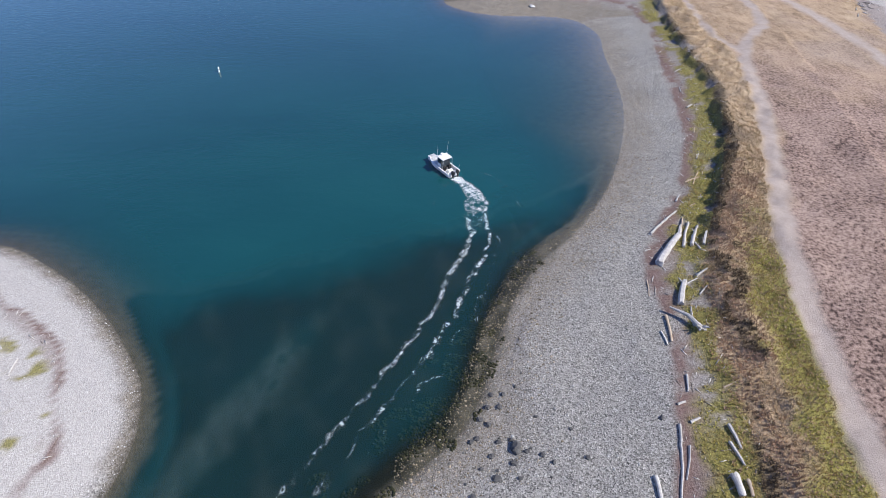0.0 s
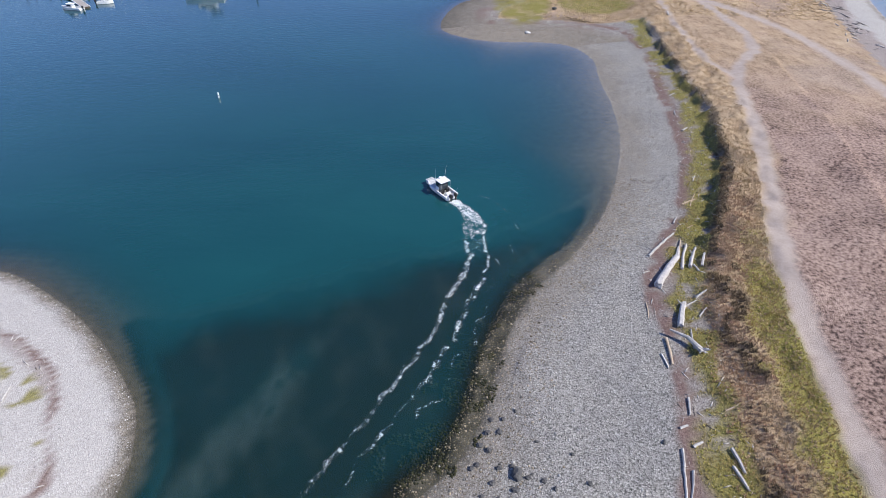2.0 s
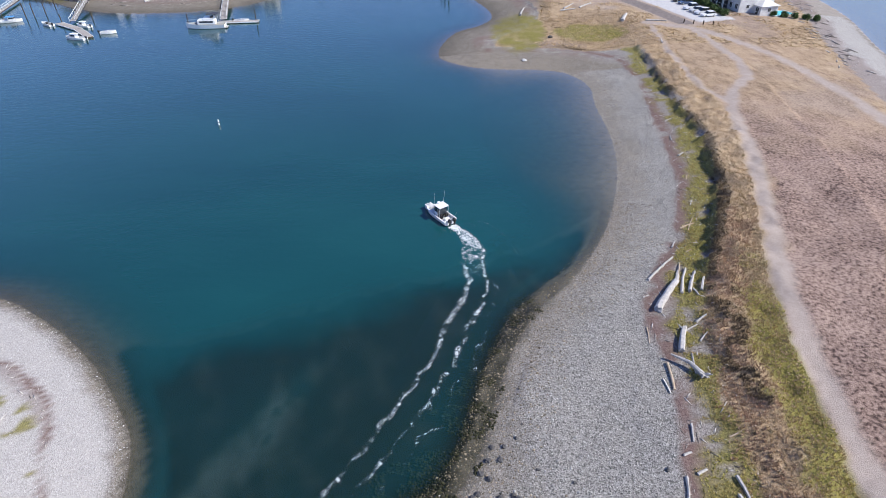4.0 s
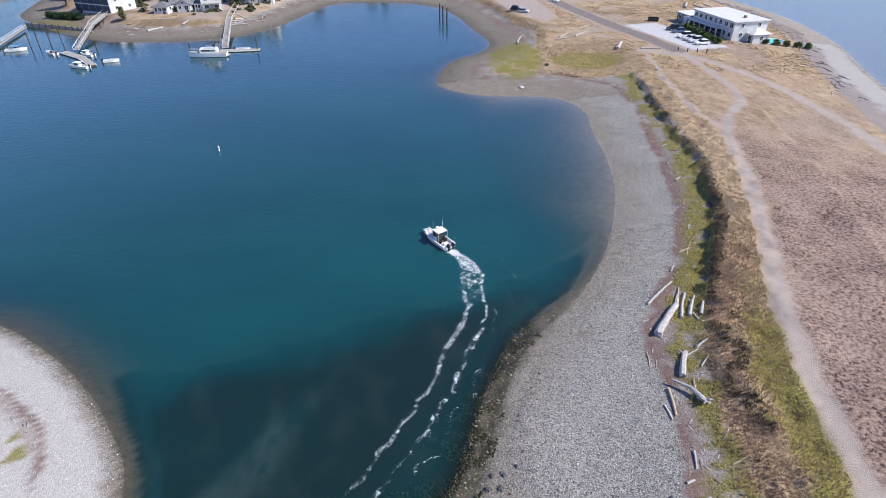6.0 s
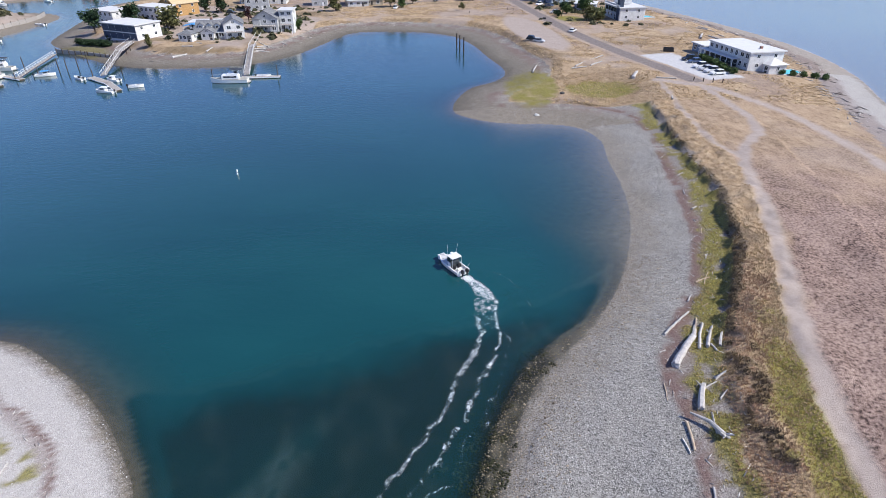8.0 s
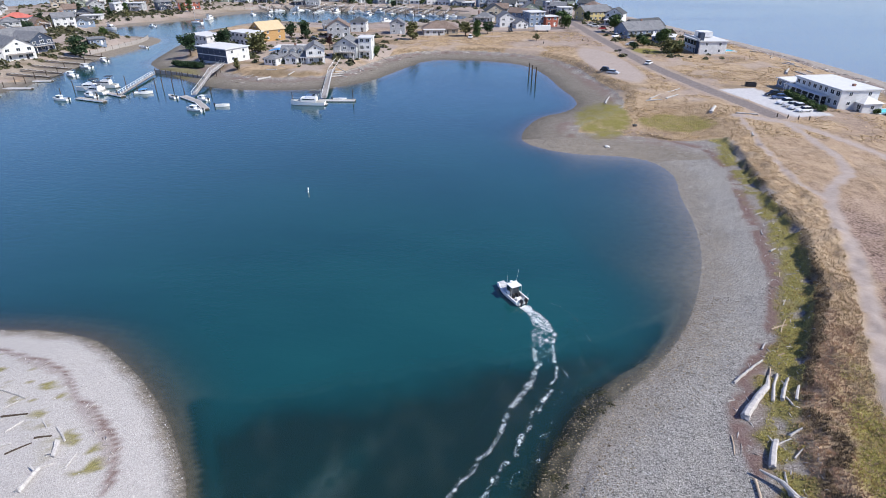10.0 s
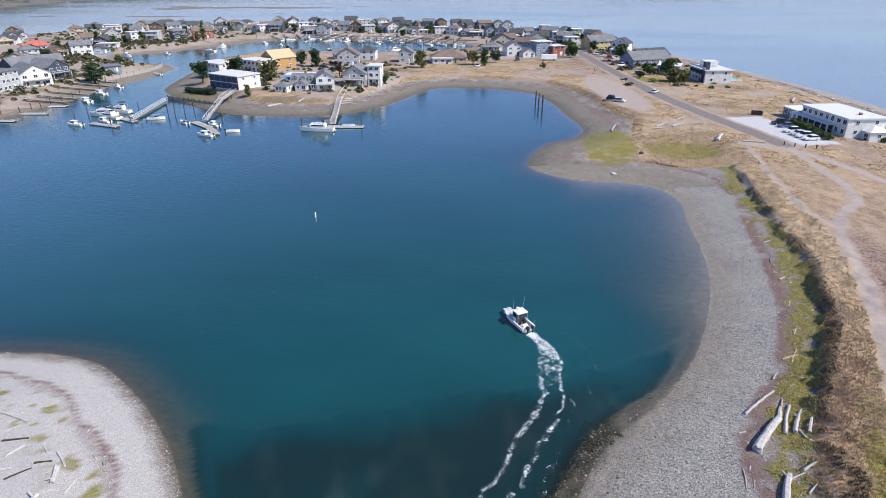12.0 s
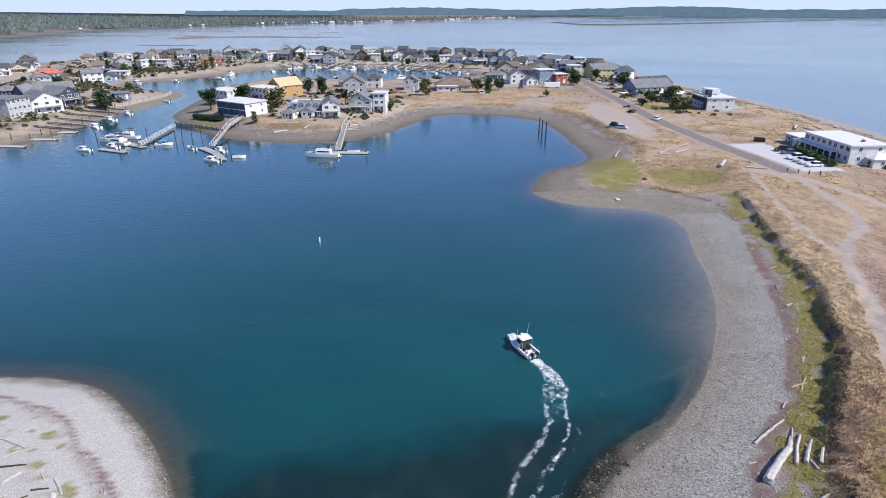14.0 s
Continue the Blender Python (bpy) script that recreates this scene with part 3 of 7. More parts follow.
# ---- building kit ----
def part(name, bm, mat, parent=None, label=""):
    me = bpy.data.meshes.new(name)
    bm.to_mesh(me)
    bm.free()
    me.materials.append(mat)
    ob = new(name, me)
    if parent:
        ob.parent = parent
    if label:
        ob["label"] = label
    return ob


def share(name, me, parent, place, size=(1, 1, 1), turn=0.0):
    ob = new(name, me)
    ob.parent = parent
    ob.location, ob.scale, ob.rotation_euler = place, size, (0, 0, turn)
    return ob


def base(name, x, y, z, turn, label, category, group=""):
    ob = new(name)
    ob.location, ob.rotation_euler = (x, y, z), (0, 0, turn)
    return tagged(ob, label, category, group)


def box(bm, x0, x1, y0, y1, z0, z1, bevel=0.0):
    vs = [bm.verts.new((x, y, z)) for z in (z0, z1) for x, y in ((x0, y0), (x1, y0), (x1, y1), (x0, y1))]
    fs = [bm.faces.new([vs[i] for i in q]) for q in ((3, 2, 1, 0), (4, 5, 6, 7), (0, 1, 5, 4), (1, 2, 6, 5), (2, 3, 7, 6), (3, 0, 4, 7))]
    if bevel:
        bmesh.ops.bevel(bm, geom=list({e for f in fs for e in f.edges}), offset=bevel, segments=2, affect="EDGES")
    return bm


def slab(*size, bevel=0.0):
    return box(bmesh.new(), *size, bevel=bevel)


def tube(bm, a, b, ra, rb, seg=8, caps=True):
    a, b = Vector(a), Vector(b)
    q = (b - a).to_track_quat("Z", "Y")
    rings = []
    for c, r in ((a, ra), (b, rb)):
        rings.append([bm.verts.new(c + q @ Vector((r * math.cos(2 * math.pi * i / seg), r * math.sin(2 * math.pi * i / seg), 0))) for i in range(seg)])
    for i in range(seg):
        bm.faces.new((rings[0][i], rings[0][(i + 1) % seg], rings[1][(i + 1) % seg], rings[1][i]))
    if caps:
        bm.faces.new(rings[0][::-1])
        bm.faces.new(rings[1])
    return bm


def prism(bm, outline, y0, y1):
    """An outline in x and z, drawn out along y."""
    lo = [bm.verts.new((x, y0, z)) for x, z in outline]
    hi = [bm.verts.new((x, y1, z)) for x, z in outline]
    n = len(outline)
    for i in range(n):
        bm.faces.new((lo[i], lo[(i + 1) % n], hi[(i + 1) % n], hi[i]))
    bm.faces.new(lo[::-1])
    bm.faces.new(hi)
    bmesh.ops.recalc_face_normals(bm, faces=bm.faces)
    return bm


PAINTS = {
    "white": boarded("white_siding", (0.55, 0.55, 0.54), (0.70, 0.70, 0.69)),
    "grey": boarded("grey_siding", (0.33, 0.34, 0.35), (0.46, 0.47, 0.48)),
    "blue": boarded("blue_siding", (0.15, 0.20, 0.28), (0.23, 0.29, 0.38)),
    "navy": boarded("navy_siding", (0.035, 0.05, 0.085), (0.06, 0.08, 0.12)),
    "tan": boarded("tan_siding", (0.38, 0.32, 0.24), (0.52, 0.45, 0.35)),
    "yellow": boarded("yellow_siding", (0.47, 0.38, 0.17), (0.60, 0.50, 0.25)),
    "brown": boarded("brown_siding", (0.13, 0.09, 0.06), (0.21, 0.15, 0.11)),
    "red": boarded("red_siding", (0.28, 0.08, 0.055), (0.38, 0.13, 0.09)),
    "sage": boarded("sage_siding", (0.24, 0.28, 0.22), (0.34, 0.38, 0.31)),
    "timber": grained("fresh_timber", (0.33, 0.185, 0.07), (0.54, 0.34, 0.15), 1.5, 0.7),
}
ROOFS = {
    "grey": shingled("grey_shingle", (0.11, 0.115, 0.125), (0.23, 0.235, 0.245)),
    "dark": shingled("dark_shingle", (0.045, 0.05, 0.055), (0.11, 0.115, 0.12)),
    "brown": shingled("brown_shingle", (0.13, 0.095, 0.075), (0.24, 0.185, 0.155)),
    "red": shingled("red_shingle", (0.42, 0.10, 0.08), (0.58, 0.20, 0.16)),
    "teal": shingled("teal_shingle", (0.05, 0.17, 0.17), (0.11, 0.27, 0.26)),
    "tan": grained("raw_sheeting", (0.46, 0.35, 0.20), (0.62, 0.50, 0.32), 1.2, 0.7),
    "white": grained("white_membrane", (0.52, 0.52, 0.51), (0.68, 0.68, 0.67), 0.6, 0.6, relief=0.1),
}
TRIM = grained("white_trim", (0.70, 0.70, 0.69), (0.82, 0.82, 0.81), 3, 0.5, relief=0.0)
DARK_TRIM = grained("dark_trim", (0.03, 0.03, 0.032), (0.06, 0.06, 0.062), 3, 0.5, relief=0.0)
BRICK = grained("chimney_brick", (0.20, 0.10, 0.075), (0.33, 0.19, 0.14), 5)
PLANK = grained("weathered_plank", (0.24, 0.22, 0.20), (0.43, 0.40, 0.37), 3, 0.85, stretch=(1, 4, 1))
PILE = grained("tarred_pile", (0.035, 0.025, 0.018), (0.10, 0.075, 0.055), 4, 0.8)
CONCRETE = grained("concrete", (0.38, 0.37, 0.36), (0.55, 0.54, 0.52), 1.5, 0.85)
ALLOY = grained("pale_alloy", (0.52, 0.53, 0.55), (0.68, 0.69, 0.70), 4, 0.4, 0.5, relief=0.0, metal=0.6)
GELCOAT = grained("white_gelcoat", (0.74, 0.74, 0.73), (0.84, 0.84, 0.83), 1.0, 0.25, 0.5, relief=0.0)
CREAM = grained("cream_deck", (0.55, 0.54, 0.50), (0.68, 0.67, 0.63), 4, 0.6, relief=0.1)
BLACK = grained("black_plastic", (0.012, 0.012, 0.013), (0.03, 0.03, 0.032), 5, 0.35, 0.5, relief=0.0)
CANVAS_BLUE = grained("blue_canvas", (0.06, 0.22, 0.48), (0.10, 0.33, 0.62), 3, 0.8)
RUBBER = grained("tyre_rubber", (0.018, 0.018, 0.018), (0.04, 0.04, 0.04), 8, 0.9)


def make_glass():
    m, n, l, b = material("window_glass", 0.06, 0.6)
    vec = coords(n, l)
    l.new(ramp(n, l, fbm(n, l, vec, 0.9, 2), ((0.35, (0.015, 0.02, 0.026)), (0.7, (0.06, 0.075, 0.09)))), b.inputs["Base Color"])
    return m


GLASS = make_glass()


def frame_mesh():
    """A window frame one metre wide and high, facing -y."""
    bm = bmesh.new()
    for s in ((-0.5, 0.5, -0.06, 0.0, 0.42, 0.5), (-0.5, 0.5, -0.09, 0.0, -0.5, -0.42), (-0.5, -0.42, -0.06, 0, -0.42, 0.42), (0.42, 0.5, -0.06, 0, -0.42, 0.42), (-0.02, 0.02, -0.05, 0, -0.42, 0.42)):
        box(bm, *s)
    me = bpy.data.meshes.new("window_frame")
    bm.to_mesh(me)
    bm.free()
    me.materials.append(TRIM)
    return me


def pane_mesh():
    me = bpy.data.meshes.new("pane")
    bm = slab(-0.43, 0.43, -0.03, 0.0, -0.43, 0.43)
    bm.to_mesh(me)
    bm.free()
    me.materials.append(GLASS)
    return me


FRAME_MESH, PANE_MESH = frame_mesh(), pane_mesh()


def window(owner, x, y, z, w, h, turn=0.0):
    f = share("window", FRAME_MESH, owner, (x, y, z), (w, 1, h), turn)
    share("pane", PANE_MESH, f, (0, 0, 0))
    return f


def gable(bm, w, d, eave, rise, over=0.45, thick=0.22, along="x"):
    """Roof shell with eaves; the ridge runs along the given axis."""
    if along == "x":
        half, long_ = d / 2, w / 2
    else:
        half, long_ = w / 2, d / 2
    k = rise / half
    o = [(-half - over, eave - over * k), (0, eave + rise), (half + over, eave - over * k), (half + over, eave - over * k + thick), (0, eave + rise + thick * 1.25), (-half - over, eave - over * k + thick)]
    prism(bm, o, -long_ - over, long_ + over)
    if along == "x":
        bmesh.ops.rotate(bm, verts=bm.verts, cent=(0, 0, 0), matrix=Matrix.Rotation(radians(90), 3, "Z"))
    return bm


def house_walls(w, d, eave, rise, along):
    bm = bmesh.new()
    if rise <= 0:
        return box(bm, -w / 2, w / 2, -d / 2, d / 2, -1.2, eave)
    half, long_ = (d / 2, w / 2) if along == "x" else (w / 2, d / 2)
    prism(bm, [(-half, -1.2), (half, -1.2), (half, eave), (0, eave + rise), (-half, eave)], -long_, long_)
    if along == "x":
        bmesh.ops.rotate(bm, verts=bm.verts, cent=(0, 0, 0), matrix=Matrix.Rotation(radians(90), 3, "Z"))
    return bm


def house(x, y, turn, w, d, storeys, roof, wall, cover, label, along="x", deck=False, chimney=False, name="house", group="", wins=None, z=None, seed=0, sides=True, wing=False):
    """A house that faces -y before it is turned (degrees)."""
    rnd = random.Random(seed * 7 + int(abs(x * 10)))
    eave = 2.65 * storeys + 0.15
    rise = {"gable": 0.36 * (d if along == "x" else w) * 0.8, "hip": 0.26 * min(w, d), "flat": 0}[roof]
    th = base(name, x, y, height(x, y) if z is None else z, radians(turn), label, "house", group)
    part("wall", house_walls(w, d, eave, rise if roof == "gable" else 0, along), PAINTS[wall], th)
    bm = bmesh.new()
    if roof == "gable":
        gable(bm, w, d, eave, rise, along=along)
    elif roof == "flat":
        box(bm, -w / 2 - 0.5, w / 2 + 0.5, -d / 2 - 0.6, d / 2 + 0.5, eave + 0.003, eave + 0.32)
    else:
        lo = [bm.verts.new((sx * (w / 2 + 0.5), sy * (d / 2 + 0.5), eave - 0.05)) for sx, sy in ((-1, -1), (1, -1), (1, 1), (-1, 1))]
        r = max(w - d, 0.5) / 2
        if w >= d:
            top = [bm.verts.new((-r, 0, eave + rise)), bm.verts.new((r, 0, eave + rise))]
        else:
            r = (d - w) / 2
            top = [bm.verts.new((0, -r, eave + rise)), bm.verts.new((0, r, eave + rise))]
        if w >= d:
            for q in ((lo[0], lo[1], top[1], top[0]), (lo[1], lo[2], top[1]), (lo[2], lo[3], top[0], top[1]), (lo[3], lo[0], top[0])):
                bm.faces.new(q)
        else:
            for q in ((lo[0], lo[1], top[0]), (lo[1], lo[2], top[1], top[0]), (lo[2], lo[3], top[1]), (lo[3], lo[0], top[0], top[1])):
                bm.faces.new(q)
        bm.faces.new(lo[::-1])
    rf = part("roof", bm, ROOFS[cover], th)
    if chimney:
        cx = rnd.uniform(-0.3, 0.3) * w
        part("chimney", slab(cx - 0.4, cx + 0.4, 0.2, 1.0, eave - 0.5, eave + rise + 1.0, bevel=0.05), BRICK, th)
    if wing:  # a lower gabled wing that stands out from the front
        ww, wd, we = w * rnd.uniform(0.38, 0.5), rnd.uniform(2.6, 4.2), 2.65 * max(1, storeys - 1) + 0.15
        wx = rnd.choice((-1, 1)) * (w - ww) * 0.42
        wr = 0.32 * ww
        wg = part("wing", house_walls(ww, wd, we, wr, "y"), PAINTS[wall], th)
        wg.location = (wx, -d / 2 - wd / 2 + 0.2, 0)
        part("wing_roof", gable(bmesh.new(), ww, wd, we, wr, along="y", over=0.35, thick=0.18), ROOFS[cover], wg)
        window(wg, 0, -wd / 2 - 0.004, 1.5, ww * 0.55, 1.4)
        window(wg, 0, -wd / 2 - 0.004, we + wr * 0.3, 0.9, wr * 0.45)
    per = wins or max(2, int(w / 3.2))
    for s in range(storeys):
        for i in range(per):
            wx = (i + 0.5) / per * w - w / 2 + rnd.uniform(-0.15, 0.15)
            wide = min(w / per * 0.62, 1.9) * rnd.uniform(0.75, 1.1)
            window(th, wx, -d / 2 - 0.004, 1.6 + s * 2.75, wide, rnd.choice((1.2, 1.4, 1.7)))
        for sx in (-1, 1) if sides else ():
            for i in range(max(1, int(d / 4.5))):
                wy = (i + 0.5) / max(1, int(d / 4.5)) * d - d / 2
                window(th, sx * (w / 2 + 0.004), wy, 1.6 + s * 2.75, 1.2, 1.25, sx * math.pi / 2)
    if roof == "gable" and along == "y":
        window(th, 0, -d / 2 - 0.004, eave + rise * 0.35, 1.1, min(1.0, rise * 0.4))
    if deck:
        dk = part("balcony", slab(-w * 0.42, w * 0.42, -d / 2 - 2.0, -d / 2 - 0.01, 2.75, 2.92), PLANK, th)
        bm = bmesh.new()
        box(bm, -w * 0.42, w * 0.42, -d / 2 - 2.0, -d / 2 - 1.94, 3.72, 3.8)
        for i in range(int(w) + 1):
            px = -w * 0.42 + w * 0.84 * i / int(w)
            box(bm, px - 0.03, px + 0.03, -d / 2 - 1.99, -d / 2 - 1.95, 2.92, 3.72)
        part("railing", bm, TRIM, dk)
        for sx in (-1, 1):
            part("post", slab(sx * w * 0.4 - 0.08, sx * w * 0.4 + 0.08, -d / 2 - 1.95, -d / 2 - 1.79, -1.2, 2.75), TRIM, th)
    part("door", slab(w * 0.18, w * 0.18 + 0.95, -d / 2 - 0.05, -d / 2 + 0.02, 0.05, 2.1), DARK_TRIM if wall in ("white", "tan", "yellow") else TRIM, th)
    return th


def hull_mesh(L, B, H, fine=0.55, flare=0.85, seg=10, blunt=0.02, lift=0.35):
    """Shell of a boat from stern (y 0) to bow (y L), with a deck edge; waterline at z 0."""
    bm = bmesh.new()
    rings = []
    for i in range(seg + 1):
        s = i / seg
        half = B / 2 * (1 if s < fine else max(blunt, 1 - ((s - fine) / (1 - fine)) ** 2.2))
        sheer = H * (0.85 + lift * s * s)
        keel = -0.28 * H * (1 - max(0, s - 0.8) * 4.2)
        yk = L * s * (0.97 if s > 0.9 else 1)
        rings.append([bm.verts.new(v) for v in ((-half, L * s, sheer), (-half * flare, L * s * 0.985, 0.1 * H), (0, yk * 0.97, keel), (half * flare, L * s * 0.985, 0.1 * H), (half, L * s, sheer))])
    for a, b in zip(rings, rings[1:]):
        for k in range(4):
            bm.faces.new((a[k], a[k + 1], b[k + 1], b[k]))
    bm.faces.new(rings[0])
    bm.faces.new(rings[-1][::-1])
    bmesh.ops.recalc_face_normals(bm, faces=bm.faces)
    return bm


def deck_mesh(L, B, H, fine=0.55, start=0.3, drop=0.04, seg=10, blunt=0.02, lift=0.35):
    """Deck plate between the gunwales, from start of the length to the bow."""
    bm = bmesh.new()
    prev = None
    for i in range(seg + 1):
        s = start + (1 - start) * i / seg
        half = B / 2 * (1 if s < fine else max(blunt, 1 - ((s - fine) / (1 - fine)) ** 2.2)) * 0.985
        z = H * (0.85 + lift * s * s) - drop
        cur = [bm.verts.new(v) for v in ((-half, L * s * 0.995, z), (0, L * s * 0.995, z + 0.05 * B), (half, L * s * 0.995, z))]
        if prev:
            bm.faces.new((prev[0], prev[1], cur[1], cur[0]))
            bm.faces.new((prev[1], prev[2], cur[2], cur[1]))
        prev = cur
    bmesh.ops.solidify(bm, geom=bm.faces[:], thickness=0.05)
    bmesh.ops.recalc_face_normals(bm, faces=bm.faces)
    return bm


def gunwale(L, B, H, fine, w=0.16, seg=10, start=0.0, end=1.0, blunt=0.02, lift=0.35):
    bm = bmesh.new()
    for side in (-1, 1):
        prev = None
        for i in range(seg + 1):
            s = start + (end - start) * i / seg
            half = B / 2 * (1 if s < fine else max(blunt, 1 - ((s - fine) / (1 - fine)) ** 2.2))
            z = H * (0.85 + lift * s * s)
            ring = [bm.verts.new(v) for v in ((side * half, L * s, z - 0.03), (side * half, L * s, z + 0.05), (side * max(half - w, 0), L * s, z + 0.05), (side * max(half - w, 0), L * s, z - 0.03))]
            if prev:
                for k in range(4):
                    bm.faces.new((prev[k], prev[(k + 1) % 4], ring[(k + 1) % 4], ring[k]))
            prev = ring
    bmesh.ops.recalc_face_normals(bm, faces=bm.faces)
    return bm


def outboard(owner, x, tilt=0.0):
    bm = box(bmesh.new(), x - 0.2, x + 0.2, -0.62, -0.05, 0.55, 1.15, bevel=0.09)
    ob = part("outboard_motor", bm, BLACK, owner, "glossy black outboard motor")
    part("leg", slab(x - 0.07, x + 0.07, -0.5, -0.22, -0.35, 0.56, bevel=0.03), BLACK, ob)
    part("propeller", tube(bmesh.new(), (x, -0.62, -0.3), (x, -0.45, -0.3), 0.16, 0.06, 6), ALLOY, ob)


def motorboat(x, y, turn, L=5.9, B=2.25):
    th = base("motorboat", x, y, 0, turn, "white fishing motorboat with hardtop and twin black outboards under way", "boat")
    H, fine = 0.8, 0.6
    part("hull", hull_mesh(L, B, H, fine, blunt=0.5, lift=0.12), GELCOAT, th)
    part("foredeck", deck_mesh(L, B, H, fine, 0.5, blunt=0.5, lift=0.12), GELCOAT, th, "plain white foredeck")
    part("gunwale", gunwale(L, B, H, fine, blunt=0.5, lift=0.12), GELCOAT, th)
    part("cockpit_floor", slab(-B / 2 * 0.9, B / 2 * 0.9, 0.12, L * 0.52, 0.22, 0.30), CREAM, th)
    part("transom", slab(-B / 2 * 0.94, B / 2 * 0.94, 0.02, 0.2, 0.25, 0.84, bevel=0.03), GELCOAT, th)
    cab = part("wheelhouse", slab(-0.8, 0.8, L * 0.36, L * 0.5, 0.3, 1.3, bevel=0.08), GELCOAT, th)
    part("windscreen", prism(bmesh.new(), [(-0.84, 1.36), (0.84, 1.36), (0.76, 2.12), (-0.76, 2.12)], L * 0.49, L * 0.505), GLASS, cab)
    for sx in (-1, 1):
        part("side_window", slab(sx * 0.82 - 0.015, sx * 0.82 + 0.015, L * 0.37, L * 0.49, 1.32, 2.1), GLASS, cab)
    part("rear_curtain", slab(-0.8, 0.8, L * 0.345, L * 0.355, 0.5, 2.08), GLASS, cab)
    part("hardtop", slab(-0.9, 0.9, L * 0.26, L * 0.53, 2.14, 2.24, bevel=0.05), GELCOAT, th, "flat white hardtop")
    for sx in (-1, 1):
        for yy in (0.27, 0.52):
            part("hardtop_post", tube(bmesh.new(), (sx * 0.84, L * yy, 0.7), (sx * 0.82, L * yy, 2.15), 0.03, 0.03, 6), ALLOY, th)
        part("whip_aerial", tube(bmesh.new(), (sx * 0.85, L * 0.5, 2.2), (sx * 0.95, L * 0.46, 4.3), 0.02, 0.01, 5), TRIM, th)
        part("seat", slab(sx * 0.45 - 0.26, sx * 0.45 + 0.26, L * 0.26, L * 0.31, 0.3, 1.05, bevel=0.05), BLACK, th)
        outboard(th, sx * 0.42)
        part("rod_holder", tube(bmesh.new(), (sx * 1.1, 0.5, 0.85), (sx * 1.25, 0.2, 1.5), 0.02, 0.015, 5), ALLOY, th)
    part("radar_dome", tube(bmesh.new(), (0, L * 0.5, 2.24), (0, L * 0.5, 2.45), 0.28, 0.24, 12), GELCOAT, th)
    part("cooler_box", slab(-0.4, 0.4, 0.75, 1.15, 0.3, 0.72, bevel=0.04), GELCOAT, th)
    part("bow_rail", tube(bmesh.new(), (-0.55, L * 0.93, 0.92), (0.55, L * 0.93, 0.92), 0.03, 0.03, 5), ALLOY, th)
    return th


def cruiser(x, y, turn, L=11.5, B=3.6, label="white cabin cruiser with a flybridge moored at a float"):
    th = base("cabin_cruiser", x, y, 0, turn, label, "boat", "moored boats")
    H, fine = 1.35, 0.5
    part("hull", hull_mesh(L, B, H, fine), GELCOAT, th)
    part("deck", deck_mesh(L, B, H, fine, 0.02), CREAM, th)
    cab = part("cabin", slab(-B * 0.38, B * 0.38, L * 0.22, L * 0.68, H * 0.9, H + 1.15, bevel=0.15), GELCOAT, th)
    for sx in (-1, 1):
        part("side_window", slab(sx * B * 0.385 - 0.01, sx * B * 0.385 + 0.01, L * 0.27, L * 0.62, H + 0.45, H + 0.95), GLASS, cab)
        part("deck_rail", tube(bmesh.new(), (sx * B * 0.45, L * 0.3, H + 0.75), (sx * B * 0.12, L * 0.95, H + 1.05), 0.025, 0.025, 5), ALLOY, th)
    part("windscreen", prism(bmesh.new(), [(-B * 0.34, H + 0.45), (B * 0.34, H + 0.45), (B * 0.3, H + 1.1), (-B * 0.3, H + 1.1)], L * 0.675, L * 0.69), GLASS, cab)
    fly = part("flybridge", slab(-B * 0.34, B * 0.34, L * 0.24, L * 0.52, H + 1.16, H + 1.75, bevel=0.1), GELCOAT, th)
    part("seat", slab(-B * 0.25, B * 0.25, L * 0.27, L * 0.33, H + 1.7, H + 2.05), DARK_TRIM, fly)
    part("canopy", slab(-B * 0.36, B * 0.36, L * 0.12, L * 0.42, H + 2.75, H + 2.83), DARK_TRIM, th, "dark canvas canopy")
    for sx in (-1, 1):
        for yy in (0.13, 0.41):
            part("canopy_post", tube(bmesh.new(), (sx * B * 0.33, L * yy, H + 0.9), (sx * B * 0.33, L * yy, H + 2.76), 0.03, 0.03, 5), ALLOY, th)
    part("radar_arch", slab(-B * 0.4, B * 0.4, L * 0.2, L * 0.235, H + 2.2, H + 2.4, bevel=0.04), GELCOAT, th)
    part("swim_platform", slab(-B * 0.4, B * 0.4, -0.7, 0.02, 0.2, 0.3), PLANK, th)
    return th


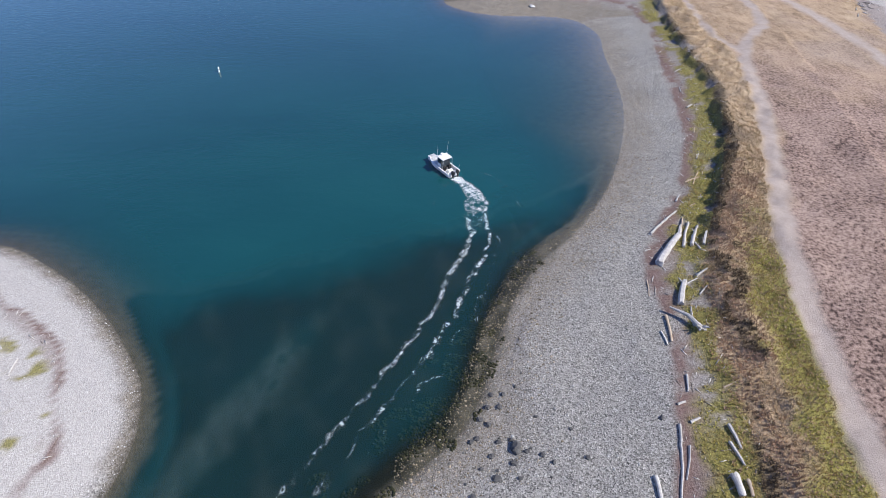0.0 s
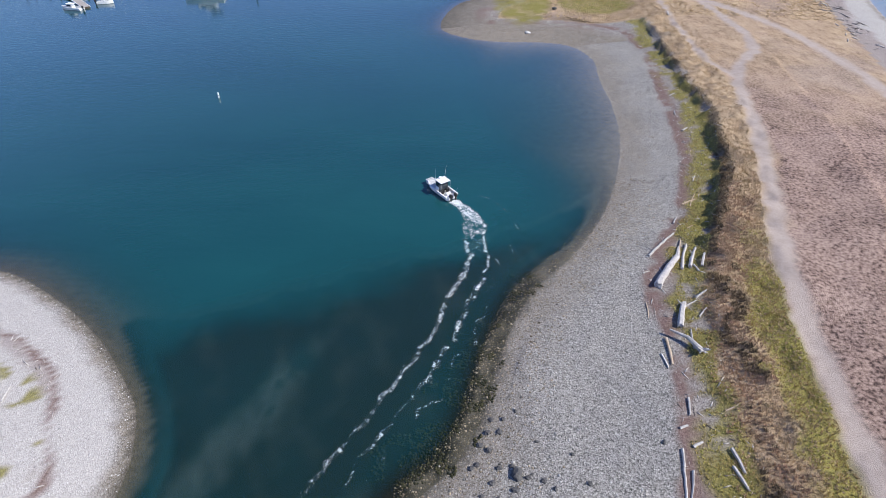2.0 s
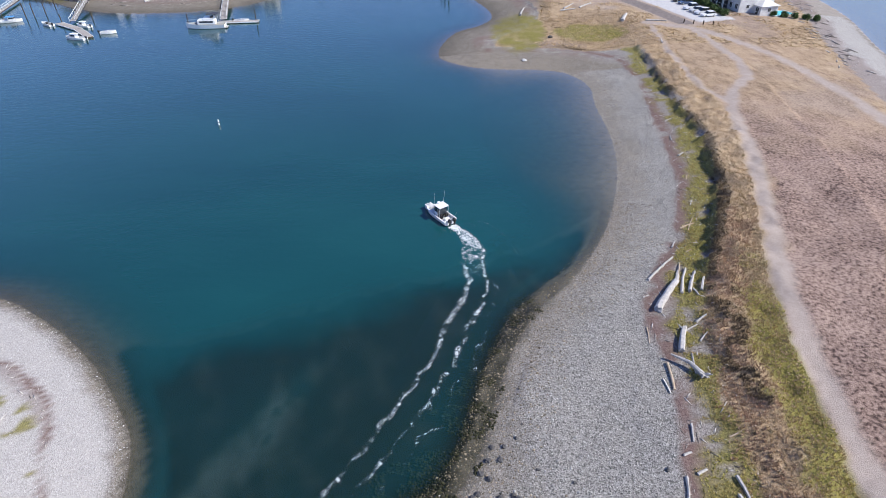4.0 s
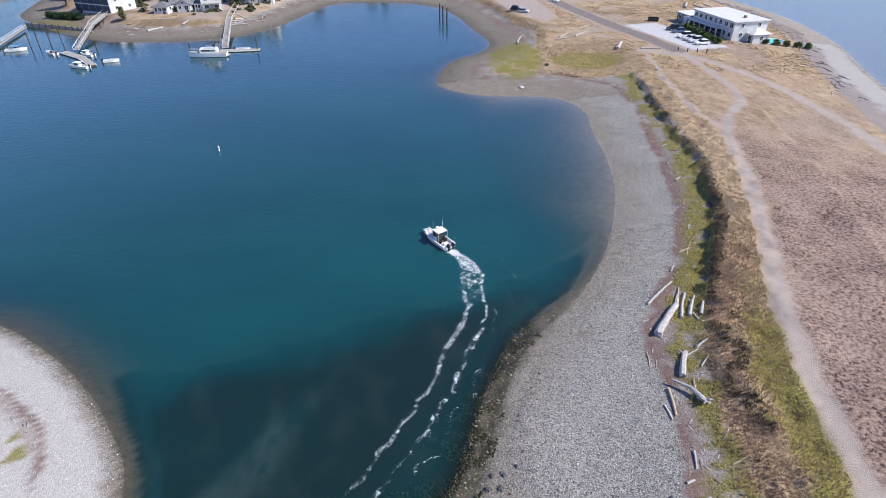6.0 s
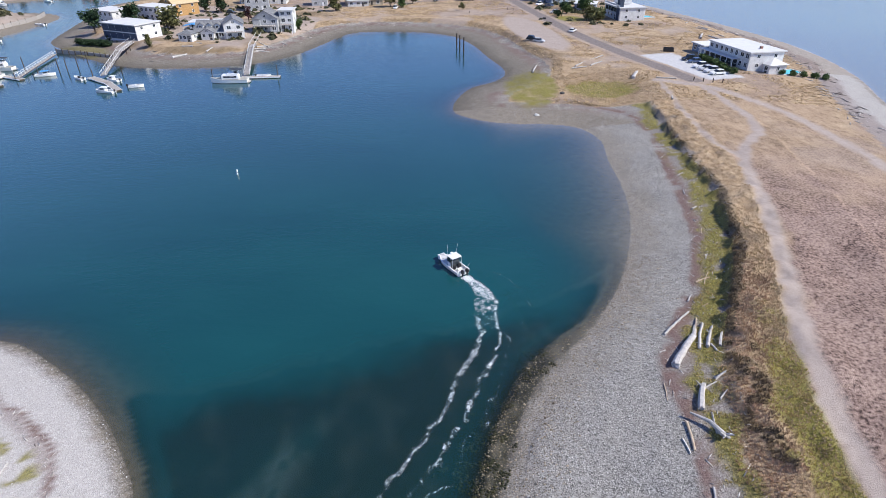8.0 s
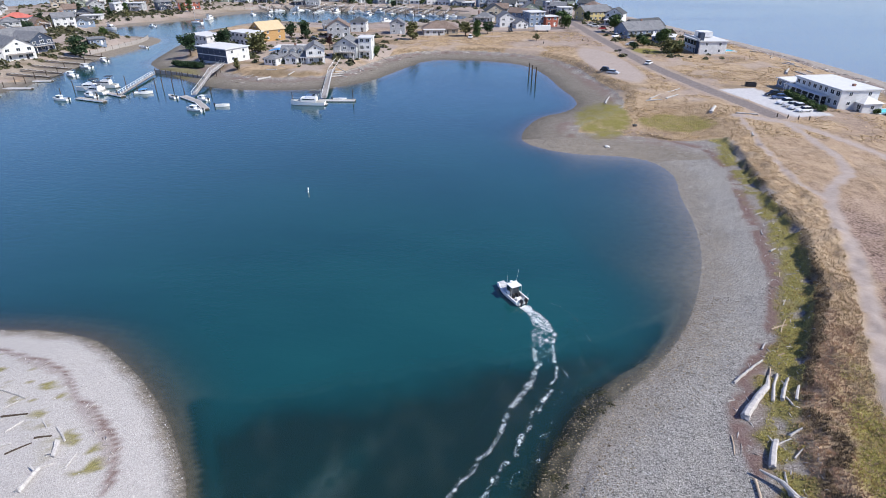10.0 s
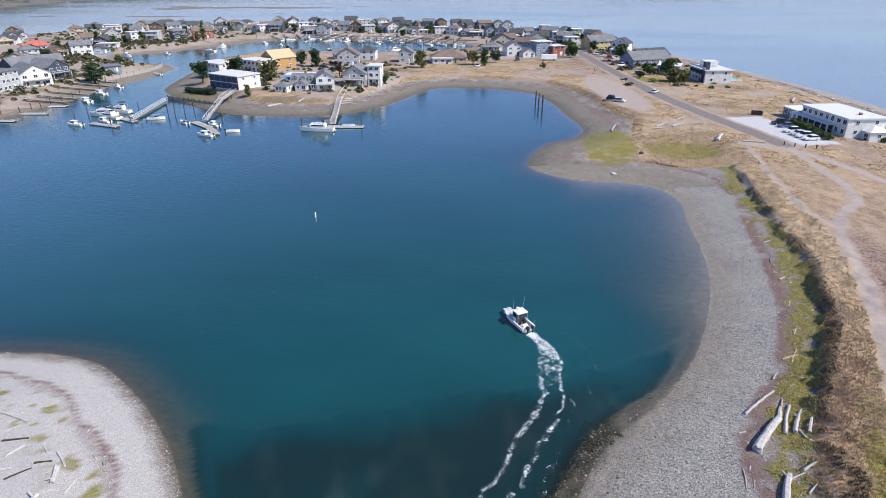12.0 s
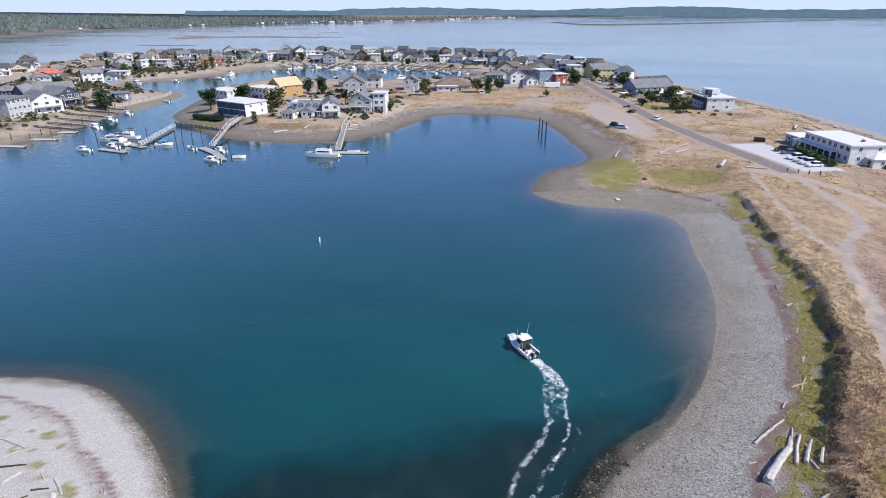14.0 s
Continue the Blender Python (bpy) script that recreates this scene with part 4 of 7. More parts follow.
def skiff(x, y, turn, L=5.5, B=2.1, cabin=True, cover=None, label="small white open motorboat moored at a float"):
    th = base("skiff", x, y, 0, turn, label, "boat", "moored boats")
    H, fine = 0.75, 0.5
    part("hull", hull_mesh(L, B, H, fine, seg=8), GELCOAT, th)
    part("foredeck", deck_mesh(L, B, H, fine, 0.6, seg=6), GELCOAT, th)
    part("gunwale", gunwale(L, B, H, fine, seg=8), GELCOAT, th)
    part("floor", slab(-B * 0.44, B * 0.44, 0.1, L * 0.62, 0.15, 0.22), CREAM, th)
    if cabin:
        cab = part("cabin", slab(-B * 0.32, B * 0.32, L * 0.4, L * 0.66, 0.22, 1.6, bevel=0.08), GELCOAT, th)
        part("windscreen", slab(-B * 0.3, B * 0.3, L * 0.655, L * 0.67, 1.0, 1.5), GLASS, cab)
        for sx in (-1, 1):
            part("side_window", slab(sx * B * 0.325 - 0.01, sx * B * 0.325 + 0.01, L * 0.43, L * 0.63, 1.0, 1.45), GLASS, cab)
        part("roof", slab(-B * 0.36, B * 0.36, L * 0.3, L * 0.68, 1.6, 1.68, bevel=0.02), cover or GELCOAT, th)
    else:
        part("thwart", slab(-B * 0.42, B * 0.42, L * 0.35, L * 0.42, 0.4, 0.46), PLANK, th)
        part("console", slab(-0.3, 0.3, L * 0.45, L * 0.52, 0.2, 1.0, bevel=0.04), cover or GELCOAT, th)
    outboard(th, 0)
    return th


def sailboat(x, y, turn, L=9.0):
    th = base("sailboat", x, y, 0, turn, "white sailing boat with a bare mast", "boat", "moored boats")
    part("hull", hull_mesh(L, 2.8, 1.0, 0.4), GELCOAT, th)
    part("deck", deck_mesh(L, 2.8, 1.0, 0.4, 0.02), CREAM, th)
    part("cabin", slab(-0.8, 0.8, L * 0.35, L * 0.68, 0.9, 1.5, bevel=0.1), GELCOAT, th)
    part("mast", tube(bmesh.new(), (0, L * 0.58, 1.4), (0, L * 0.58, 12.5), 0.07, 0.05, 8), ALLOY, th)
    part("boom", tube(bmesh.new(), (0, L * 0.57, 2.3), (0, L * 0.12, 2.4), 0.06, 0.05, 6), ALLOY, th)
    part("furled_sail", tube(bmesh.new(), (0, L * 0.55, 2.45), (0, L * 0.14, 2.5), 0.13, 0.1, 8), CANVAS_BLUE, th)
    return th


def pile(x, y, top, r=0.16, group="mooring posts"):
    foot = min(height(x, y), 0) - 0.6
    bm = bmesh.new()
    tube(bm, (0, 0, foot), (random.uniform(-0.08, 0.08), random.uniform(-0.08, 0.08), top), r * 1.1, r * 0.9, 9)
    ob = part("mooring_post", bm, PILE)
    ob.location = (x, y, 0)
    return tagged(ob, "dark tarred timber mooring post standing in water", "post", group)


def walkway(name, a, b, wide, label, rails=True, legs=0, group=""):
    """A plank walkway from a to b (x, y, z), with rails."""
    a, b = Vector(a), Vector(b)
    flat = Vector((b.x - a.x, b.y - a.y, 0))
    L, turn = flat.length, math.atan2(flat.y, flat.x)
    rise = b.z - a.z
    th = base(name, a.x, a.y, 0, turn, label, "dock", group)
    n = max(3, int(L / 1.3))
    plank = bpy.data.meshes.new("plank")
    bm = slab(0.02, L / n - 0.02, -wide / 2, wide / 2, -0.05, 0.0)
    bm.to_mesh(plank)
    bm.free()
    plank.materials.append(PLANK)
    for i in range(n):
        share("plank", plank, th, (L * i / n, 0, a.z + rise * (i + 0.5) / n))
    for sy in (-1, 1):
        bm = prism(bmesh.new(), [(0, a.z - 0.3), (L, b.z - 0.3), (L, b.z - 0.055), (0, a.z - 0.055)], sy * wide * 0.42 - 0.06, sy * wide * 0.42 + 0.06)
        part("stringer", bm, PILE, th)
        if rails:
            bm = prism(bmesh.new(), [(0, a.z + 0.95), (L, b.z + 0.95), (L, b.z + 1.03), (0, a.z + 1.03)], sy * wide * 0.47 - 0.04, sy * wide * 0.47 + 0.04)
            rail = part("rail", bm, TRIM, th)
            m = max(2, int(L / 2.5))
            for i in range(m + 1):
                s = i / m
                zz = a.z + rise * s
                part("post", slab(L * s - 0.05, L * s + 0.05, sy * wide * 0.47 - 0.04, sy * wide * 0.47 + 0.04, zz - 0.05, zz + 0.95), TRIM, rail)
    for i in range(legs):
        s = (i + 0.5) / legs
        for sy in (-1, 1):
            gx, gy = a.x + flat.x * s, a.y + flat.y * s
            foot = height(gx, gy) - 0.8
            part("pile", tube(bmesh.new(), (L * s, sy * wide * 0.55, foot), (L * s, sy * wide * 0.55, a.z + rise * s + 0.2), 0.14, 0.13, 8), PILE, th)
    return th


def floating_dock(x, y, turn, L, wide, label="low weathered plank float riding on the water"):
    th = base("floating_dock", x, y, 0, turn, label, "dock", "floating docks")
    n = max(3, int(L / 1.3))
    plank = bpy.data.meshes.new("plank")
    bm = slab(0.015, L / n - 0.015, -wide / 2, wide / 2, 0.42, 0.48)
    bm.to_mesh(plank)
    bm.free()
    plank.materials.append(PLANK)
    for i in range(n):
        share("plank", plank, th, (L * i / n, 0, 0))
    part("float", slab(0.05, L - 0.05, -wide / 2 + 0.1, wide / 2 - 0.1, -0.15, 0.415), PILE, th)
    for sy in (-1, 1):
        part("edge_beam", slab(0, L, sy * (wide / 2 + 0.05) - 0.05, sy * (wide / 2 + 0.05) + 0.05, 0.2, 0.5), TRIM, th)
    return th


def leaf_material(name, dark, light, patch=None):
    """Each blade, leaf or stone its own tone; patch is a second colour that comes in drifts."""
    m, n, l, b = material(name, 0.7, 0.25)
    geo = n.new("ShaderNodeNewGeometry")
    col = ramp(n, l, geo.outputs["Random Per Island"], ((0.0, dark), (1.0, light)))
    if patch:
        vec = coords(n, l)
        drift = calc(n, l, "ADD", calc(n, l, "MULTIPLY", fbm(n, l, vec, 0.42, 4, 0.65), 0.6), calc(n, l, "MULTIPLY", fbm(n, l, vec, 1.6, 3), 0.4))
        fac = ramp(n, l, drift, ((0.44, (0, 0, 0)), (0.58, (0.85, 0.85, 0.85))))
        col = blend(n, l, fac, col, patch)
    l.new(col, b.inputs["Base Color"])
    return m


LEAF = {"dark": leaf_material("dark_needles", (0.012, 0.028, 0.014), (0.04, 0.075, 0.03)),
        "green": leaf_material("green_leaves", (0.03, 0.06, 0.018), (0.10, 0.15, 0.045)),
        "olive": leaf_material("olive_leaves", (0.06, 0.065, 0.025), (0.16, 0.155, 0.06)),
        "plum": leaf_material("plum_leaves", (0.03, 0.012, 0.012), (0.08, 0.03, 0.03))}
BARK = grained("bark", (0.06, 0.045, 0.035), (0.14, 0.11, 0.085), 5)


def tree(x, y, h, r, tint="green", shape="round", seed=1, label="bushy dark green tree", name="tree"):
    rnd = random.Random(seed)
    th = base(name, x, y, height(x, y) - 0.1, rnd.uniform(0, 6), label, "tree")
    bm = bmesh.new()
    trunk_h = h * (0.85 if shape == "cone" else 0.55)
    tube(bm, (0, 0, 0), (rnd.uniform(-.2, .2), rnd.uniform(-.2, .2), trunk_h), h * 0.035, h * 0.012, 7)
    for i in range(7):
        zz = trunk_h * rnd.uniform(0.3, 0.95)
        a = rnd.uniform(0, 6.28)
        tube(bm, (0, 0, zz), (r * 0.7 * math.cos(a), r * 0.7 * math.sin(a), zz + h * 0.13), h * 0.012, h * 0.004, 5)
    part("trunk", bm, BARK, th)
    clumps = []
    for i in range(16 if shape == "round" else 22):
        u = rnd.random()
        if shape == "cone":
            zz, rr = h * (0.12 + 0.86 * u), r * (1.02 - u) * rnd.uniform(0.3, 0.8)
            size = r * (0.20 + 0.35 * (1 - u))
        elif shape == "tall":
            zz, rr = h * (0.15 + 0.8 * u), r * math.sin(math.pi * min(0.95, u * 0.85 + 0.12)) * rnd.uniform(0.2, 0.6)
            size = r * 0.45
        else:
            zz, rr = h * (0.3 + 0.55 * u), r * rnd.uniform(0.1, 0.72) * (1 - 0.5 * abs(u - 0.4))
            size = r * rnd.uniform(0.3, 0.5)
        a = rnd.uniform(0, 6.28)
        clumps.append((rr * math.cos(a), rr * math.sin(a), zz, size))
    co, fa = [], []
    for cx, cy, cz, s in clumps:
        for _ in range(64):
            v = Vector((rnd.gauss(0, 1), rnd.gauss(0, 1), rnd.gauss(0, 0.75)))
            v = v.normalized() * s * rnd.uniform(0.35, 1.05)
            c = Vector((cx, cy, cz)) + v
            k = s * rnd.uniform(0.18, 0.36)
            e1 = Vector((rnd.gauss(0, 1), rnd.gauss(0, 1), rnd.gauss(0, 0.6))).normalized() * k
            e2 = Vector((rnd.gauss(0, 1), rnd.gauss(0, 1), rnd.gauss(0, 0.6))).normalized() * k
            i0 = len(co)
            co += [c - e1, c + e2 * 0.8, c + e1, c - e2 * 0.8]
            fa.append((i0, i0 + 1, i0 + 2, i0 + 3))
    me = bpy.data.meshes.new("crown")
    me.from_pydata(co, [], fa)
    me.materials.append(LEAF[tint])
    cr = new("crown", me)
    cr.parent = th
    return th


CAR_PAINT = {c: grained(c + "_car_paint", lo, hi, 1, 0.25, 0.6, relief=0.0) for c, lo, hi in (
    ("silver", (0.50, 0.51, 0.52), (0.60, 0.61, 0.62)), ("white", (0.72, 0.72, 0.72), (0.80, 0.80, 0.80)), ("black", (0.012, 0.014, 0.018), (0.025, 0.028, 0.032)),
    ("blue", (0.05, 0.08, 0.16), (0.07, 0.11, 0.2)), ("red", (0.3, 0.03, 0.03), (0.4, 0.05, 0.05)))}


def car(x, y, turn, paint, tall=False, label=None):
    th = base("car", x, y, height(x, y) + 0.02, radians(turn), label or f"{paint} car parked on pale hard ground", "car", "parked cars")
    L, W = 4.5, 1.8
    h1, h2 = (1.05, 1.8) if tall else (0.9, 1.45)
    b = part("body", prism(bmesh.new(), [(-L / 2, 0.3), (L / 2, 0.3), (L / 2, 0.72), (L * 0.26, h1), (-L * 0.44, h1), (-L / 2, 0.8)], -W / 2, W / 2), CAR_PAINT[paint], th)
    bmesh_cab = prism(bmesh.new(), [(-L * 0.42, h1 + 0.002), (L * 0.22, h1 + 0.002), (L * 0.08, h2), (-L * 0.34, h2)], -W * 0.43, W * 0.43)
    part("cabin_glass", bmesh_cab, GLASS, th)
    part("roof", slab(-L * 0.35, L * 0.09, -W * 0.42, W * 0.42, h2 + 0.002, h2 + 0.05, bevel=0.02), CAR_PAINT[paint], th)
    for sx in (-0.31, 0.31):
        for sy in (-1, 1):
            wh = part("wheel", tube(bmesh.new(), (L * sx, sy * W * 0.40, 0.32), (L * sx, sy * W * 0.51, 0.32), 0.32, 0.32, 12), RUBBER, th)
            part("rim", tube(bmesh.new(), (L * sx, sy * W * 0.505, 0.32), (L * sx, sy * W * 0.515, 0.32), 0.2, 0.19, 10), ALLOY, wh)
    for sy in (-1, 1):
        part("headlight", slab(L / 2 - 0.02, L / 2 + 0.02, sy * 0.62 - 0.18, sy * 0.62 + 0.18, 0.56, 0.7), TRIM, th)
    return th


def scatter(name, verts, faces, P, size, turn, mat, label, category, sink=0.0, kind="stuff"):
    """Many small copies of one shape, joined in one mesh."""
    v, f = np.array(verts, float), np.array(faces)
    c, s = np.cos(turn)[:, None], np.sin(turn)[:, None]
    sx = size if size.ndim == 2 else np.repeat(size[:, None], 3, 1)
    X = v[None, :, 0] * sx[:, :1]
    Y = v[None, :, 1] * sx[:, 1:2]
    Z = v[None, :, 2] * sx[:, 2:3]
    co = np.stack([X * c - Y * s + P[:, :1], X * s + Y * c + P[:, 1:2], Z + P[:, 2:3] - sink * sx[:, 2:3]], -1).reshape(-1, 3)
    fa = (f[None] + (np.arange(len(P)) * len(v))[:, None, None]).reshape(-1, f.shape[1])
    me = bpy.data.meshes.new(name)
    k = f.shape[1]
    me.vertices.add(len(co))
    me.vertices.foreach_set("co", co.astype(np.float32).ravel())
    me.loops.add(fa.size)
    me.loops.foreach_set("vertex_index", fa.astype(np.int32).ravel())
    me.polygons.add(len(fa))
    me.polygons.foreach_set("loop_start", np.arange(0, fa.size, k, dtype=np.int32))
    me.update(calc_edges=True)
    me.materials.append(mat)
    return tagged(new(name, me), label, category, kind=kind)

# ---- the motorboat and its wake ----
motorboat(1.7, 69.6, radians(36))


def make_foam():
    """Broken lacy foam: thick where the strength is high, flecks and threads where it is low."""
    m = bpy.data.materials.new("foam")
    m.use_nodes = True
    n, l = m.node_tree.nodes, m.node_tree.links
    b = n["Principled BSDF"]
    b.inputs["Base Color"].default_value = (0.80, 0.85, 0.87, 1)
    b.inputs["Roughness"].default_value = 0.7
    at = n.new("ShaderNodeAttribute")
    at.attribute_name = "foam"
    vec = coords(n, l)
    warp = node(n, "ShaderNodeTexNoise", Scale=1.6, Detail=3.0)
    l.new(vec, warp.inputs["Vector"])
    moved = blend(n, l, 0.8, vec, warp.outputs["Color"], "ADD")
    lace = node(n, "ShaderNodeTexVoronoi", Scale=2.6)
    lace.feature = "DISTANCE_TO_EDGE"
    l.new(moved, lace.inputs["Vector"])
    thread = calc(n, l, "SUBTRACT", 1.0, calc(n, l, "MULTIPLY", lace.outputs["Distance"], 7.0), True)
    fleck = fbm(n, l, vec, 7.5, 4, 0.7)
    full = calc(n, l, "MULTIPLY", at.outputs["Fac"], calc(n, l, "ADD", calc(n, l, "MULTIPLY", thread, 0.26), 0.42))
    alpha = calc(n, l, "MULTIPLY", calc(n, l, "SUBTRACT", full, fleck), 6.0, True)
    l.new(calc(n, l, "MULTIPLY", alpha, 0.72), b.inputs["Alpha"])
    return m


FOAM = make_foam()


def ribbon(name, line, half, strength, label, step=0.16):
    """A flat strip on the water along a line, with foam strength by (along, across)."""
    c = smooth_line(line, steps=24)
    seg = np.hypot(*np.diff(c, axis=0).T)
    s = np.concatenate([[0], np.cumsum(seg)])
    n = int(s[-1] / step)
    t = np.linspace(0, s[-1], n)
    c = np.stack([np.interp(t, s, c[:, 0]), np.interp(t, s, c[:, 1])], 1)
    tan = np.gradient(c, axis=0)
    tan /= np.hypot(tan[:, 0], tan[:, 1])[:, None]
    nor = np.stack([tan[:, 1], -tan[:, 0]], 1)
    m = int(2 * half / 0.14) + 1
    o = np.linspace(-half, half, m)
    co = np.concatenate([(c[:, None] + nor[:, None] * o[None, :, None]).reshape(-1, 2), np.full((n * m, 1), 0.012)], 1)
    val = strength(np.repeat(t, m), np.tile(o, n), co[:, :2])
    idx = np.arange(n * m).reshape(n, m)
    q = np.stack([idx[:-1, :-1], idx[:-1, 1:], idx[1:, 1:], idx[1:, :-1]], -1).reshape(-1, 4)
    me = bpy.data.meshes.new(name)
    me.from_pydata(co.tolist(), [], q.tolist())
    a = me.attributes.new("foam", "FLOAT", "POINT")
    a.data.foreach_set("value", val.astype(np.float32))
    me.materials.append(FOAM)
    return tagged(new(name, me), label, "wake", kind="stuff")


def wake_strength(t, o, P):
    """Two knotted strands that part behind the boat, a faint outer one, and churned froth at the stern."""
    wig = 0.22 * value_noise(P, 0.8, 4) + 0.30 * value_noise(P, 1.7, 5) + 0.40 * value_noise(P, 4.0, 6)
    spread = 0.35 + 0.85 * ease(0, 9, t)
    knots = 0.95 + 0.14 * value_noise(P, 1.5, 9) + 0.22 * value_noise(P, 0.7, 19) + 0.24 * value_noise(P, 0.36, 29)
    out = np.zeros(len(t))
    for off, w, amp, end in ((spread, 0.66, 1.0, 0.76), (-spread, 0.62, 0.97, 0.75)):
        out = np.maximum(out, np.exp(-((o - off - wig * ease(1, 8, t)) / w) ** 2) * np.interp(t, (0, 8, 30, 56, 68), (amp + 0.3, amp + 0.1, amp, end, 0.55)))
    out = np.maximum(out, 0.82 * np.exp(-((o + 3.0 * ease(4, 20, t) - 1.6 * wig) / 0.35) ** 2) * ease(6, 14, t) * ease(60, 40, t))
    out = np.maximum(out, 1.12 * ease(spread * 2.0, spread * 0.4, np.abs(o)) * ease(26, 3, t))
    out *= knots
    return np.maximum(out, 1.6 * ease(1.3, 0.3, np.abs(o)) * ease(6, 0.3, t))


WAKE = [(1.8, 69.3), (3.1, 67.7), (4.2, 65), (4.9, 60), (4.7, 55.5), (3.6, 51.2), (2.0, 47.2), (0.7, 43.4), (-0.9, 39.8), (-2.6, 36.6), (-4.6, 33.2), (-7, 29.4), (-9.5, 25.4), (-12, 21.5), (-15, 16.5)]
ribbon("wake", WAKE, 4.2, wake_strength, "lacy white foam of the wake in two curving strands")
# flat strips of foam colour stand in for the brighter ripple crests
for line in ([(2.6, 70.6), (5.2, 69.3), (7.2, 66.2), (8.7, 61.2), (9.8, 55.4)], [(3.0, 70.9), (6.6, 70.2), (9.2, 67), (10.8, 62)], [(0.2, 68), (-0.8, 64.5), (-1.4, 61)]):
    ribbon("bow_wave", line, 0.45, lambda t, o, P: 1.0 * np.exp(-((o - 0.1 * value_noise(P, 2, 4)) / 0.14) ** 2) * ease(0, 2, t) * (0.8 + 0.3 * value_noise(P, 2.4, 8)), "thin pale ripple line spreading from the boat")


def buoy(x, y):
    th = base("spar_buoy", x, y, 0, 0, "slim white spar buoy floating in the lagoon", "buoy")
    part("spar", tube(bmesh.new(), (0, 0, -0.6), (0.05, 0.08, 0.95), 0.18, 0.15, 14), GELCOAT, th)
    part("cap", tube(bmesh.new(), (0.05, 0.08, 0.952), (0.055, 0.09, 1.06), 0.15, 0.07, 14), GELCOAT, th)
    part("band", tube(bmesh.new(), (0.034, 0.054, 0.42), (0.04, 0.063, 0.54), 0.178, 0.174, 14), DARK_TRIM, th, "dark band")


buoy(-44.1, 106.4)

# ---- driftwood, stones and plants of the near beach ----
DRIFT = grained("bleached_driftwood", (0.25, 0.235, 0.22), (0.62, 0.59, 0.56), 2.5, 0.9, stretch=(1, 1, 0.25))
DRIFT_WARM = grained("tan_driftwood", (0.30, 0.22, 0.15), (0.56, 0.46, 0.36), 2.5, 0.9, stretch=(1, 1, 0.25))
ROCK = grained("dark_boulder", (0.04, 0.04, 0.042), (0.14, 0.135, 0.13), 2.5, 0.9, relief=0.6)


def driftlog(x0, y0, x1, y1, r, mat=None, seed=0, branches=0, name="driftwood_log", label="bleached grey driftwood log lying on the beach", taper=0.75, bend=0.025):
    """A weathered trunk lying from one end to the other."""
    rnd = random.Random(seed + int(abs(x0) * 100))
    z0, z1 = max(height(x0, y0), 0), max(height(x1, y1), 0)
    a, b = Vector((0, 0, r * 0.75)), Vector((x1 - x0, y1 - y0, z1 - z0 + r * taper * 0.75))
    L = (b - a).length
    side = Vector((-(b - a).y, (b - a).x, 0)).normalized()
    bm = bmesh.new()
    n, k = max(4, min(10, int(L / 0.6))), 12
    flute = [rnd.uniform(0.76, 1.12) for _ in range(k)]
    q = (b - a).to_track_quat("Z", "Y")
    rings = []
    for i in range(n + 1):
        s = i / n
        c = a.lerp(b, s) + side * math.sin(s * math.pi) * L * rnd.uniform(bend * 0.6, bend) * (1 if rnd.random() > 0.2 else 0.4)
        rr = r * (1 + (taper - 1) * s) * rnd.uniform(0.9, 1.08)
        torn = (q @ Vector((0, 0, 1))) * r * (0.9 if i in (0, n) else 0.0)
        rings.append([bm.verts.new(c + torn * rnd.uniform(-0.5, 0.5) + q @ Vector((rr * flute[j] * math.cos(6.283 * j / k), rr * flute[j] * math.sin(6.283 * j / k), 0))) for j in range(k)])
    for u, v in zip(rings, rings[1:]):
        for j in range(k):
            bm.faces.new((u[j], u[(j + 1) % k], v[(j + 1) % k], v[j]))
    bm.faces.new(rings[0][::-1])
    bm.faces.new(rings[-1])
    for f in bm.faces:
        f.smooth = False
    m = mat or (DRIFT if rnd.random() < 0.72 else DRIFT_WARM)
    ob = part(name, bm, m)
    ob.location = (x0, y0, z0)
    for i in range(branches):
        s = rnd.uniform(0.35, 0.95)
        p = a.lerp(b, s)
        d = (side * rnd.choice((-1, 1)) + (b - a).normalized() * 0.6 + Vector((0, 0, 0.5))).normalized()
        part("branch_stub", tube(bmesh.new(), p, p + d * rnd.uniform(0.5, 1.2), r * 0.4, r * 0.12, 6), m, ob)
    return tagged(ob, label, "log", "driftwood")


NEAR_LOGS = [(25.5, 48.7, 29.5, 54.0, 0.56), (26.3, 54.8, 30.9, 59.4, 0.2), (29.3, 51.6, 31.6, 56.7, 0.26), (30.3, 51.8, 32.3, 55.6, 0.3), (30.0, 54.6, 31.3, 57.9, 0.14),
             (25.6, 41.6, 27.3, 45.4, 0.42), (23.7, 40.2, 23.2, 36.6, 0.17), (22.6, 38.1, 22.7, 36.2, 0.13), (28.9, 46.2, 30.3, 47.0, 0.2), (27.3, 44.9, 28.9, 45.8, 0.12), (26.1, 30.8, 28.6, 31.5, 0.1)]
MORE_LOGS = [(23.3, 32.4, 22.8, 30.5, 0.15), (20.9, 27.0, 19.0, 20.5, 0.16), (21.1, 25.0, 19.9, 22.0, 0.13), (17.5, 22.4, 17.4, 20.4, 0.25), (25.1, 26.9, 25.1, 24.5, 0.22), (24.5, 25.2, 24.8, 23.0, 0.18),
             (23.7, 22.2, 23.6, 20.4, 0.4), (24.6, 21.8, 24.4, 20.4, 0.22), (28.2, 43.1, 29.3, 44.2, 0.12), (34.4, 66.3, 36.6, 67.4, 0.14), (31.7, 61.8, 32.7, 63.4, 0.15), (42.0, 89.0, 43.1, 89.9, 0.2)]
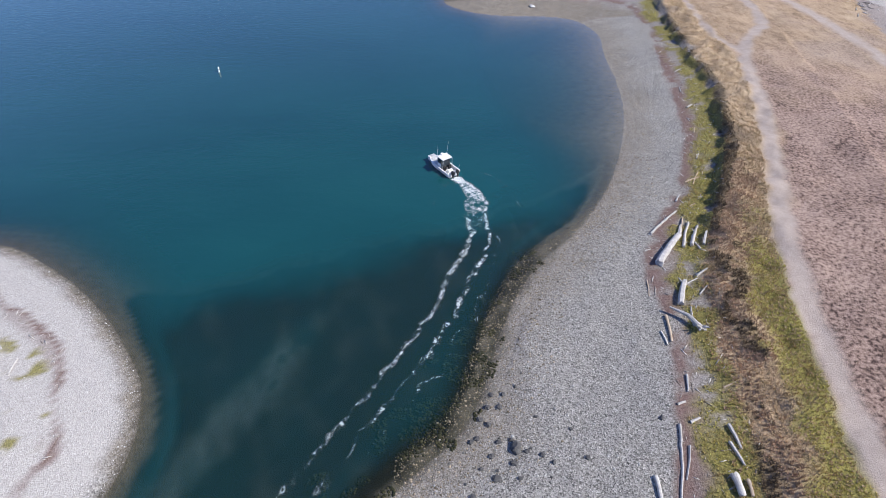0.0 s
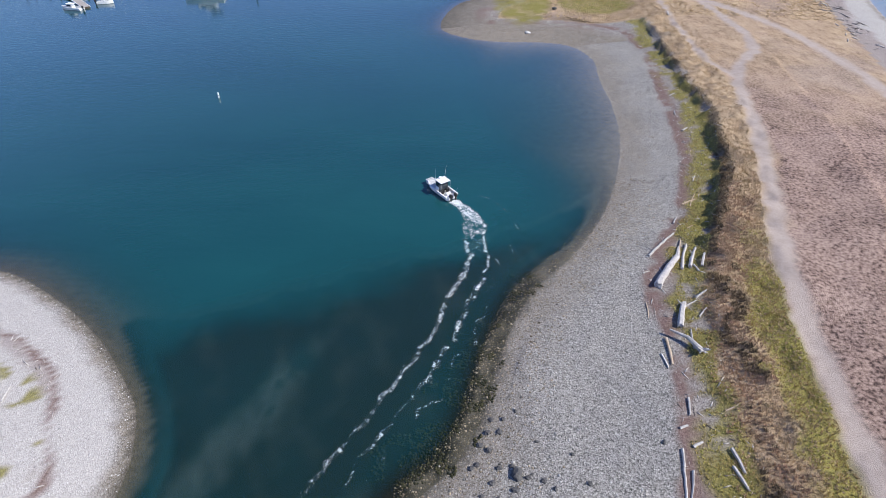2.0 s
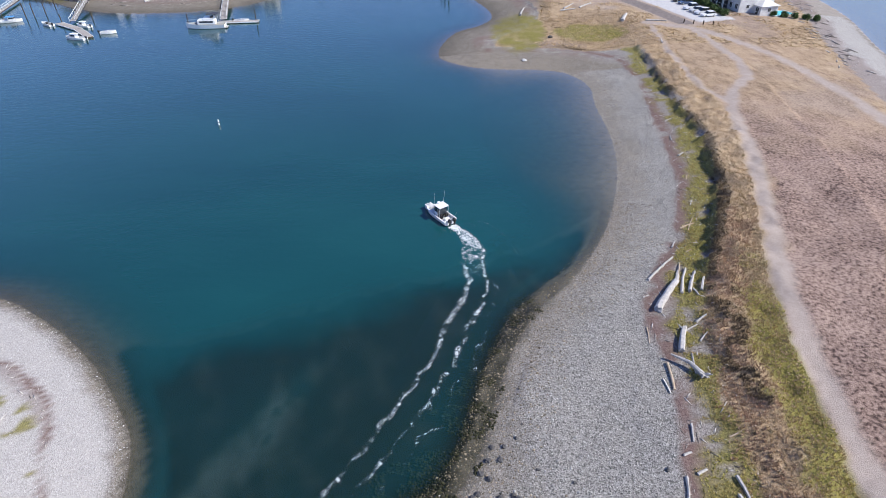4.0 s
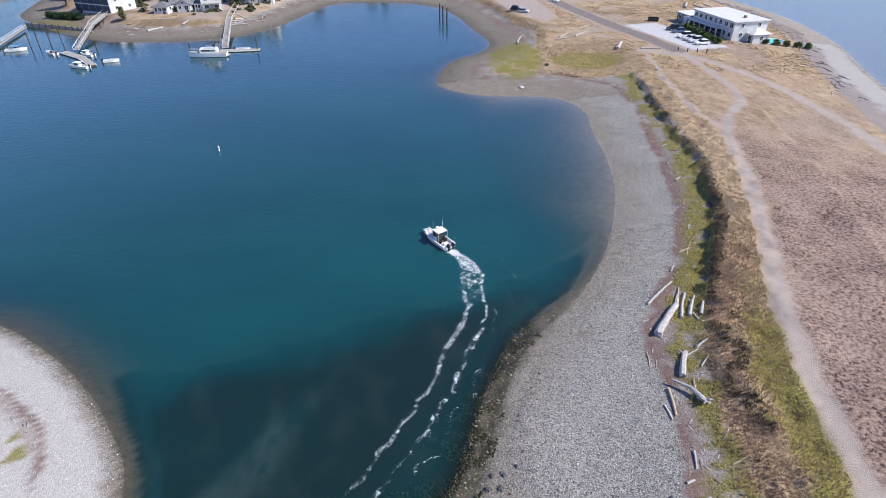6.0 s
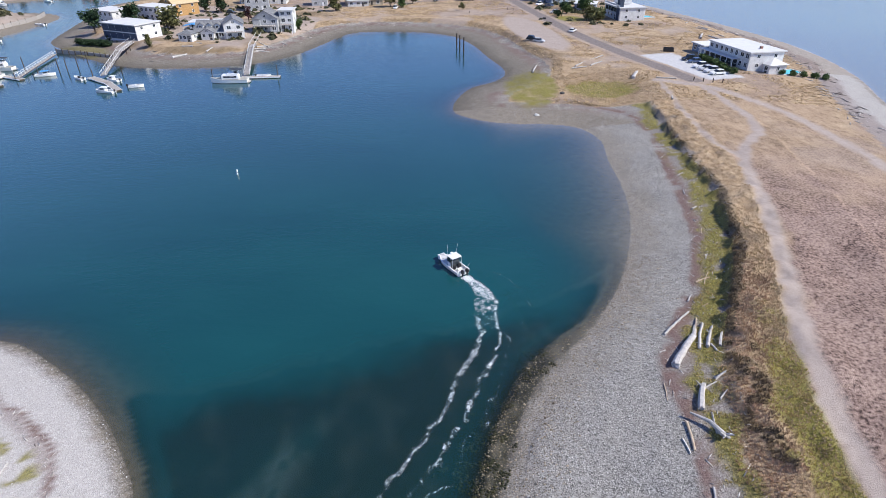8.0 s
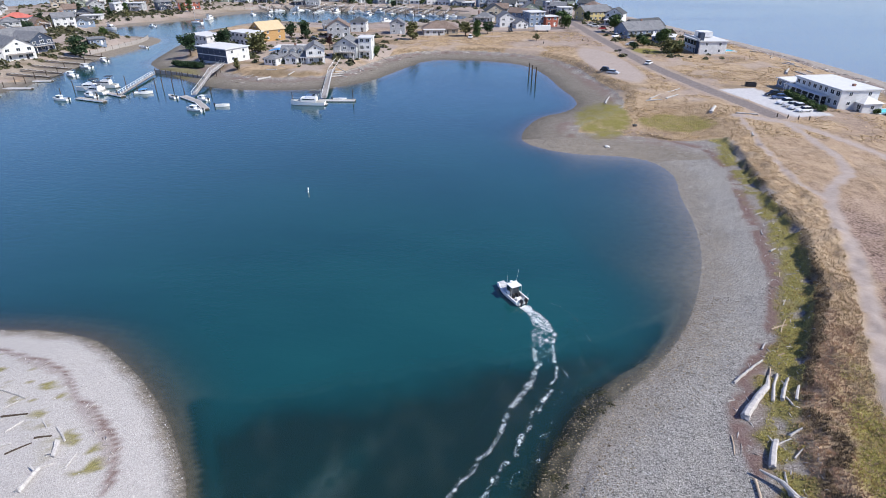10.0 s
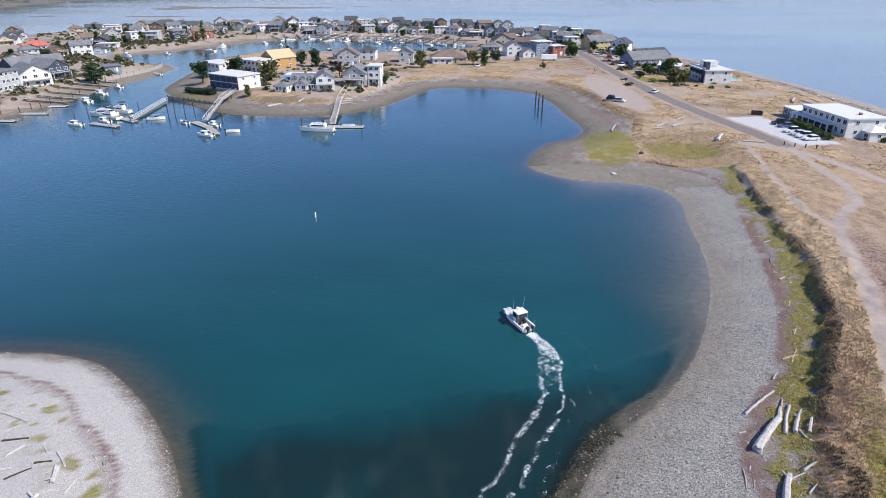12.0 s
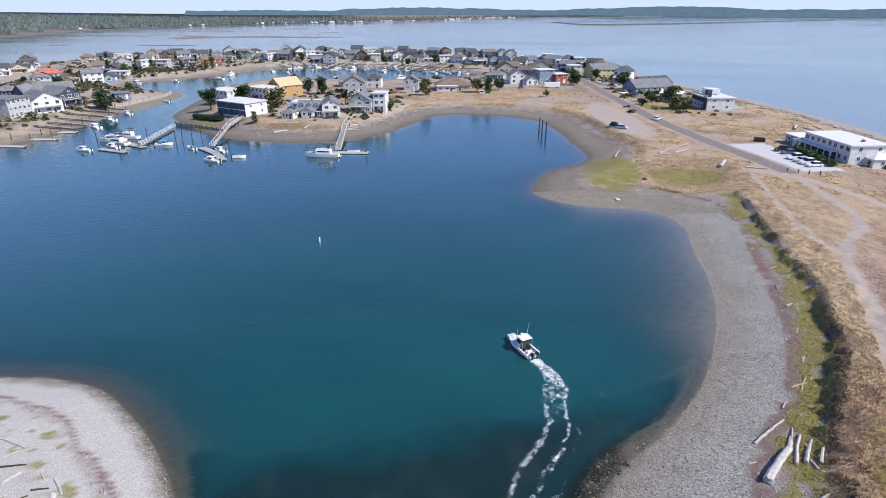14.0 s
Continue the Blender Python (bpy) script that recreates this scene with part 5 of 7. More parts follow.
SMALL_LOGS = [(35.2, 65.5, 37.0, 68.8, 0.1), (21.4, 29.1, 22.2, 29.4, 0.15), (21.9, 27.2, 22.9, 27.7, 0.16), (24.7, 51.5, 25.5, 51.8, 0.1), (23.4, 46.0, 22.9, 43.4, 0.09), (26.0, 38.4, 26.6, 41.2, 0.16),
              (31.6, 51.6, 32.7, 53.9, 0.2), (30.9, 52.4, 31.0, 50.9, 0.15), (33.0, 60.4, 33.9, 60.9, 0.09), (38.0, 72.4, 38.9, 74.0, 0.11), (40.3, 80.3, 41.0, 82.0, 0.1), (43.0, 95.4, 43.4, 97.4, 0.12), (44.6, 104, 45.9, 104.8, 0.13)]
for rows, extra in ((NEAR_LOGS, 1), (MORE_LOGS, 0), (SMALL_LOGS, 0)):
    for i, (x0, y0, x1, y1, r) in enumerate(rows):
        driftlog(x0, y0, x1, y1, r * 0.84, DRIFT if extra and i in (0, 1) else None, i, extra if i in (1, 3, 5) else 0)
# a tan log end and a split trunk beside the big one
driftlog(29.6, 54.1, 30.6, 56.4, 0.22, DRIFT, 3, label="splintered grey end of a driftwood trunk")


def root_stump(x, y):
    th = base("driftwood_root", x, y, height(x, y), 0.4, "bleached driftwood root stump with twisted arms", "log", "driftwood")
    rnd = random.Random(5)
    part("stem", tube(tube(bmesh.new(), (0, 0, 0.4), (-0.1, 1.8, 0.5), 0.3, 0.2, 9), (-0.1, 1.8, 0.5), (-0.9, 3.6, 0.3), 0.2, 0.1, 9), DRIFT, th)
    for i in range(9):
        a = rnd.uniform(math.pi * 0.9, math.pi * 2.1)
        e = Vector((math.cos(a) * rnd.uniform(0.5, 1.0), math.sin(a) * rnd.uniform(0.3, 0.8), rnd.uniform(0.05, 1.0)))
        part("root_arm", tube(bmesh.new(), (0, 0, 0.42), e, 0.17, 0.05, 6), DRIFT, th)


root_stump(26.4, 37.9)
BAR_LOGS = [(-56.9, 41.5, -52.8, 40.7, 0.13), (-53.8, 38.8, -53.1, 40.2, 0.1), (-53.0, 37.7, -50.6, 38.5, 0.12), (-50.8, 35.8, -50.2, 37.5, 0.12), (-46.2, 37.4, -44.1, 35.8, 0.14), (-43.6, 29.4, -43.8, 32.1, 0.3),
            (-43.9, 32.2, -43.0, 33.0, 0.11), (-44.6, 35.5, -43.6, 33.6, 0.26), (-47.2, 35.5, -45.8, 36.1, 0.11), (-48.2, 37.8, -47.1, 37.0, 0.1), (-41.6, 32.7, -41.9, 34.6, 0.11), (-48.5, 33.2, -47.0, 34.9, 0.09), (-52, 33, -49, 34.5, 0.16)]
for i, (x0, y0, x1, y1, r) in enumerate(BAR_LOGS):
    driftlog(x0, y0, x1, y1, r, (DRIFT, DRIFT, PILE)[i % 3] if i not in (5, 7) else DRIFT, i + 40, 1 if i in (5, 7) else 0, label="bleached driftwood log on the pale gravel bar")
COVE_LOGS = [(40.5, 191.5, 52.0, 203.0, 0.35), (45.5, 191.3, 49.7, 194.3, 0.3), (26.4, 189.2, 28.6, 198.0, 0.3), (55.0, 175.2, 57.5, 180.5, 0.5), (39.1, 190.3, 44.0, 190.8, 0.25), (-75.1, 223.1, -72.0, 226.7, 0.25),
             (-101.0, 208, -97, 211.3, 0.4), (98.1, 236, 103, 247, 0.5), (104, 243, 106, 236, 0.3), (61.2, 172.9, 67.0, 172.2, 0.28), (58.5, 150, 59.3, 153, 0.2)]
for i, (x0, y0, x1, y1, r) in enumerate(COVE_LOGS):
    driftlog(x0, y0, x1, y1, r, DRIFT, i + 70, 0, label="pale driftwood log on the upper shore")
rnd = random.Random(12)
for i in range(34):  # drift along the sea beach and the back beach
    if i < 22:
        u = rnd.random()
        x, y = 100 + 12 * math.sin(u * 2.5) - 22 * u * u, 215 + 130 * u
        x += rnd.uniform(2, 13)
    else:
        x, y = rnd.uniform(-108, -62), rnd.uniform(212, 224)
        y += max(0, (x + 75)) * 0.9
    a = rnd.uniform(0, 3.1)
    ln = rnd.uniform(2.0, 6.0)
    if 0.9 < height(x, y) < 3.4:
        driftlog(x, y, x + ln * math.cos(a), y + ln * math.sin(a), rnd.uniform(0.14, 0.3), DRIFT, 200 + i, label="pale driftwood log stranded high on the shore")


def boulder(x, y, r, seed, mat=None, label="dark wet boulder on the gravel beach"):
    rnd = random.Random(seed)
    bm = bmesh.new()
    bmesh.ops.create_icosphere(bm, subdivisions=2, radius=1)
    off = Vector((seed * 1.7, 3.1, seed))
    sc = Vector((r * rnd.uniform(0.8, 1.25), r * rnd.uniform(0.8, 1.2), r * rnd.uniform(0.55, 0.8)))
    for v in bm.verts:
        k = 1 + 0.55 * noise.noise(v.co * 1.3 + off) + 0.2 * noise.noise(v.co * 3.1 + off)
        v.co = Vector((v.co.x * sc.x, v.co.y * sc.y, v.co.z * sc.z)) * k
    ob = part("boulder", bm, mat or ROCK)
    ob.location = (x, y, height(x, y) + sc.z * 0.4)
    return tagged(ob, label, "rock", "beach boulders")


ROCKS = [(6.6, 25.6, 0.55), (4.7, 22.8, 0.3), (4.4, 25.0, 0.26), (7.5, 25.3, 0.28), (6.3, 24.2, 0.25), (12.5, 24.4, 0.2), (4.3, 30.1, 0.3), (5.5, 30.1, 0.28), (3.6, 28.8, 0.3), (3.2, 26.8, 0.25), (2.7, 26.5, 0.25), (4.3, 28.2, 0.26),
         (19.6, 27.8, 0.2), (9.6, 24.1, 0.2), (8.7, 28.8, 0.18), (11.6, 27.3, 0.17), (5.9, 31.5, 0.22), (4.8, 31.5, 0.24), (8.8, 24.9, 0.22), (6.2, 26.5, 0.2)]
for i, (x, y, r) in enumerate(ROCKS):
    boulder(x, y, r, i + 1)
rnd = random.Random(31)
for i in range(14):
    x, y = rnd.uniform(2, 9), rnd.uniform(21, 34)
    d = x - (1 + (y - 26.5) * 0.55)
    if d > 1.2:
        boulder(x, y, rnd.uniform(0.1, 0.24), 100 + i)
boulder(22.0, 144.5, 0.6, 77, CONCRETE, "pale lone boulder on the muddy point")
boulder(31.5, 163, 0.6, 78, ROCK, "dark boulder beside the salt marsh")


def sow(n, x0, x1, y0, y1, seed):
    """Random places in a box, with the ground there."""
    r = np.random.RandomState(seed)
    P = np.stack([r.uniform(x0, x1, n), r.uniform(y0, y1, n)], 1)
    z, d, a, b, c = survey(P)
    return r, P, z, d, a, b, c


STONE_V = [(0.5, 0.1, 0), (-0.45, 0.2, 0), (0.05, 0.5, 0), (-0.1, -0.5, 0), (0.05, 0.0, 0.42), (0.0, 0.0, -0.4)]
STONE_F = [(0, 2, 4), (2, 1, 4), (1, 3, 4), (3, 0, 4), (2, 0, 5), (1, 2, 5), (3, 1, 5), (0, 3, 5)]
PEBBLE = leaf_material("beach_pebbles", (0.065, 0.063, 0.058), (0.46, 0.443, 0.414))
PALE_PEBBLE = leaf_material("pale_pebbles", (0.20, 0.192, 0.186), (0.60, 0.58, 0.56))
BROWN_PEBBLE = leaf_material("brown_pebbles", (0.09, 0.07, 0.045), (0.40, 0.325, 0.23))
for seed, n, area, mat, label in ((1, 90000, (-4, 36, 14, 75), PEBBLE, "loose grey cobbles of the gravel beach"), (2, 30000, (16, 52, 75, 150), PEBBLE, "loose grey cobbles round the cove"), (3, 30000, (-75, -26, 12, 56), PALE_PEBBLE, "loose pale pebbles of the gravel bar")):
    r, P, z, d, a, b, c = sow(n, *area, seed)
    keep = (d > np.where(P[:, 0] > -20, -2.4, 0.2)) & (a[:, 0] < 0.3) & (b[:, 1] < 0.3) & (a[:, 3] < 0.4) & (b[:, 3] < 0.3) & (a[:, 2] < 0.25 + 0.5 * r.uniform(0, 1, n) ** 3)
    keep &= r.uniform(0, 1, n) < np.interp(d, (0, 6, 9, 14), (1.0, 0.9, 0.45, 0.2))
    brown = r.uniform(0, 1, n) < np.interp(d + 2.0 * value_noise(P, 5, 3), (0, 3, 8), (1.0, 0.7, 0.0)) * (P[:, 0] > -20)
    for sort, ink, text in ((keep & ~brown, mat, label), (keep & brown, BROWN_PEBBLE, "weed-stained brown cobbles near the waterline")):
        k = int(sort.sum())
        if k < 10:
            continue
        size = r.gamma(2.0, 0.046 if area[0] > -20 else 0.038, k).clip(0.05, 0.4 if area[0] > -20 else 0.2)
        scatter("loose_stones", STONE_V, STONE_F, np.column_stack([P[sort], z[sort]]), np.column_stack([size * r.uniform(0.8, 1.3, k), size, size * r.uniform(0.5, 0.9, k)]), r.uniform(0, 6.28, k), ink, text, "stones", sink=0.05)

WEED = leaf_material("rockweed", (0.012, 0.016, 0.006), (0.055, 0.05, 0.02))
r, P, z, d, a, b, c = sow(52000, -12, 26, 13, 72, 17)
keep = (d > -6.5) & (d < 0.6) & (value_noise(P, 1.1, 2) + 0.6 * value_noise(P, 4, 8) > 0.12 + 0.5 * np.abs(d + 2.5) / 4 + np.interp(P[:, 1], (40, 60), (0, 0.9)))
k = int(keep.sum())
size = r.uniform(0.12, 0.34, k)
scatter("rockweed", STONE_V, STONE_F, np.column_stack([P[keep], np.clip(z[keep], -0.32, 0.1) + 0.03]), np.column_stack([size * 1.4, size, size * 0.3]), r.uniform(0, 6.28, k), WEED, "dark green rockweed clumps in the shallows", "seaweed", sink=0.0)

BLADE_V = [(-0.10, 0, 0), (0.10, 0, 0), (0.28, 0.12, 0.9), (0.0, -0.1, 0), (0.06, 0.12, 0), (-0.3, 0.05, 0.8), (-0.05, 0.1, 0), (0.1, 0.0, 0), (0.05, -0.35, 1.0), (0.0, -0.08, 0), (-0.08, 0.08, 0), (-0.02, 0.38, 0.75)]
BLADE_F = [(0, 1, 2), (3, 4, 5), (6, 7, 8), (9, 10, 11)]
GRASS = {"golden": leaf_material("golden_grass", (0.43, 0.305, 0.19), (0.64, 0.49, 0.33), (0.34, 0.255, 0.13)), "green": leaf_material("green_grass", (0.37, 0.33, 0.09), (0.60, 0.53, 0.18), (0.42, 0.30, 0.15)),
         "rust": leaf_material("rusty_grass", (0.42, 0.265, 0.165), (0.60, 0.43, 0.29), (0.27, 0.185, 0.12)), "scrub": leaf_material("brown_scrub", (0.10, 0.065, 0.04), (0.34, 0.245, 0.14), (0.075, 0.06, 0.04)), "stubble": leaf_material("stubble", (0.14, 0.09, 0.07), (0.46, 0.35, 0.27))}
for seed, n, area in ((5, 110000, (17, 60, 14, 90)), (6, 26000, (34, 75, 90, 185))):
    r, P, z, d, a, b, c = sow(n, *area, seed)
    free = (r.uniform(0, 1, n) < np.interp(P[:, 1], (60, 90), (1.0, 0.2)) if seed == 5 else True) & (a[:, 1] < 0.25) & (d > 1.5) & (c[:, 3] < 0.1) & (b[:, 2] < 0.1)
    pick = r.uniform(0, 1, n)
    gs, ss = line_gap(P, SCARP_LINE)
    rusty = (-gs * ss < 4.6 + 1.2 * value_noise(P, 3, 7)) & (value_noise(P, 4.5, 12) + 0.5 * value_noise(P, 1.5, 14) > 0.0) & (P[:, 1] < 70)
    sorts = {"green": free & (a[:, 3] > 0.35) & (pick < 0.5), "scrub": free & (b[:, 3] > 0.35) & (a[:, 3] <= 0.35), "golden": free & (a[:, 0] > 0.4) & (b[:, 3] <= 0.35) & ((a[:, 3] <= 0.35) | (pick > 0.5)) & (b[:, 1] < 0.2 + 0.25 * pick) & (pick < 0.85) & (P[:, 0] < np.where(P[:, 1] < 90, 62, 56 + 8 * pick)),
             "stubble": free & (b[:, 1] > 0.6) & (pick < 0.22) & (value_noise(P, 1.1, 33) + 0.5 * value_noise(P, 5, 34) > -0.05)}
    sorts["rust"] = sorts["golden"] & rusty
    sorts["golden"] = sorts["golden"] & ~rusty
    for key, keep in sorts.items():
        k = int(keep.sum())
        if k < 10:
            continue
        tall = {"green": 0.26, "scrub": 0.32, "golden": 0.28, "rust": 0.32, "stubble": 0.12}[key] * r.uniform(0.5, 1.3, k)
        wide = {"green": 0.45, "scrub": 0.55, "golden": 0.5, "rust": 0.5, "stubble": 0.4}[key] * r.uniform(0.6, 1.2, k)
        scatter({"green": "green_plants", "scrub": "brown_scrub", "golden": "dry_grass", "rust": "rusty_grass", "stubble": "stubble"}[key], BLADE_V, BLADE_F, np.column_stack([P[keep], z[keep]]),
                np.column_stack([wide, wide, tall]), r.uniform(0, 6.28, k), GRASS[key], {"green": "low green salt plants on the bank", "scrub": "dark brown scrub with painted-in shade along the bank", "golden": "dry golden grass tufts", "rust": "rust-brown dead grass along the bank", "stubble": "short dry brown stubble of the field"}[key], "grass", sink=0.05)

# dune grass on the neck of the spit and behind the back beach
DUNE = {"dune_grass": leaf_material("dune_grass", (0.44, 0.315, 0.175), (0.68, 0.52, 0.32), (0.40, 0.285, 0.155)), "dune_scrub": leaf_material("dune_scrub", (0.26, 0.185, 0.10), (0.46, 0.34, 0.20))}
r, P, z, d, a, b, c = sow(60000, -60, 112, 150, 345, 41)
free = (a[:, 0] > 0.5) & (a[:, 1] < 0.3) & (b[:, 2] < 0.1) & (c[:, 3] < 0.1) & (a[:, 3] < 0.5) & (d > 12)
drift = rough_noise(P, 9, 77) + 0.6 * value_noise(P, 2.2, 78)
ridge = ease(21, 16, d) * (P[:, 1] > 185) * (P[:, 0] < 60)
thick = free & (drift + 1.2 * ridge > 0.1) & (r.uniform(0, 1, 60000) < 0.75)
scrubby = thick & (value_noise(P, 6, 79) + 0.8 * value_noise(P, 1.7, 80) > 0.75 - 0.45 * ridge)
for name, keep, tall, label in (("dune_grass", thick & ~scrubby, 0.38, "dry golden dune grass in drifts"), ("dune_scrub", scrubby, 0.42, "dark brown scrub among dune grass")):
    k = int(keep.sum())
    scatter(name, BLADE_V, BLADE_F, np.column_stack([P[keep], z[keep]]), np.column_stack([r.uniform(0.8, 1.9, k), r.uniform(0.8, 1.9, k), tall * r.uniform(0.4, 1.0, k)]), r.uniform(0, 6.28, k), DUNE[name], label, "grass", sink=0.05)

# splinters and sticks along the driftwood lines
STICK = leaf_material("bleached_sticks", (0.16, 0.13, 0.11), (0.62, 0.58, 0.54))
for seed, n, area, label, big in ((21, 9000, (17, 50, 14, 145), "bleached sticks and bark along the driftwood line", 1.0), (22, 5000, (-72, -32, 16, 52), "grey sticks along the wrack line of the bar", 0.8)):
    r, P, z, d, a, b, c = sow(n, *area, seed)
    keep = (a[:, 2] > 0.25) & (d > 2) & (r.uniform(0, 1, n) < 0.6)
    k = int(keep.sum())
    ln = r.gamma(1.8, 0.32, k).clip(0.15, 2.2) * big
    scatter("drift_sticks", STONE_V, STONE_F, np.column_stack([P[keep], z[keep] + 0.03]), np.column_stack([ln, np.clip(ln * 0.16, 0.04, 0.16), np.clip(ln * 0.12, 0.04, 0.12)]), r.uniform(0, 6.28, k), STICK, label, "driftwood", sink=0.0)
r, P, z, d, a, b, c = sow(9000, 80, 140, 130, 400, 23)
keep = (z > 0.7) & (z < 3.1) & (d > 7) & (d < 17) & (r.uniform(0, 1, 9000) < 0.42)
k = int(keep.sum())
ln = r.gamma(2.2, 0.9, k).clip(0.5, 6)
scatter("drift_pile", STONE_V, STONE_F, np.column_stack([P[keep], z[keep] + 0.1]), np.column_stack([ln, np.clip(ln * 0.14, 0.1, 0.4), np.clip(ln * 0.1, 0.1, 0.35)]), r.normal(1.75, 0.6, k), STICK, "jumbled driftwood along the sea beach", "driftwood", sink=0.0)
r, P, z, d, a, b, c = sow(5000, -112, -20, 205, 290, 24)
keep = (d > 7) & (d < 16) & (r.uniform(0, 1, 5000) < 0.25)
k = int(keep.sum())
ln = r.gamma(2.0, 0.7, k).clip(0.3, 5)
scatter("drift_pile", STONE_V, STONE_F, np.column_stack([P[keep], z[keep] + 0.08]), np.column_stack([ln, np.clip(ln * 0.14, 0.08, 0.35), np.clip(ln * 0.1, 0.08, 0.3)]), r.uniform(-0.6, 0.6, k), STICK, "scattered driftwood along the back beach", "driftwood", sink=0.0)

# ---- docks and moored boats ----
for x, y, top in ((-159.6, 177.9, 3), (-163.3, 188.8, 3.2), (-155.6, 193, 3.4), (-142.4, 173.6, 3.2), (-145.6, 193.6, 4.6), (-136.9, 187.1, 2.4), (-140.3, 181, 2.4), (-132.6, 191.7, 4.6), (-131.2, 193.7, 4), (-128.7, 196, 4),
                  (-134.1, 210.7, 3), (-117.4, 184.7, 2.8), (-117.7, 194.1, 2.4), (-110.2, 189.5, 2.4), (-78.0, 184.4, 2.8), (-57.2, 186.2, 4)):
    pile(x, y, top)
for x, y, top in ((-193.3, 181.9, 3.2), (-189.7, 186.5, 2.6), (-190.5, 192.7, 3), (-191, 202.8, 3.1), (-188.5, 195.2, 2.7), (-191, 208.8, 2.6), (-192, 216, 2.8), (-195, 224, 2.6), (-194, 235, 2.4), (-198, 240, 2.5), (-198, 252, 2.4)):
    pile(x, y, top)
for x, y, top in ((1.5, 234.8, 5.2), (2.7, 229.6, 5.4), (4.1, 224.4, 5.6)):
    pile(x, y, top, 0.26, "three old piles")
walkway("gangway", (-80.5, 246, 3.0), (-75.5, 219, 2.9), 2.2, "pale timber pier with white rails from the shore", legs=4)
walkway("gangway", (-75.5, 218.8, 2.85), (-67.3, 186.2, 0.75), 1.9, "pale sloping gangway down to a float")
floating_dock(-68.6, 184.2, 0.12, 12.5, 2.0)
cruiser(-64.8, 179.6, radians(96))
skiff(-64, 185.9, radians(-85), 4.6, 1.8, False)
walkway("gangway", (-127.5, 238, 3.2), (-121.4, 211, 3.0), 2.6, "broad timber pier on dark piles", legs=5)
walkway("gangway", (-121.2, 210.6, 2.95), (-113.8, 184.6, 0.75), 1.7, "pale sloping gangway down to a float")
floating_dock(-117.5, 183.5, radians(-36), 12, 2.2)
floating_dock(-108.5, 177, radians(-48), 12, 2.0)
skiff(-100.9, 166.5, radians(80), 6.2, 2.2, True)
skiff(-99.5, 172.5, radians(-75), 4.4, 1.7, False)
skiff(-106, 179.5, radians(70), 5.2, 2.0, True)
skiff(-118.5, 181.2, radians(60), 5.0, 1.9, False, BLACK, "dark-hulled runabout moored at a float")
floating_dock(-152, 176, radians(-14), 13, 1.8)
floating_dock(-153.5, 187.5, radians(-24), 17, 1.8)
walkway("gangway", (-140, 181.5, 0.7), (-149, 216, 0.9), 1.3, "pale alloy gangway lying low over the water")
skiff(-153.5, 173.6, radians(88), 6, 2.2, True)
cruiser(-146.5, 183.5, radians(82), 9.5, 3.2, "white cabin cruiser among rafted boats")
cruiser(-152, 189.5, radians(100), 10, 3.3, "white cabin cruiser among rafted boats")
cruiser(-150, 194.5, radians(95), 9, 3.0, "white cabin cruiser among rafted boats")
skiff(-147, 179, radians(75), 6.0, 2.2, True)
skiff(-137, 185.5, radians(-70), 6.2, 2.3, True, CANVAS_BLUE, "white runabout with blue canopy at a float")
skiff(-179.5, 210.5, radians(62), 8.2, 2.7, True)
skiff(-185.5, 227.5, radians(70), 8.0, 2.7, True)
skiff(-189, 243, radians(66), 6, 2.2, True)
skiff(-195, 283, radians(80), 5.5, 2.1, False)
floating_dock(-190, 186, radians(8), 11, 1.6)
floating_dock(-192, 174, radians(5), 11, 1.6)
floating_dock(-189, 199.5, radians(12), 7, 1.8)
for x, y in ((-193, 205), (-194, 213), (-197, 222), (-200, 233), (-202, 243), (-204, 252)):
    walkway("boat_ramp", (x - 9, y - 3, 2.6), (x + 5, y + 2, 0.6), 1.6, "grey timber ramp running down the muddy bank", rails=False)
sailboat(-221, 386, radians(80))
rnd = random.Random(8)
for x, y in ((-243, 366), (-266, 350), (-228, 405), (-205, 470), (-190, 430), (-186, 480), (-165, 470), (-150, 468), (-136, 470), (-120, 470), (-105, 464), (-90, 456), (-75, 452), (-62, 448), (-100, 403), (-120, 402), (-142, 399), (-60, 430)):
    a = rnd.uniform(0, 6.28)
    if rnd.random() < 0.4:
        cruiser(x, y, a, rnd.uniform(8, 10.5), 3.1, "white cabin cruiser moored in the inner basin")
    else:
        skiff(x, y, a, rnd.uniform(5, 7.5), 2.2, True, label="white motorboat moored in the inner basin")
for i in range(9):
    x = -185 + i * 15
    floating_dock(x, 474 - abs(i - 3) * 2.2, radians(-80 + i * 3), 14, 1.5)
    pile(x + 1.6, 470 - abs(i - 3) * 2, 3, 0.15)

# ramps, boats and posts along the far shore of the inner basin
rnd = random.Random(14)
QUAY = smooth_line([(-224, 458), (-192, 491), (-150, 479), (-119, 481), (-86, 464), (-49, 456)], steps=10)
for i in range(4, len(QUAY) - 2, 2):
    (x, y), (x2, y2) = QUAY[i], QUAY[i + 1]
    ux, uy = (y2 - y), -(x2 - x)  # out over the water
    k = math.hypot(ux, uy)
    ux, uy = ux / k, uy / k
    walkway("boat_ramp", (x - ux * 14, y - uy * 14, 2.9), (x + ux * 6, y + uy * 6, 0.6), 1.5, "dark timber ramp from the bank to a float", rails=rnd.random() < 0.4)
    if rnd.random() < 0.75:
        skiff(x + ux * 9 + rnd.uniform(-2, 2), y + uy * 9, rnd.uniform(0, 6.28), rnd.uniform(5, 8), 2.4, rnd.random() < 0.8, label="white motorboat moored in the inner basin")
    pile(x + ux * 7 + 1.5, y + uy * 7, rnd.uniform(2.6, 4.2), 0.17)
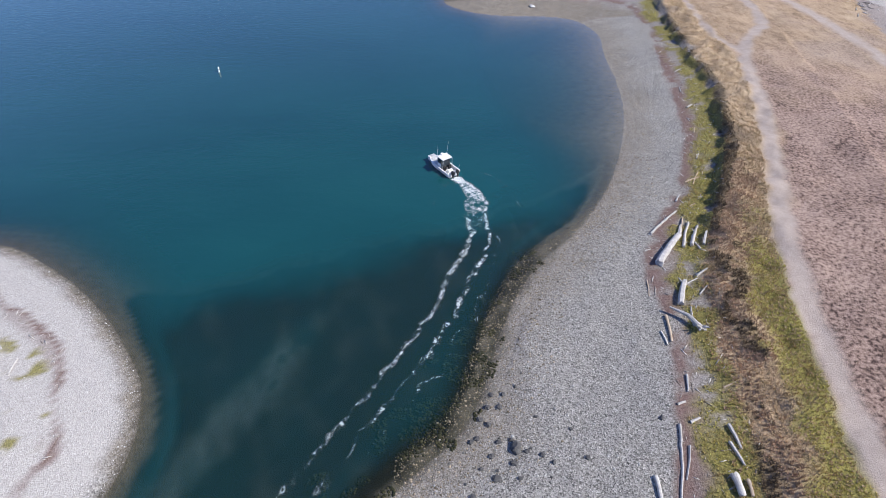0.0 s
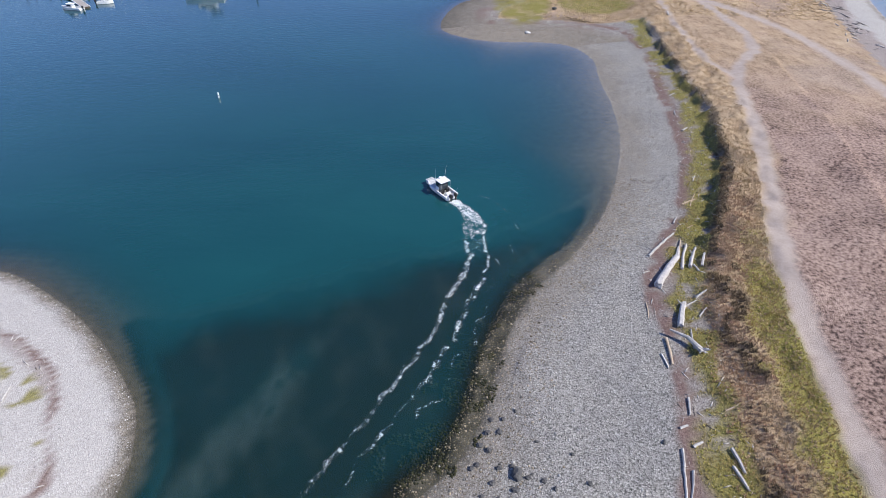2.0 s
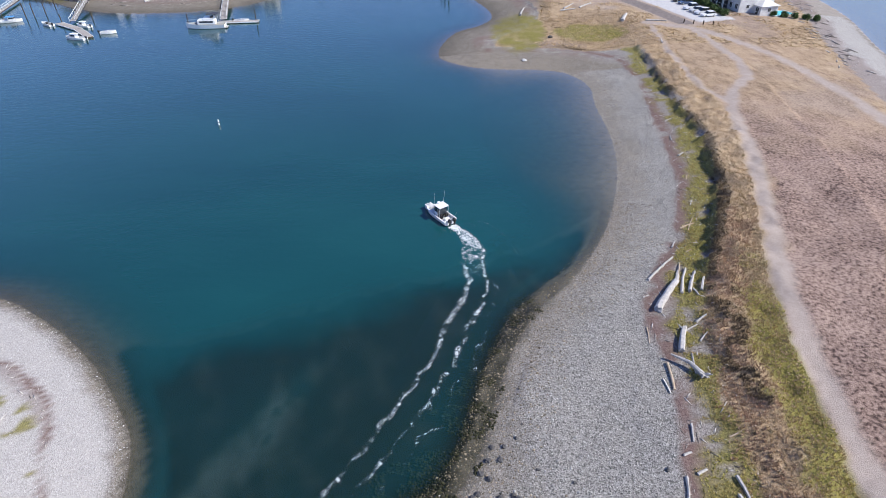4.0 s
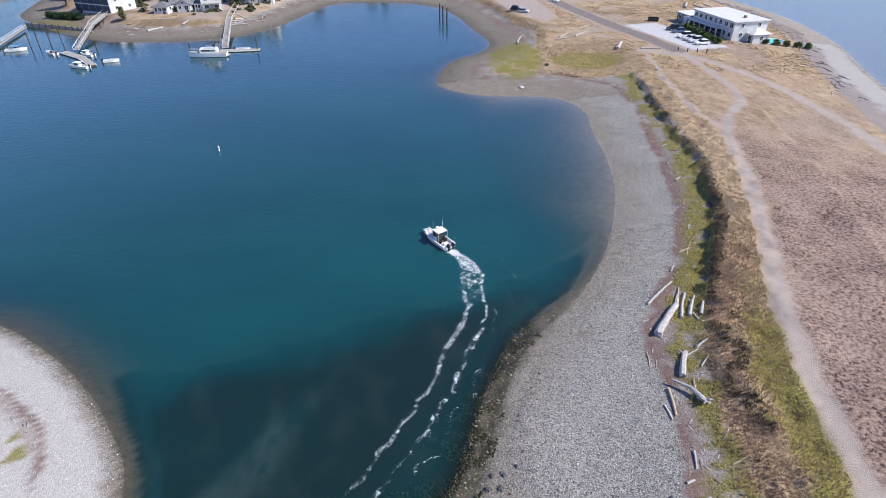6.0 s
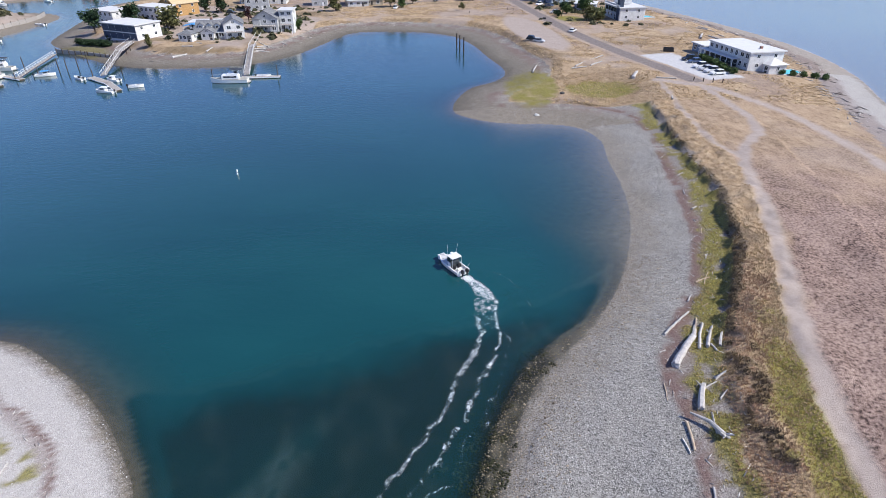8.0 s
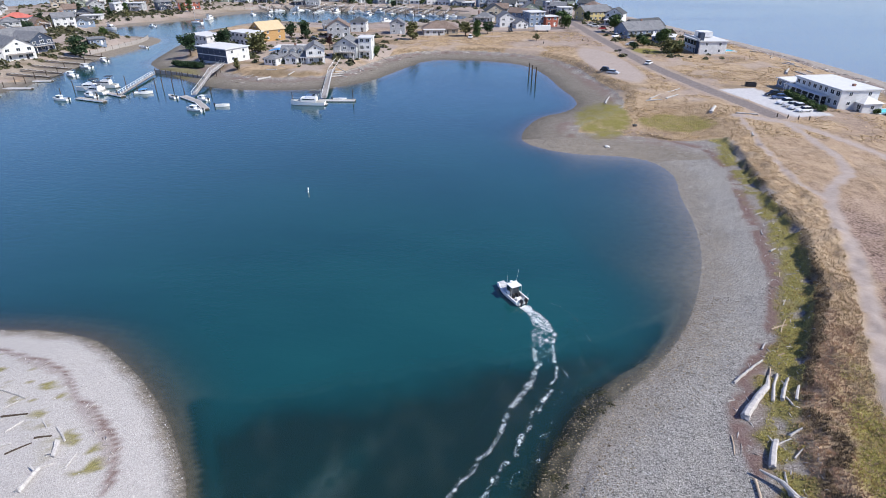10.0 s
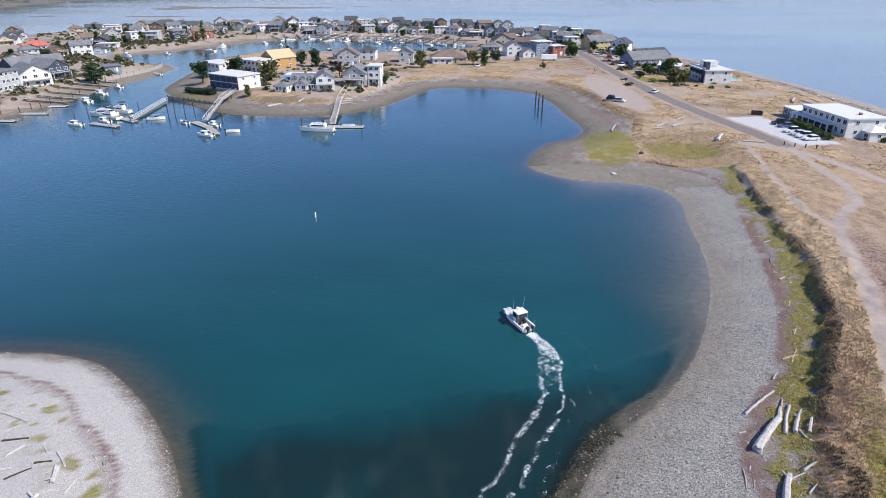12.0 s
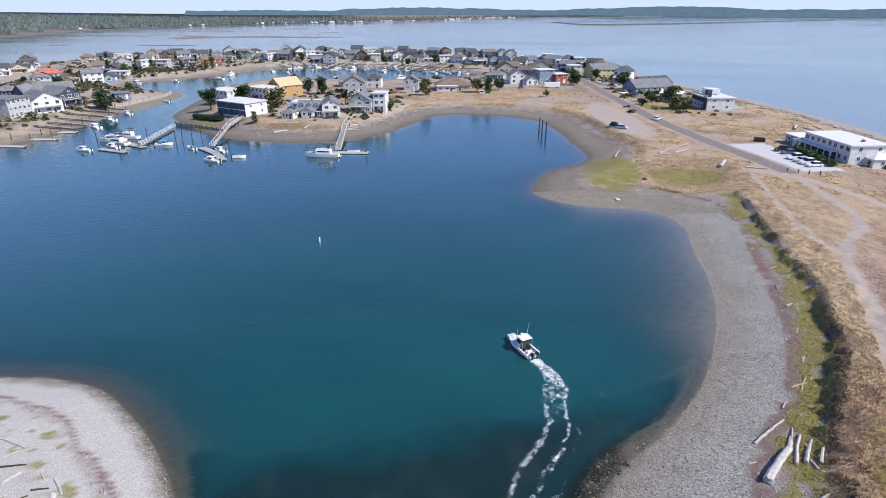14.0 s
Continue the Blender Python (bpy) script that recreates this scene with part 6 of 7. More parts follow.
for x, y in ((-208, 440), (-120, 452), (-78, 447)):
    sailboat(x, y, rnd.uniform(0, 6.28), rnd.uniform(8, 10))

# ---- bulkhead on the far spit ----
def bulkhead(line, top, label):
    c = smooth_line(line, steps=4)
    th = base("bulkhead", *c[0], 0, 0, label, "sea wall")
    for a, b in zip(c, c[1:]):
        v = b - a
        L = float(np.hypot(*v))
        p = part("panel", slab(0, L, -0.12, 0.12, -0.5, top), PLANK, th)
        p.location, p.rotation_euler = (a[0] - c[0][0], a[1] - c[0][1], 0), (0, 0, math.atan2(v[1], v[0]))
        q = part("post", tube(bmesh.new(), (0, -0.25, -0.5), (0, -0.25, top + 0.5), 0.16, 0.14, 7), PILE, th)
        q.location = (a[0] - c[0][0], a[1] - c[0][1], 0)


bulkhead([(-206, 255), (-205, 275), (-206, 295), (-211, 309)], 2.6, "timber bulkhead with dark posts along the spit")
bulkhead([(-230, 470), (-200, 500), (-155, 493), (-119, 494), (-84, 478), (-46, 470)], 2.4, "grey timber bulkhead along the inner basin")
bulkhead([(-152, 222), (-140, 218), (-128, 213), (-121, 209)], 1.4, "low dark timber fence with posts on the shore")

# ---- houses on the island ----
def fronted(A, B, d, *rest, **kw):
    """A house whose front wall runs from A to B."""
    ax, ay, bx, by = *A, *B
    w, turn = math.hypot(bx - ax, by - ay), math.atan2(by - ay, bx - ax)
    return house((ax + bx) / 2 - math.sin(turn) * d / 2, (ay + by) / 2 + math.cos(turn) * d / 2, math.degrees(turn), w, d, *rest, **kw)


def balcony_shades(th, w, d, storeys, mat, label):
    """Dark panels along the front, painted in for the shade of balcony bays."""
    for s in range(storeys):
        for i in range(5):
            x0 = -w / 2 + w * i / 5 + 0.12
            part("balcony_shade_panel", slab(x0, x0 + w / 5 - 0.24, -d / 2 - 0.12, -d / 2 - 0.012, 0.15 + 2.75 * s, 2.5 + 2.75 * s), mat, th, label)


condo = fronted((-139.7, 235.6), (-122.7, 228.2), 11.9, 2, "flat", "white", "white", "two-storey white flat-roofed apartment block with dark balconies", name="apartment_block", wins=5)
balcony_shades(condo, 18.5, 11.9, 2, PAINTS["navy"], "dark blue panel standing in for balcony shade")
house(-155, 272, -25, 15, 11, 2, "flat", "white", "white", "white two-storey block with flat white roof", name="apartment_block", wins=5)
house(-140.5, 284, -25, 15, 10, 2, "flat", "white", "white", "white two-storey block with flat white roof", name="apartment_block", wins=5)
timber = fronted((-143.2, 295.3), (-133.6, 288.2), 13, 2, "gable", "timber", "tan", "unfinished house of raw orange timber sheeting", wins=5, along="y")
for i in range(5):
    part("roof_joist", slab(-5 + i * 2.4, -4.85 + i * 2.4, -7, 6, 5.8, 6.2), PAINTS["timber"], timber)
fronted((-105.9, 226.6), (-100.6, 226.2), 5.5, 1, "hip", "white", "grey", "small white pavilion with grey hipped roof", wins=3)
cottage = fronted((-101.9, 232.9), (-89.6, 233.5), 11, 1, "gable", "white", "grey", "large white house with dormers and grey roof", chimney=True)


def dormer(th, x, y, z, w=1.9):
    """A small gabled window box standing in a roof that faces -y."""
    d = part("dormer", prism(bmesh.new(), [(-w / 2, -0.3), (w / 2, -0.3), (w / 2, 1.35), (0, 2.0), (-w / 2, 1.35)], 0, 3.0), PAINTS["white"], th)
    d.location = (x, y, z)
    part("dormer_roof", prism(bmesh.new(), [(-w / 2 - 0.25, 1.22), (0, 2.12), (w / 2 + 0.25, 1.22), (w / 2 + 0.25, 1.36), (0, 2.28), (-w / 2 - 0.25, 1.36)], -0.25, 3.0), ROOFS["grey"], d)
    window(d, 0, -0.01, 0.65, 1.2, 1.1)


def bay(th, x, y, w=2.6, tall=2.5, mat="white"):
    """A shallow glazed bay with its own lid."""
    b = part("bay_window", slab(x - w / 2, x + w / 2, y - 0.9, y - 0.01, -0.6, tall, bevel=0.03), PAINTS[mat], th)
    part("bay_roof", slab(x - w / 2 - 0.15, x + w / 2 + 0.15, y - 1.05, y - 0.012, tall + 0.003, tall + 0.16), ROOFS["grey"], b)
    for i in (-1, 0, 1):
        window(b, x + i * w / 3.2, y - 0.91, 1.35, 0.66, 1.7)


for dx in (-3.9, -0.6, 2.6):
    dormer(cottage, dx, -4.2, 3.45)
bay(cottage, -4.3, -5.5)
for i in range(5):
    part("porch_column", slab(1.2 + i * 1.1, 1.36 + i * 1.1, -7.1, -6.94, -0.8, 2.5), TRIM, cottage)
part("porch_roof", slab(0.9, 6.0, -7.3, -5.51, 2.5, 2.66), ROOFS["white"], cottage)
fronted((-98.5, 230.2), (-93.5, 230.3), 6, 1, "gable", "white", "grey", "white gabled porch wing of a large house", along="y")
fronted((-89.6, 231.6), (-82.6, 234.2), 12, 2, "gable", "white", "grey", "white gabled wing of a large house", along="y", deck=True)
shingle_house = fronted((-83, 246.8), (-72.8, 247.2), 10, 2, "gable", "grey", "grey", "pale grey shingled house with white porch", along="y", deck=True)
bay(shingle_house, -3.2, -5.0, 2.8, 5.2, "grey")
fronted((-72.6, 250.2), (-67, 250.6), 8, 3, "flat", "white", "white", "white three-storey tower wing with roof deck", deck=True)
fronted((-105.4, 306), (-94, 309), 11, 2, "gable", "grey", "brown", "grey house with brown gabled roof", along="y")
fronted((-112, 252), (-96, 254), 8, 1, "flat", "white", "white", "low white flat-roofed annexe")
cnp = base("blue_awning", -106, 243, height(-106, 243), radians(8), "bright blue awning beside a white house", "awning")
part("canvas", prism(bmesh.new(), [(-4, 3.4), (0, 4.1), (4, 3.4), (4, 3.5), (0, 4.2), (-4, 3.5)], -2.5, 2.5), CANVAS_BLUE, cnp)
for sx in (-3.8, 3.8):
    for sy in (-2.3, 2.3):
        part("post", tube(bmesh.new(), (sx, sy, 0), (sx, sy, 3.4), 0.06, 0.06, 6), TRIM, cnp)

# ---- houses on the mainland side of the channel ----
fronted((-216.7, 206.4), (-216.3, 217.5), 13, 3, "flat", "grey", "grey", "grey three-storey waterside house with many windows", wins=5)
fronted((-218.2, 219.5), (-212.1, 230.1), 16, 2, "gable", "white", "grey", "white gabled waterside house with wide balcony", along="y", deck=True)
fronted((-222.6, 239.9), (-220.3, 250.8), 14, 2, "gable", "navy", "grey", "dark blue gabled waterside house with grey roof", along="y", deck=True)
fronted((-214.5, 267), (-209.4, 271.9), 8, 1, "flat", "blue", "grey", "small blue-grey waterside house", wins=3)
fronted((-236, 236), (-230, 250), 14, 2, "gable", "navy", "grey", "dark blue house with grey gabled roof")
fronted((-224, 194), (-221, 204), 12, 2, "gable", "white", "grey", "white gabled waterside house", along="y", deck=True)

# ---- houses on the spit ----
lodge = fronted((88.2, 203.6), (92.8, 183.1), 12, 2, "flat", "white", "white", "long white two-storey lodge with flat white roof", name="lodge", wins=8, chimney=True)
part("porch_roof", slab(-12.5, 6, -8.7, -6.05, 2.75, 2.95), ROOFS["white"], lodge)
for i in range(7):
    part("porch_post", slab(-12.2 + i * 3, -12.0 + i * 3, -8.6, -8.4, -0.6, 2.75), TRIM, lodge)
    if i < 6:
        part("patio_door", slab(-11.6 + i * 2.9, -9.6 + i * 2.9, -6.09, -5.99, 0.05, 2.35), DARK_TRIM, lodge, "dark glazed patio door")
house(101, 184.8, -77, 6, 6, 1, "hip", "white", "white", "small white pool house with pale roof", wins=2)
house(90.5, 210.5, -77, 7, 7, 1, "flat", "blue", "white", "low blue-grey wing beside a white lodge", wins=2)


def pool(x, y, turn, L, W):
    th = base("swimming_pool", x, y, height(x, y), turn, "turquoise swimming pool with pale rim", "pool")
    bm = bmesh.new()
    for s in ((-L / 2 - 0.6, L / 2 + 0.6, -W / 2 - 0.6, -W / 2), (-L / 2 - 0.6, L / 2 + 0.6, W / 2, W / 2 + 0.6), (-L / 2 - 0.6, -L / 2, -W / 2, W / 2), (L / 2, L / 2 + 0.6, -W / 2, W / 2)):
        box(bm, *s, -0.4, 0.35)
    part("rim", bm, CONCRETE, th)
    part("water", slab(-L / 2, L / 2, -W / 2, W / 2, -0.4, 0.22), POOL_WATER, th)


POOL_WATER = grained("pool_water", (0.06, 0.50, 0.56), (0.12, 0.62, 0.66), 1.2, 0.08, 0.5, relief=0.15)
pool(107.5, 186.2, radians(20), 7.5, 4.5)
pool(91, 290.5, radians(20), 8, 5)
w2 = fronted((73.6, 295.9), (76.4, 277.9), 12, 2, "flat", "white", "white", "white modern two-storey beach house with roof terrace", wins=5)
part("roof_room", slab(-6, 0, -3, 3, 6.05, 8.4), PAINTS["white"], w2)
for i in range(4):
    part("picture_window", slab(-8.2 + i * 3.4, -5.4 + i * 3.4, -6.10, -5.99, 3.2, 5.0), GLASS, w2, "wide dark picture window")
part("terrace_rail", slab(-8.9, 8.9, -6.5, -6.42, 6.0, 6.8), TRIM, w2)
part("stair_tower", slab(5.5, 8, -6.3, -4.2, -1, 9), PAINTS["navy"], w2, "dark blue stair tower")
fronted((62, 312), (72, 309), 12, 1, "flat", "blue", "white", "low blue beach house with white roof")
fronted((53.3, 333.4), (74.8, 343.9), 13, 1, "gable", "blue", "grey", "long blue house with grey gabled roof", chimney=True)
fronted((60, 350), (78, 362), 12, 1, "gable", "blue", "dark", "blue-grey house with dark gabled roof")
fronted((36, 402), (53.3, 412), 12, 2, "gable", "yellow", "grey", "yellow two-storey house with grey roof", chimney=True)
fronted((-57.6, 325.2), (-38, 328.4), 14, 1, "hip", "tan", "brown", "broad low house with big brown hipped roof", wins=4)
fronted((-56, 322.6), (-45, 324.3), 2.5, 1, "flat", "white", "white", "white garage front of a low house", wins=3)
fronted((-75.6, 324.8), (-67.6, 326.1), 9, 2, "gable", "grey", "grey", "grey narrow house with gabled roof", along="y")
fronted((0.5, 366), (9.5, 371), 9, 3, "flat", "blue", "white", "tall blue-grey modern house with flat roof", wins=3)
fronted((10.5, 368), (17.5, 372), 8, 2, "flat", "red", "white", "rust-red modern house wing with flat roof", wins=2)
fronted((-17, 362), (-8, 365), 9, 2, "gable", "white", "grey", "white gabled house with grey roof", along="y")
fronted((-7, 358), (0, 361), 9, 1, "gable", "white", "grey", "small white gabled house", along="y")
trailer = base("box_trailer", 8, 347, height(8, 347), radians(8), "long white box trailer parked on dry grass", "trailer")
part("body", slab(-4.5, 4.5, -1.2, 1.2, 0.8, 3.4, bevel=0.05), GELCOAT, trailer)
for sx in (-3, 3):
    for sy in (-1.0, 1.0):
        part("wheel", tube(bmesh.new(), (sx, sy - 0.12, 0.42), (sx, sy + 0.12, 0.42), 0.42, 0.42, 10), RUBBER, trailer)

# ---- rows of houses round the inner basin ----
WALLS = ("white", "white", "white", "grey", "grey", "blue", "tan", "brown", "navy", "grey", "white", "sage")
COVERS = ("grey", "grey", "dark", "brown", "dark", "grey", "dark", "grey", "grey", "brown", "grey")
rnd = random.Random(4)


def row(line, gap, jitter, group, depth=11):
    c = smooth_line(line, steps=30)
    s = np.concatenate([[0], np.cumsum(np.hypot(*np.diff(c, axis=0).T))])
    t = gap / 2
    while t < s[-1]:
        x, y = float(np.interp(t, s, c[:, 0])) + rnd.uniform(-jitter, jitter), float(np.interp(t, s, c[:, 1])) + rnd.uniform(-jitter, jitter)
        x2, y2 = float(np.interp(t + 2, s, c[:, 0])), float(np.interp(t + 2, s, c[:, 1]))
        face = math.degrees(math.atan2(y2 - y, x2 - x)) if jitter < 1.5 else rnd.uniform(-25, 25) + math.degrees(math.atan2(-x, y))
        wall, cover = rnd.choice(WALLS), rnd.choice(COVERS)
        st = rnd.choice((1, 1, 2, 2, 2))
        along = rnd.choice("xy")
        roof = rnd.choice(("gable", "gable", "gable", "hip", "flat"))
        if height(x, y) > 1.6:
            house(x, y, face, rnd.uniform(8.5, 13), rnd.uniform(7.5, depth - 1), st, roof, wall, cover if roof != "flat" else "white", f"{wall} waterside house with {cover if roof != 'flat' else 'white'} {'flat' if roof == 'flat' else 'pitched'} roof",
                  along, deck=rnd.random() < 0.4, chimney=rnd.random() < 0.35, group=group, seed=int(t), sides=rnd.random() < 0.35, wing=roof != "flat" and rnd.random() < 0.55)
        t += gap * rnd.uniform(0.85, 1.25)


row([(-400, 470), (-345, 520), (-285, 545), (-225, 545), (-165, 525), (-105, 515), (-45, 500), (0, 480)], 11, 2.5, "houses round the basin")
row([(-395, 500), (-335, 555), (-270, 590), (-190, 605), (-110, 597), (-45, 580), (10, 552)], 11.5, 2.5, "houses on the outer shore")
row([(-345, 405), (-315, 425), (-285, 440), (-262, 470)], 15, 2, "houses beyond the channel")
row([(-300, 305), (-285, 335), (-290, 370), (-320, 390)], 15, 2, "houses beyond the channel")
row([(-255, 215), (-262, 245), (-266, 275), (-250, 300)], 16, 2, "houses beyond the channel")
row([(-300, 235), (-330, 280), (-360, 330), (-385, 390), (-430, 440)], 17, 2, "houses beyond the channel")
row([(-30, 385), (-22, 410), (-20, 440), (-12, 470)], 14.5, 2, "houses by the road")
row([(-8, 392), (2, 420), (0, 450)], 14.5, 2, "houses by the road")
row([(52, 378), (58, 430), (48, 470), (40, 505), (25, 535)], 15, 2, "houses by the sea beach")
row([(25, 430), (20, 465), (8, 500)], 15, 2, "houses by the road")
row([(-390, 450), (-330, 495), (-275, 515), (-222, 512), (-160, 498)], 14, 2.5, "houses round the basin")
row([(-90, 335), (-112, 338), (-118, 350)], 15, 1.6, "houses by the road")

fronted((-335, 345), (-322, 352), 11, 1, "hip", "white", "red", "white house with bright red hipped roof")
fronted((-268, 438), (-255, 447), 10, 2, "gable", "red", "brown", "rust-red house with brown roof")

# ---- trees and shrubs ----
TREES = [(-150.5, 248, 11, 4.6, "dark", "round"), (-140, 261, 10, 5.2, "dark", "round"), (-121.5, 255, 8.5, 6, "olive", "round"), (-125.5, 306, 8, 3.8, "dark", "round"), (-116, 302, 9, 4.6, "dark", "round"), (-92.9, 272, 8, 2.2, "plum", "round"),
         (-114, 219, 4.5, 1.7, "olive", "tall"), (-66.5, 257, 4.5, 2.4, "green", "round"), (-204.5, 246, 10.5, 5, "dark", "round"), (-266.4, 290, 8.5, 4, "dark", "round"), (-322, 400, 13, 2.6, "dark", "tall"), (-253, 428, 15, 3, "green", "tall")]
TREES_B = [(-59.5, 307, 8.5, 4, "olive", "tall"), (-33.4, 322, 8.5, 4.6, "olive", "round"), (-27, 321, 8, 3.4, "green", "tall"), (-22, 332, 7, 3.6, "dark", "round"), (21.4, 364, 8.5, 5, "green", "round"), (48.7, 349, 10, 5.2, "green", "round"),
           (4.6, 310, 4, 2, "olive", "round"), (65.5, 306, 8, 5, "green", "round"), (64.5, 280, 6, 5.5, "olive", "round"), (68.5, 286, 5, 4, "green", "round"), (56, 300, 4, 3.4, "green", "round"), (50, 291, 2.6, 2.4, "dark", "round"), (58, 318, 3.6, 3.2, "dark", "round"), (-278, 262, 8, 4, "green", "round"), (-209, 500, 9, 3.2, "dark", "round"),
           (-88, 500, 8, 4, "green", "round"), (-110, 490, 7, 3, "dark", "round"), (-15, 480, 8, 3.4, "dark", "round")]
for i, (x, y, h, r, tint, shape) in enumerate(TREES + TREES_B):
    kindof = {"dark": "dark green", "green": "leafy green", "olive": "olive green", "plum": "dark plum-red"}[tint]
    tree(x, y, h, r, tint, shape, i + 1, f"{kindof} {'slender' if shape == 'tall' else 'bushy'} tree beside houses", "tree" if h > 4.2 else "shrub")
rnd = random.Random(6)
for i in range(90):
    x, y = rnd.choice(((rnd.uniform(-330, -220), rnd.uniform(240, 430)), (rnd.uniform(-280, -20), rnd.uniform(505, 600)), (rnd.uniform(-20, 55), rnd.uniform(380, 520)), (rnd.uniform(-400, -260), rnd.uniform(440, 560))))
    if height(x, y) > 2:
        tree(x, y, rnd.uniform(3.5, 8), rnd.uniform(2, 3.6), rnd.choice(("dark", "green", "olive", "dark")), rnd.choice(("round", "round", "tall")), 100 + i, "small garden tree between houses")
for i in range(14):  # hedge by the lodge and shrubs on the island point
    if i < 8:
        tree(84.6 + 0.25 * i, 199 - 2.9 * i, 1.9, 1.7, "green", "round", 300 + i, "low green hedge bush beside a car park", "shrub")
    else:
        tree(-150 + 3.0 * (i - 8), 234 - 1.2 * (i - 8), 2.4, 2.2, "dark", "round", 300 + i, "dark low shrub in front of an apartment block", "shrub")
for i in range(6):
    tree(100 + 3.4 * i, 181 - 0.4 * i + 2, 1.6, 1.6, "green", "round", 330 + i, "low green shrub beside a pool", "shrub")

# ---- cars, road things ----
car(33.0, 227.6, -28, "silver", label="silver car parked on pale gravel")
car(30.8, 230.6, -28, "black", True, "dark car parked on pale gravel")
for x, y, c, tall in ((79.6, 197.5, "black", True), (80.2, 193.8, "blue", False), (79.4, 186.6, "white", True), (80.0, 183.5, "silver", False), (80.6, 180.6, "white", True), (81.4, 177.8, "white", False)):
    car(x, y, 195, c, tall)
rnd = random.Random(21)
for x, y, c in ((50, 250, "white"), (46.5, 330, "white"), (49, 322, "black"), (52, 326, "blue"), (43, 362, "red"), (40, 372, "white"), (38, 380, "silver"), (-10, 345, "black"), (-30, 316, "white"), (-64, 322, "black"), (-100, 297, "white"), (-110, 298, "black"), (50, 300, "silver")):
    car(x, y, rnd.uniform(0, 360), c, rnd.random() < 0.5)
dump = base("waste_container", 77.5, 212, height(77.5, 212), radians(-10), "dark open waste container at a car park edge", "container")
for s in ((-1.7, 1.7, -1, -0.9), (-1.7, 1.7, 0.9, 1), (-1.7, -1.6, -0.9, 0.9), (1.6, 1.7, -0.9, 0.9)):
    part("side", slab(*s, 0.1, 1.3), DARK_TRIM, dump)
part("floor", slab(-1.6, 1.6, -0.9, 0.9, 0.1, 0.2), DARK_TRIM, dump)
wallob = base("retaining_wall", 62.6, 184.5, 0, math.atan2(-11, 3.6), "dark timber retaining wall below a road", "wall")
for i in range(8):
    part("timber_beam", slab(0, 11.5 - 0.4 * i, -0.2 - 0.12 * (8 - i), 0.2 - 0.12 * (8 - i), 1.6 + 0.2 * i, 1.79 + 0.2 * i), PILE, wallob)
sign = base("road_sign", 40.5, 268, height(40.5, 268), 0, "dark road sign on a post by gravel", "sign")
part("post", tube(bmesh.new(), (0, 0, -0.2), (0, 0, 2.6), 0.06, 0.06, 6), PILE, sign)
part("board", slab(-0.7, 0.7, -0.05, 0.0, 2.1, 2.9), DARK_TRIM, sign)
for x, y in ((28, 312), (30.5, 309), (8, 300), (71.5, 170.5), (74, 169.6), (76.5, 168.8), (79, 168)):
    p = part("marker_post", slab(-0.12, 0.12, -0.12, 0.12, -0.3, 1.1, bevel=0.03), PILE)
    p.location = (x, y, height(x, y))
    tagged(p, "short dark timber marker post", "post", "marker posts")

# ---- far shores ----
HILL_V = [(0.5, 0, 0.1), (0.15, 0.48, 0.15), (-0.4, 0.3, 0.1), (-0.42, -0.28, 0.12), (0.15, -0.5, 0.1), (0.28, 0.2, 0.62), (-0.15, 0.3, 0.7), (-0.25, -0.12, 0.66), (0.15, -0.25, 0.6), (0.02, 0.02, 1.0)]
HILL_F = [(0, 1, 5), (1, 6, 5), (1, 2, 6), (2, 7, 6), (2, 3, 7), (3, 8, 7), (3, 4, 8), (4, 0, 8), (0, 5, 8), (5, 6, 9), (6, 7, 9), (7, 8, 9), (8, 5, 9)]
# leaf colour greyed and blued to paint in the hazy distance
HAZY_FOREST = leaf_material("hazy_far_forest", (0.05, 0.07, 0.07), (0.11, 0.135, 0.12))
r = np.random.RandomState(9)
n = 30000
bear = r.uniform(-0.05, 0.95, n)
reach = far_reach(bear) + r.gamma(1.4, 190, n) + 8
keep = (reach < 4300) & (r.uniform(0, 1, n) < np.interp(bear, (0, 0.15, 0.35, 0.5), (0.08, 0.07, 0.15, 0.8)))
P = np.stack([-np.sin(bear) * reach, np.cos(bear) * reach], 1)[keep]
z = survey(P)[0]
k = len(P)
size = r.gamma(6, 1.05, k).clip(3, 10)
scatter("far_woods", HILL_V, HILL_F, np.column_stack([P, z]), np.column_stack([size * 1.2, size * 1.2, size * r.uniform(0.85, 1.5, k)]), r.uniform(0, 6.28, k), HAZY_FOREST, "wooded bluff across the tidal flats", "trees", sink=0.1)

n = 2300
P = np.concatenate([np.stack([r.uniform(-420, 60, n), r.uniform(370, 640, n)], 1), np.stack([r.uniform(-330, -200, n), r.uniform(190, 420, n)], 1), np.stack([r.uniform(-165, -62, 300), r.uniform(225, 320, 300)], 1), np.stack([r.uniform(40, 85, 160), r.uniform(265, 420, 160)], 1)])
z, d, a, b, c3 = survey(P)
keep = (d > 14) & (z > 2) & (b[:, 2] < 0.1) & (r.uniform(0, 1, len(P)) < 0.95)
k = int(keep.sum())
size = r.gamma(3, 0.65, k).clip(0.8, 4.5)
rs = random.Random(3)
BUSH_V, BUSH_F = [], []
for i in range(26):
    c0 = Vector((rs.gauss(0, 1), rs.gauss(0, 1), rs.gauss(0, 1))).normalized() * rs.uniform(0.25, 0.5)
    c0.z = abs(c0.z) * 1.3
    e1, e2 = (Vector((rs.gauss(0, 1), rs.gauss(0, 1), rs.gauss(0, 1))).normalized() * 0.24 for _ in "ab")
    BUSH_F.append(tuple(range(len(BUSH_V), len(BUSH_V) + 4)))
    BUSH_V += [tuple(c0 - e1), tuple(c0 + e2), tuple(c0 + e1), tuple(c0 - e2)]
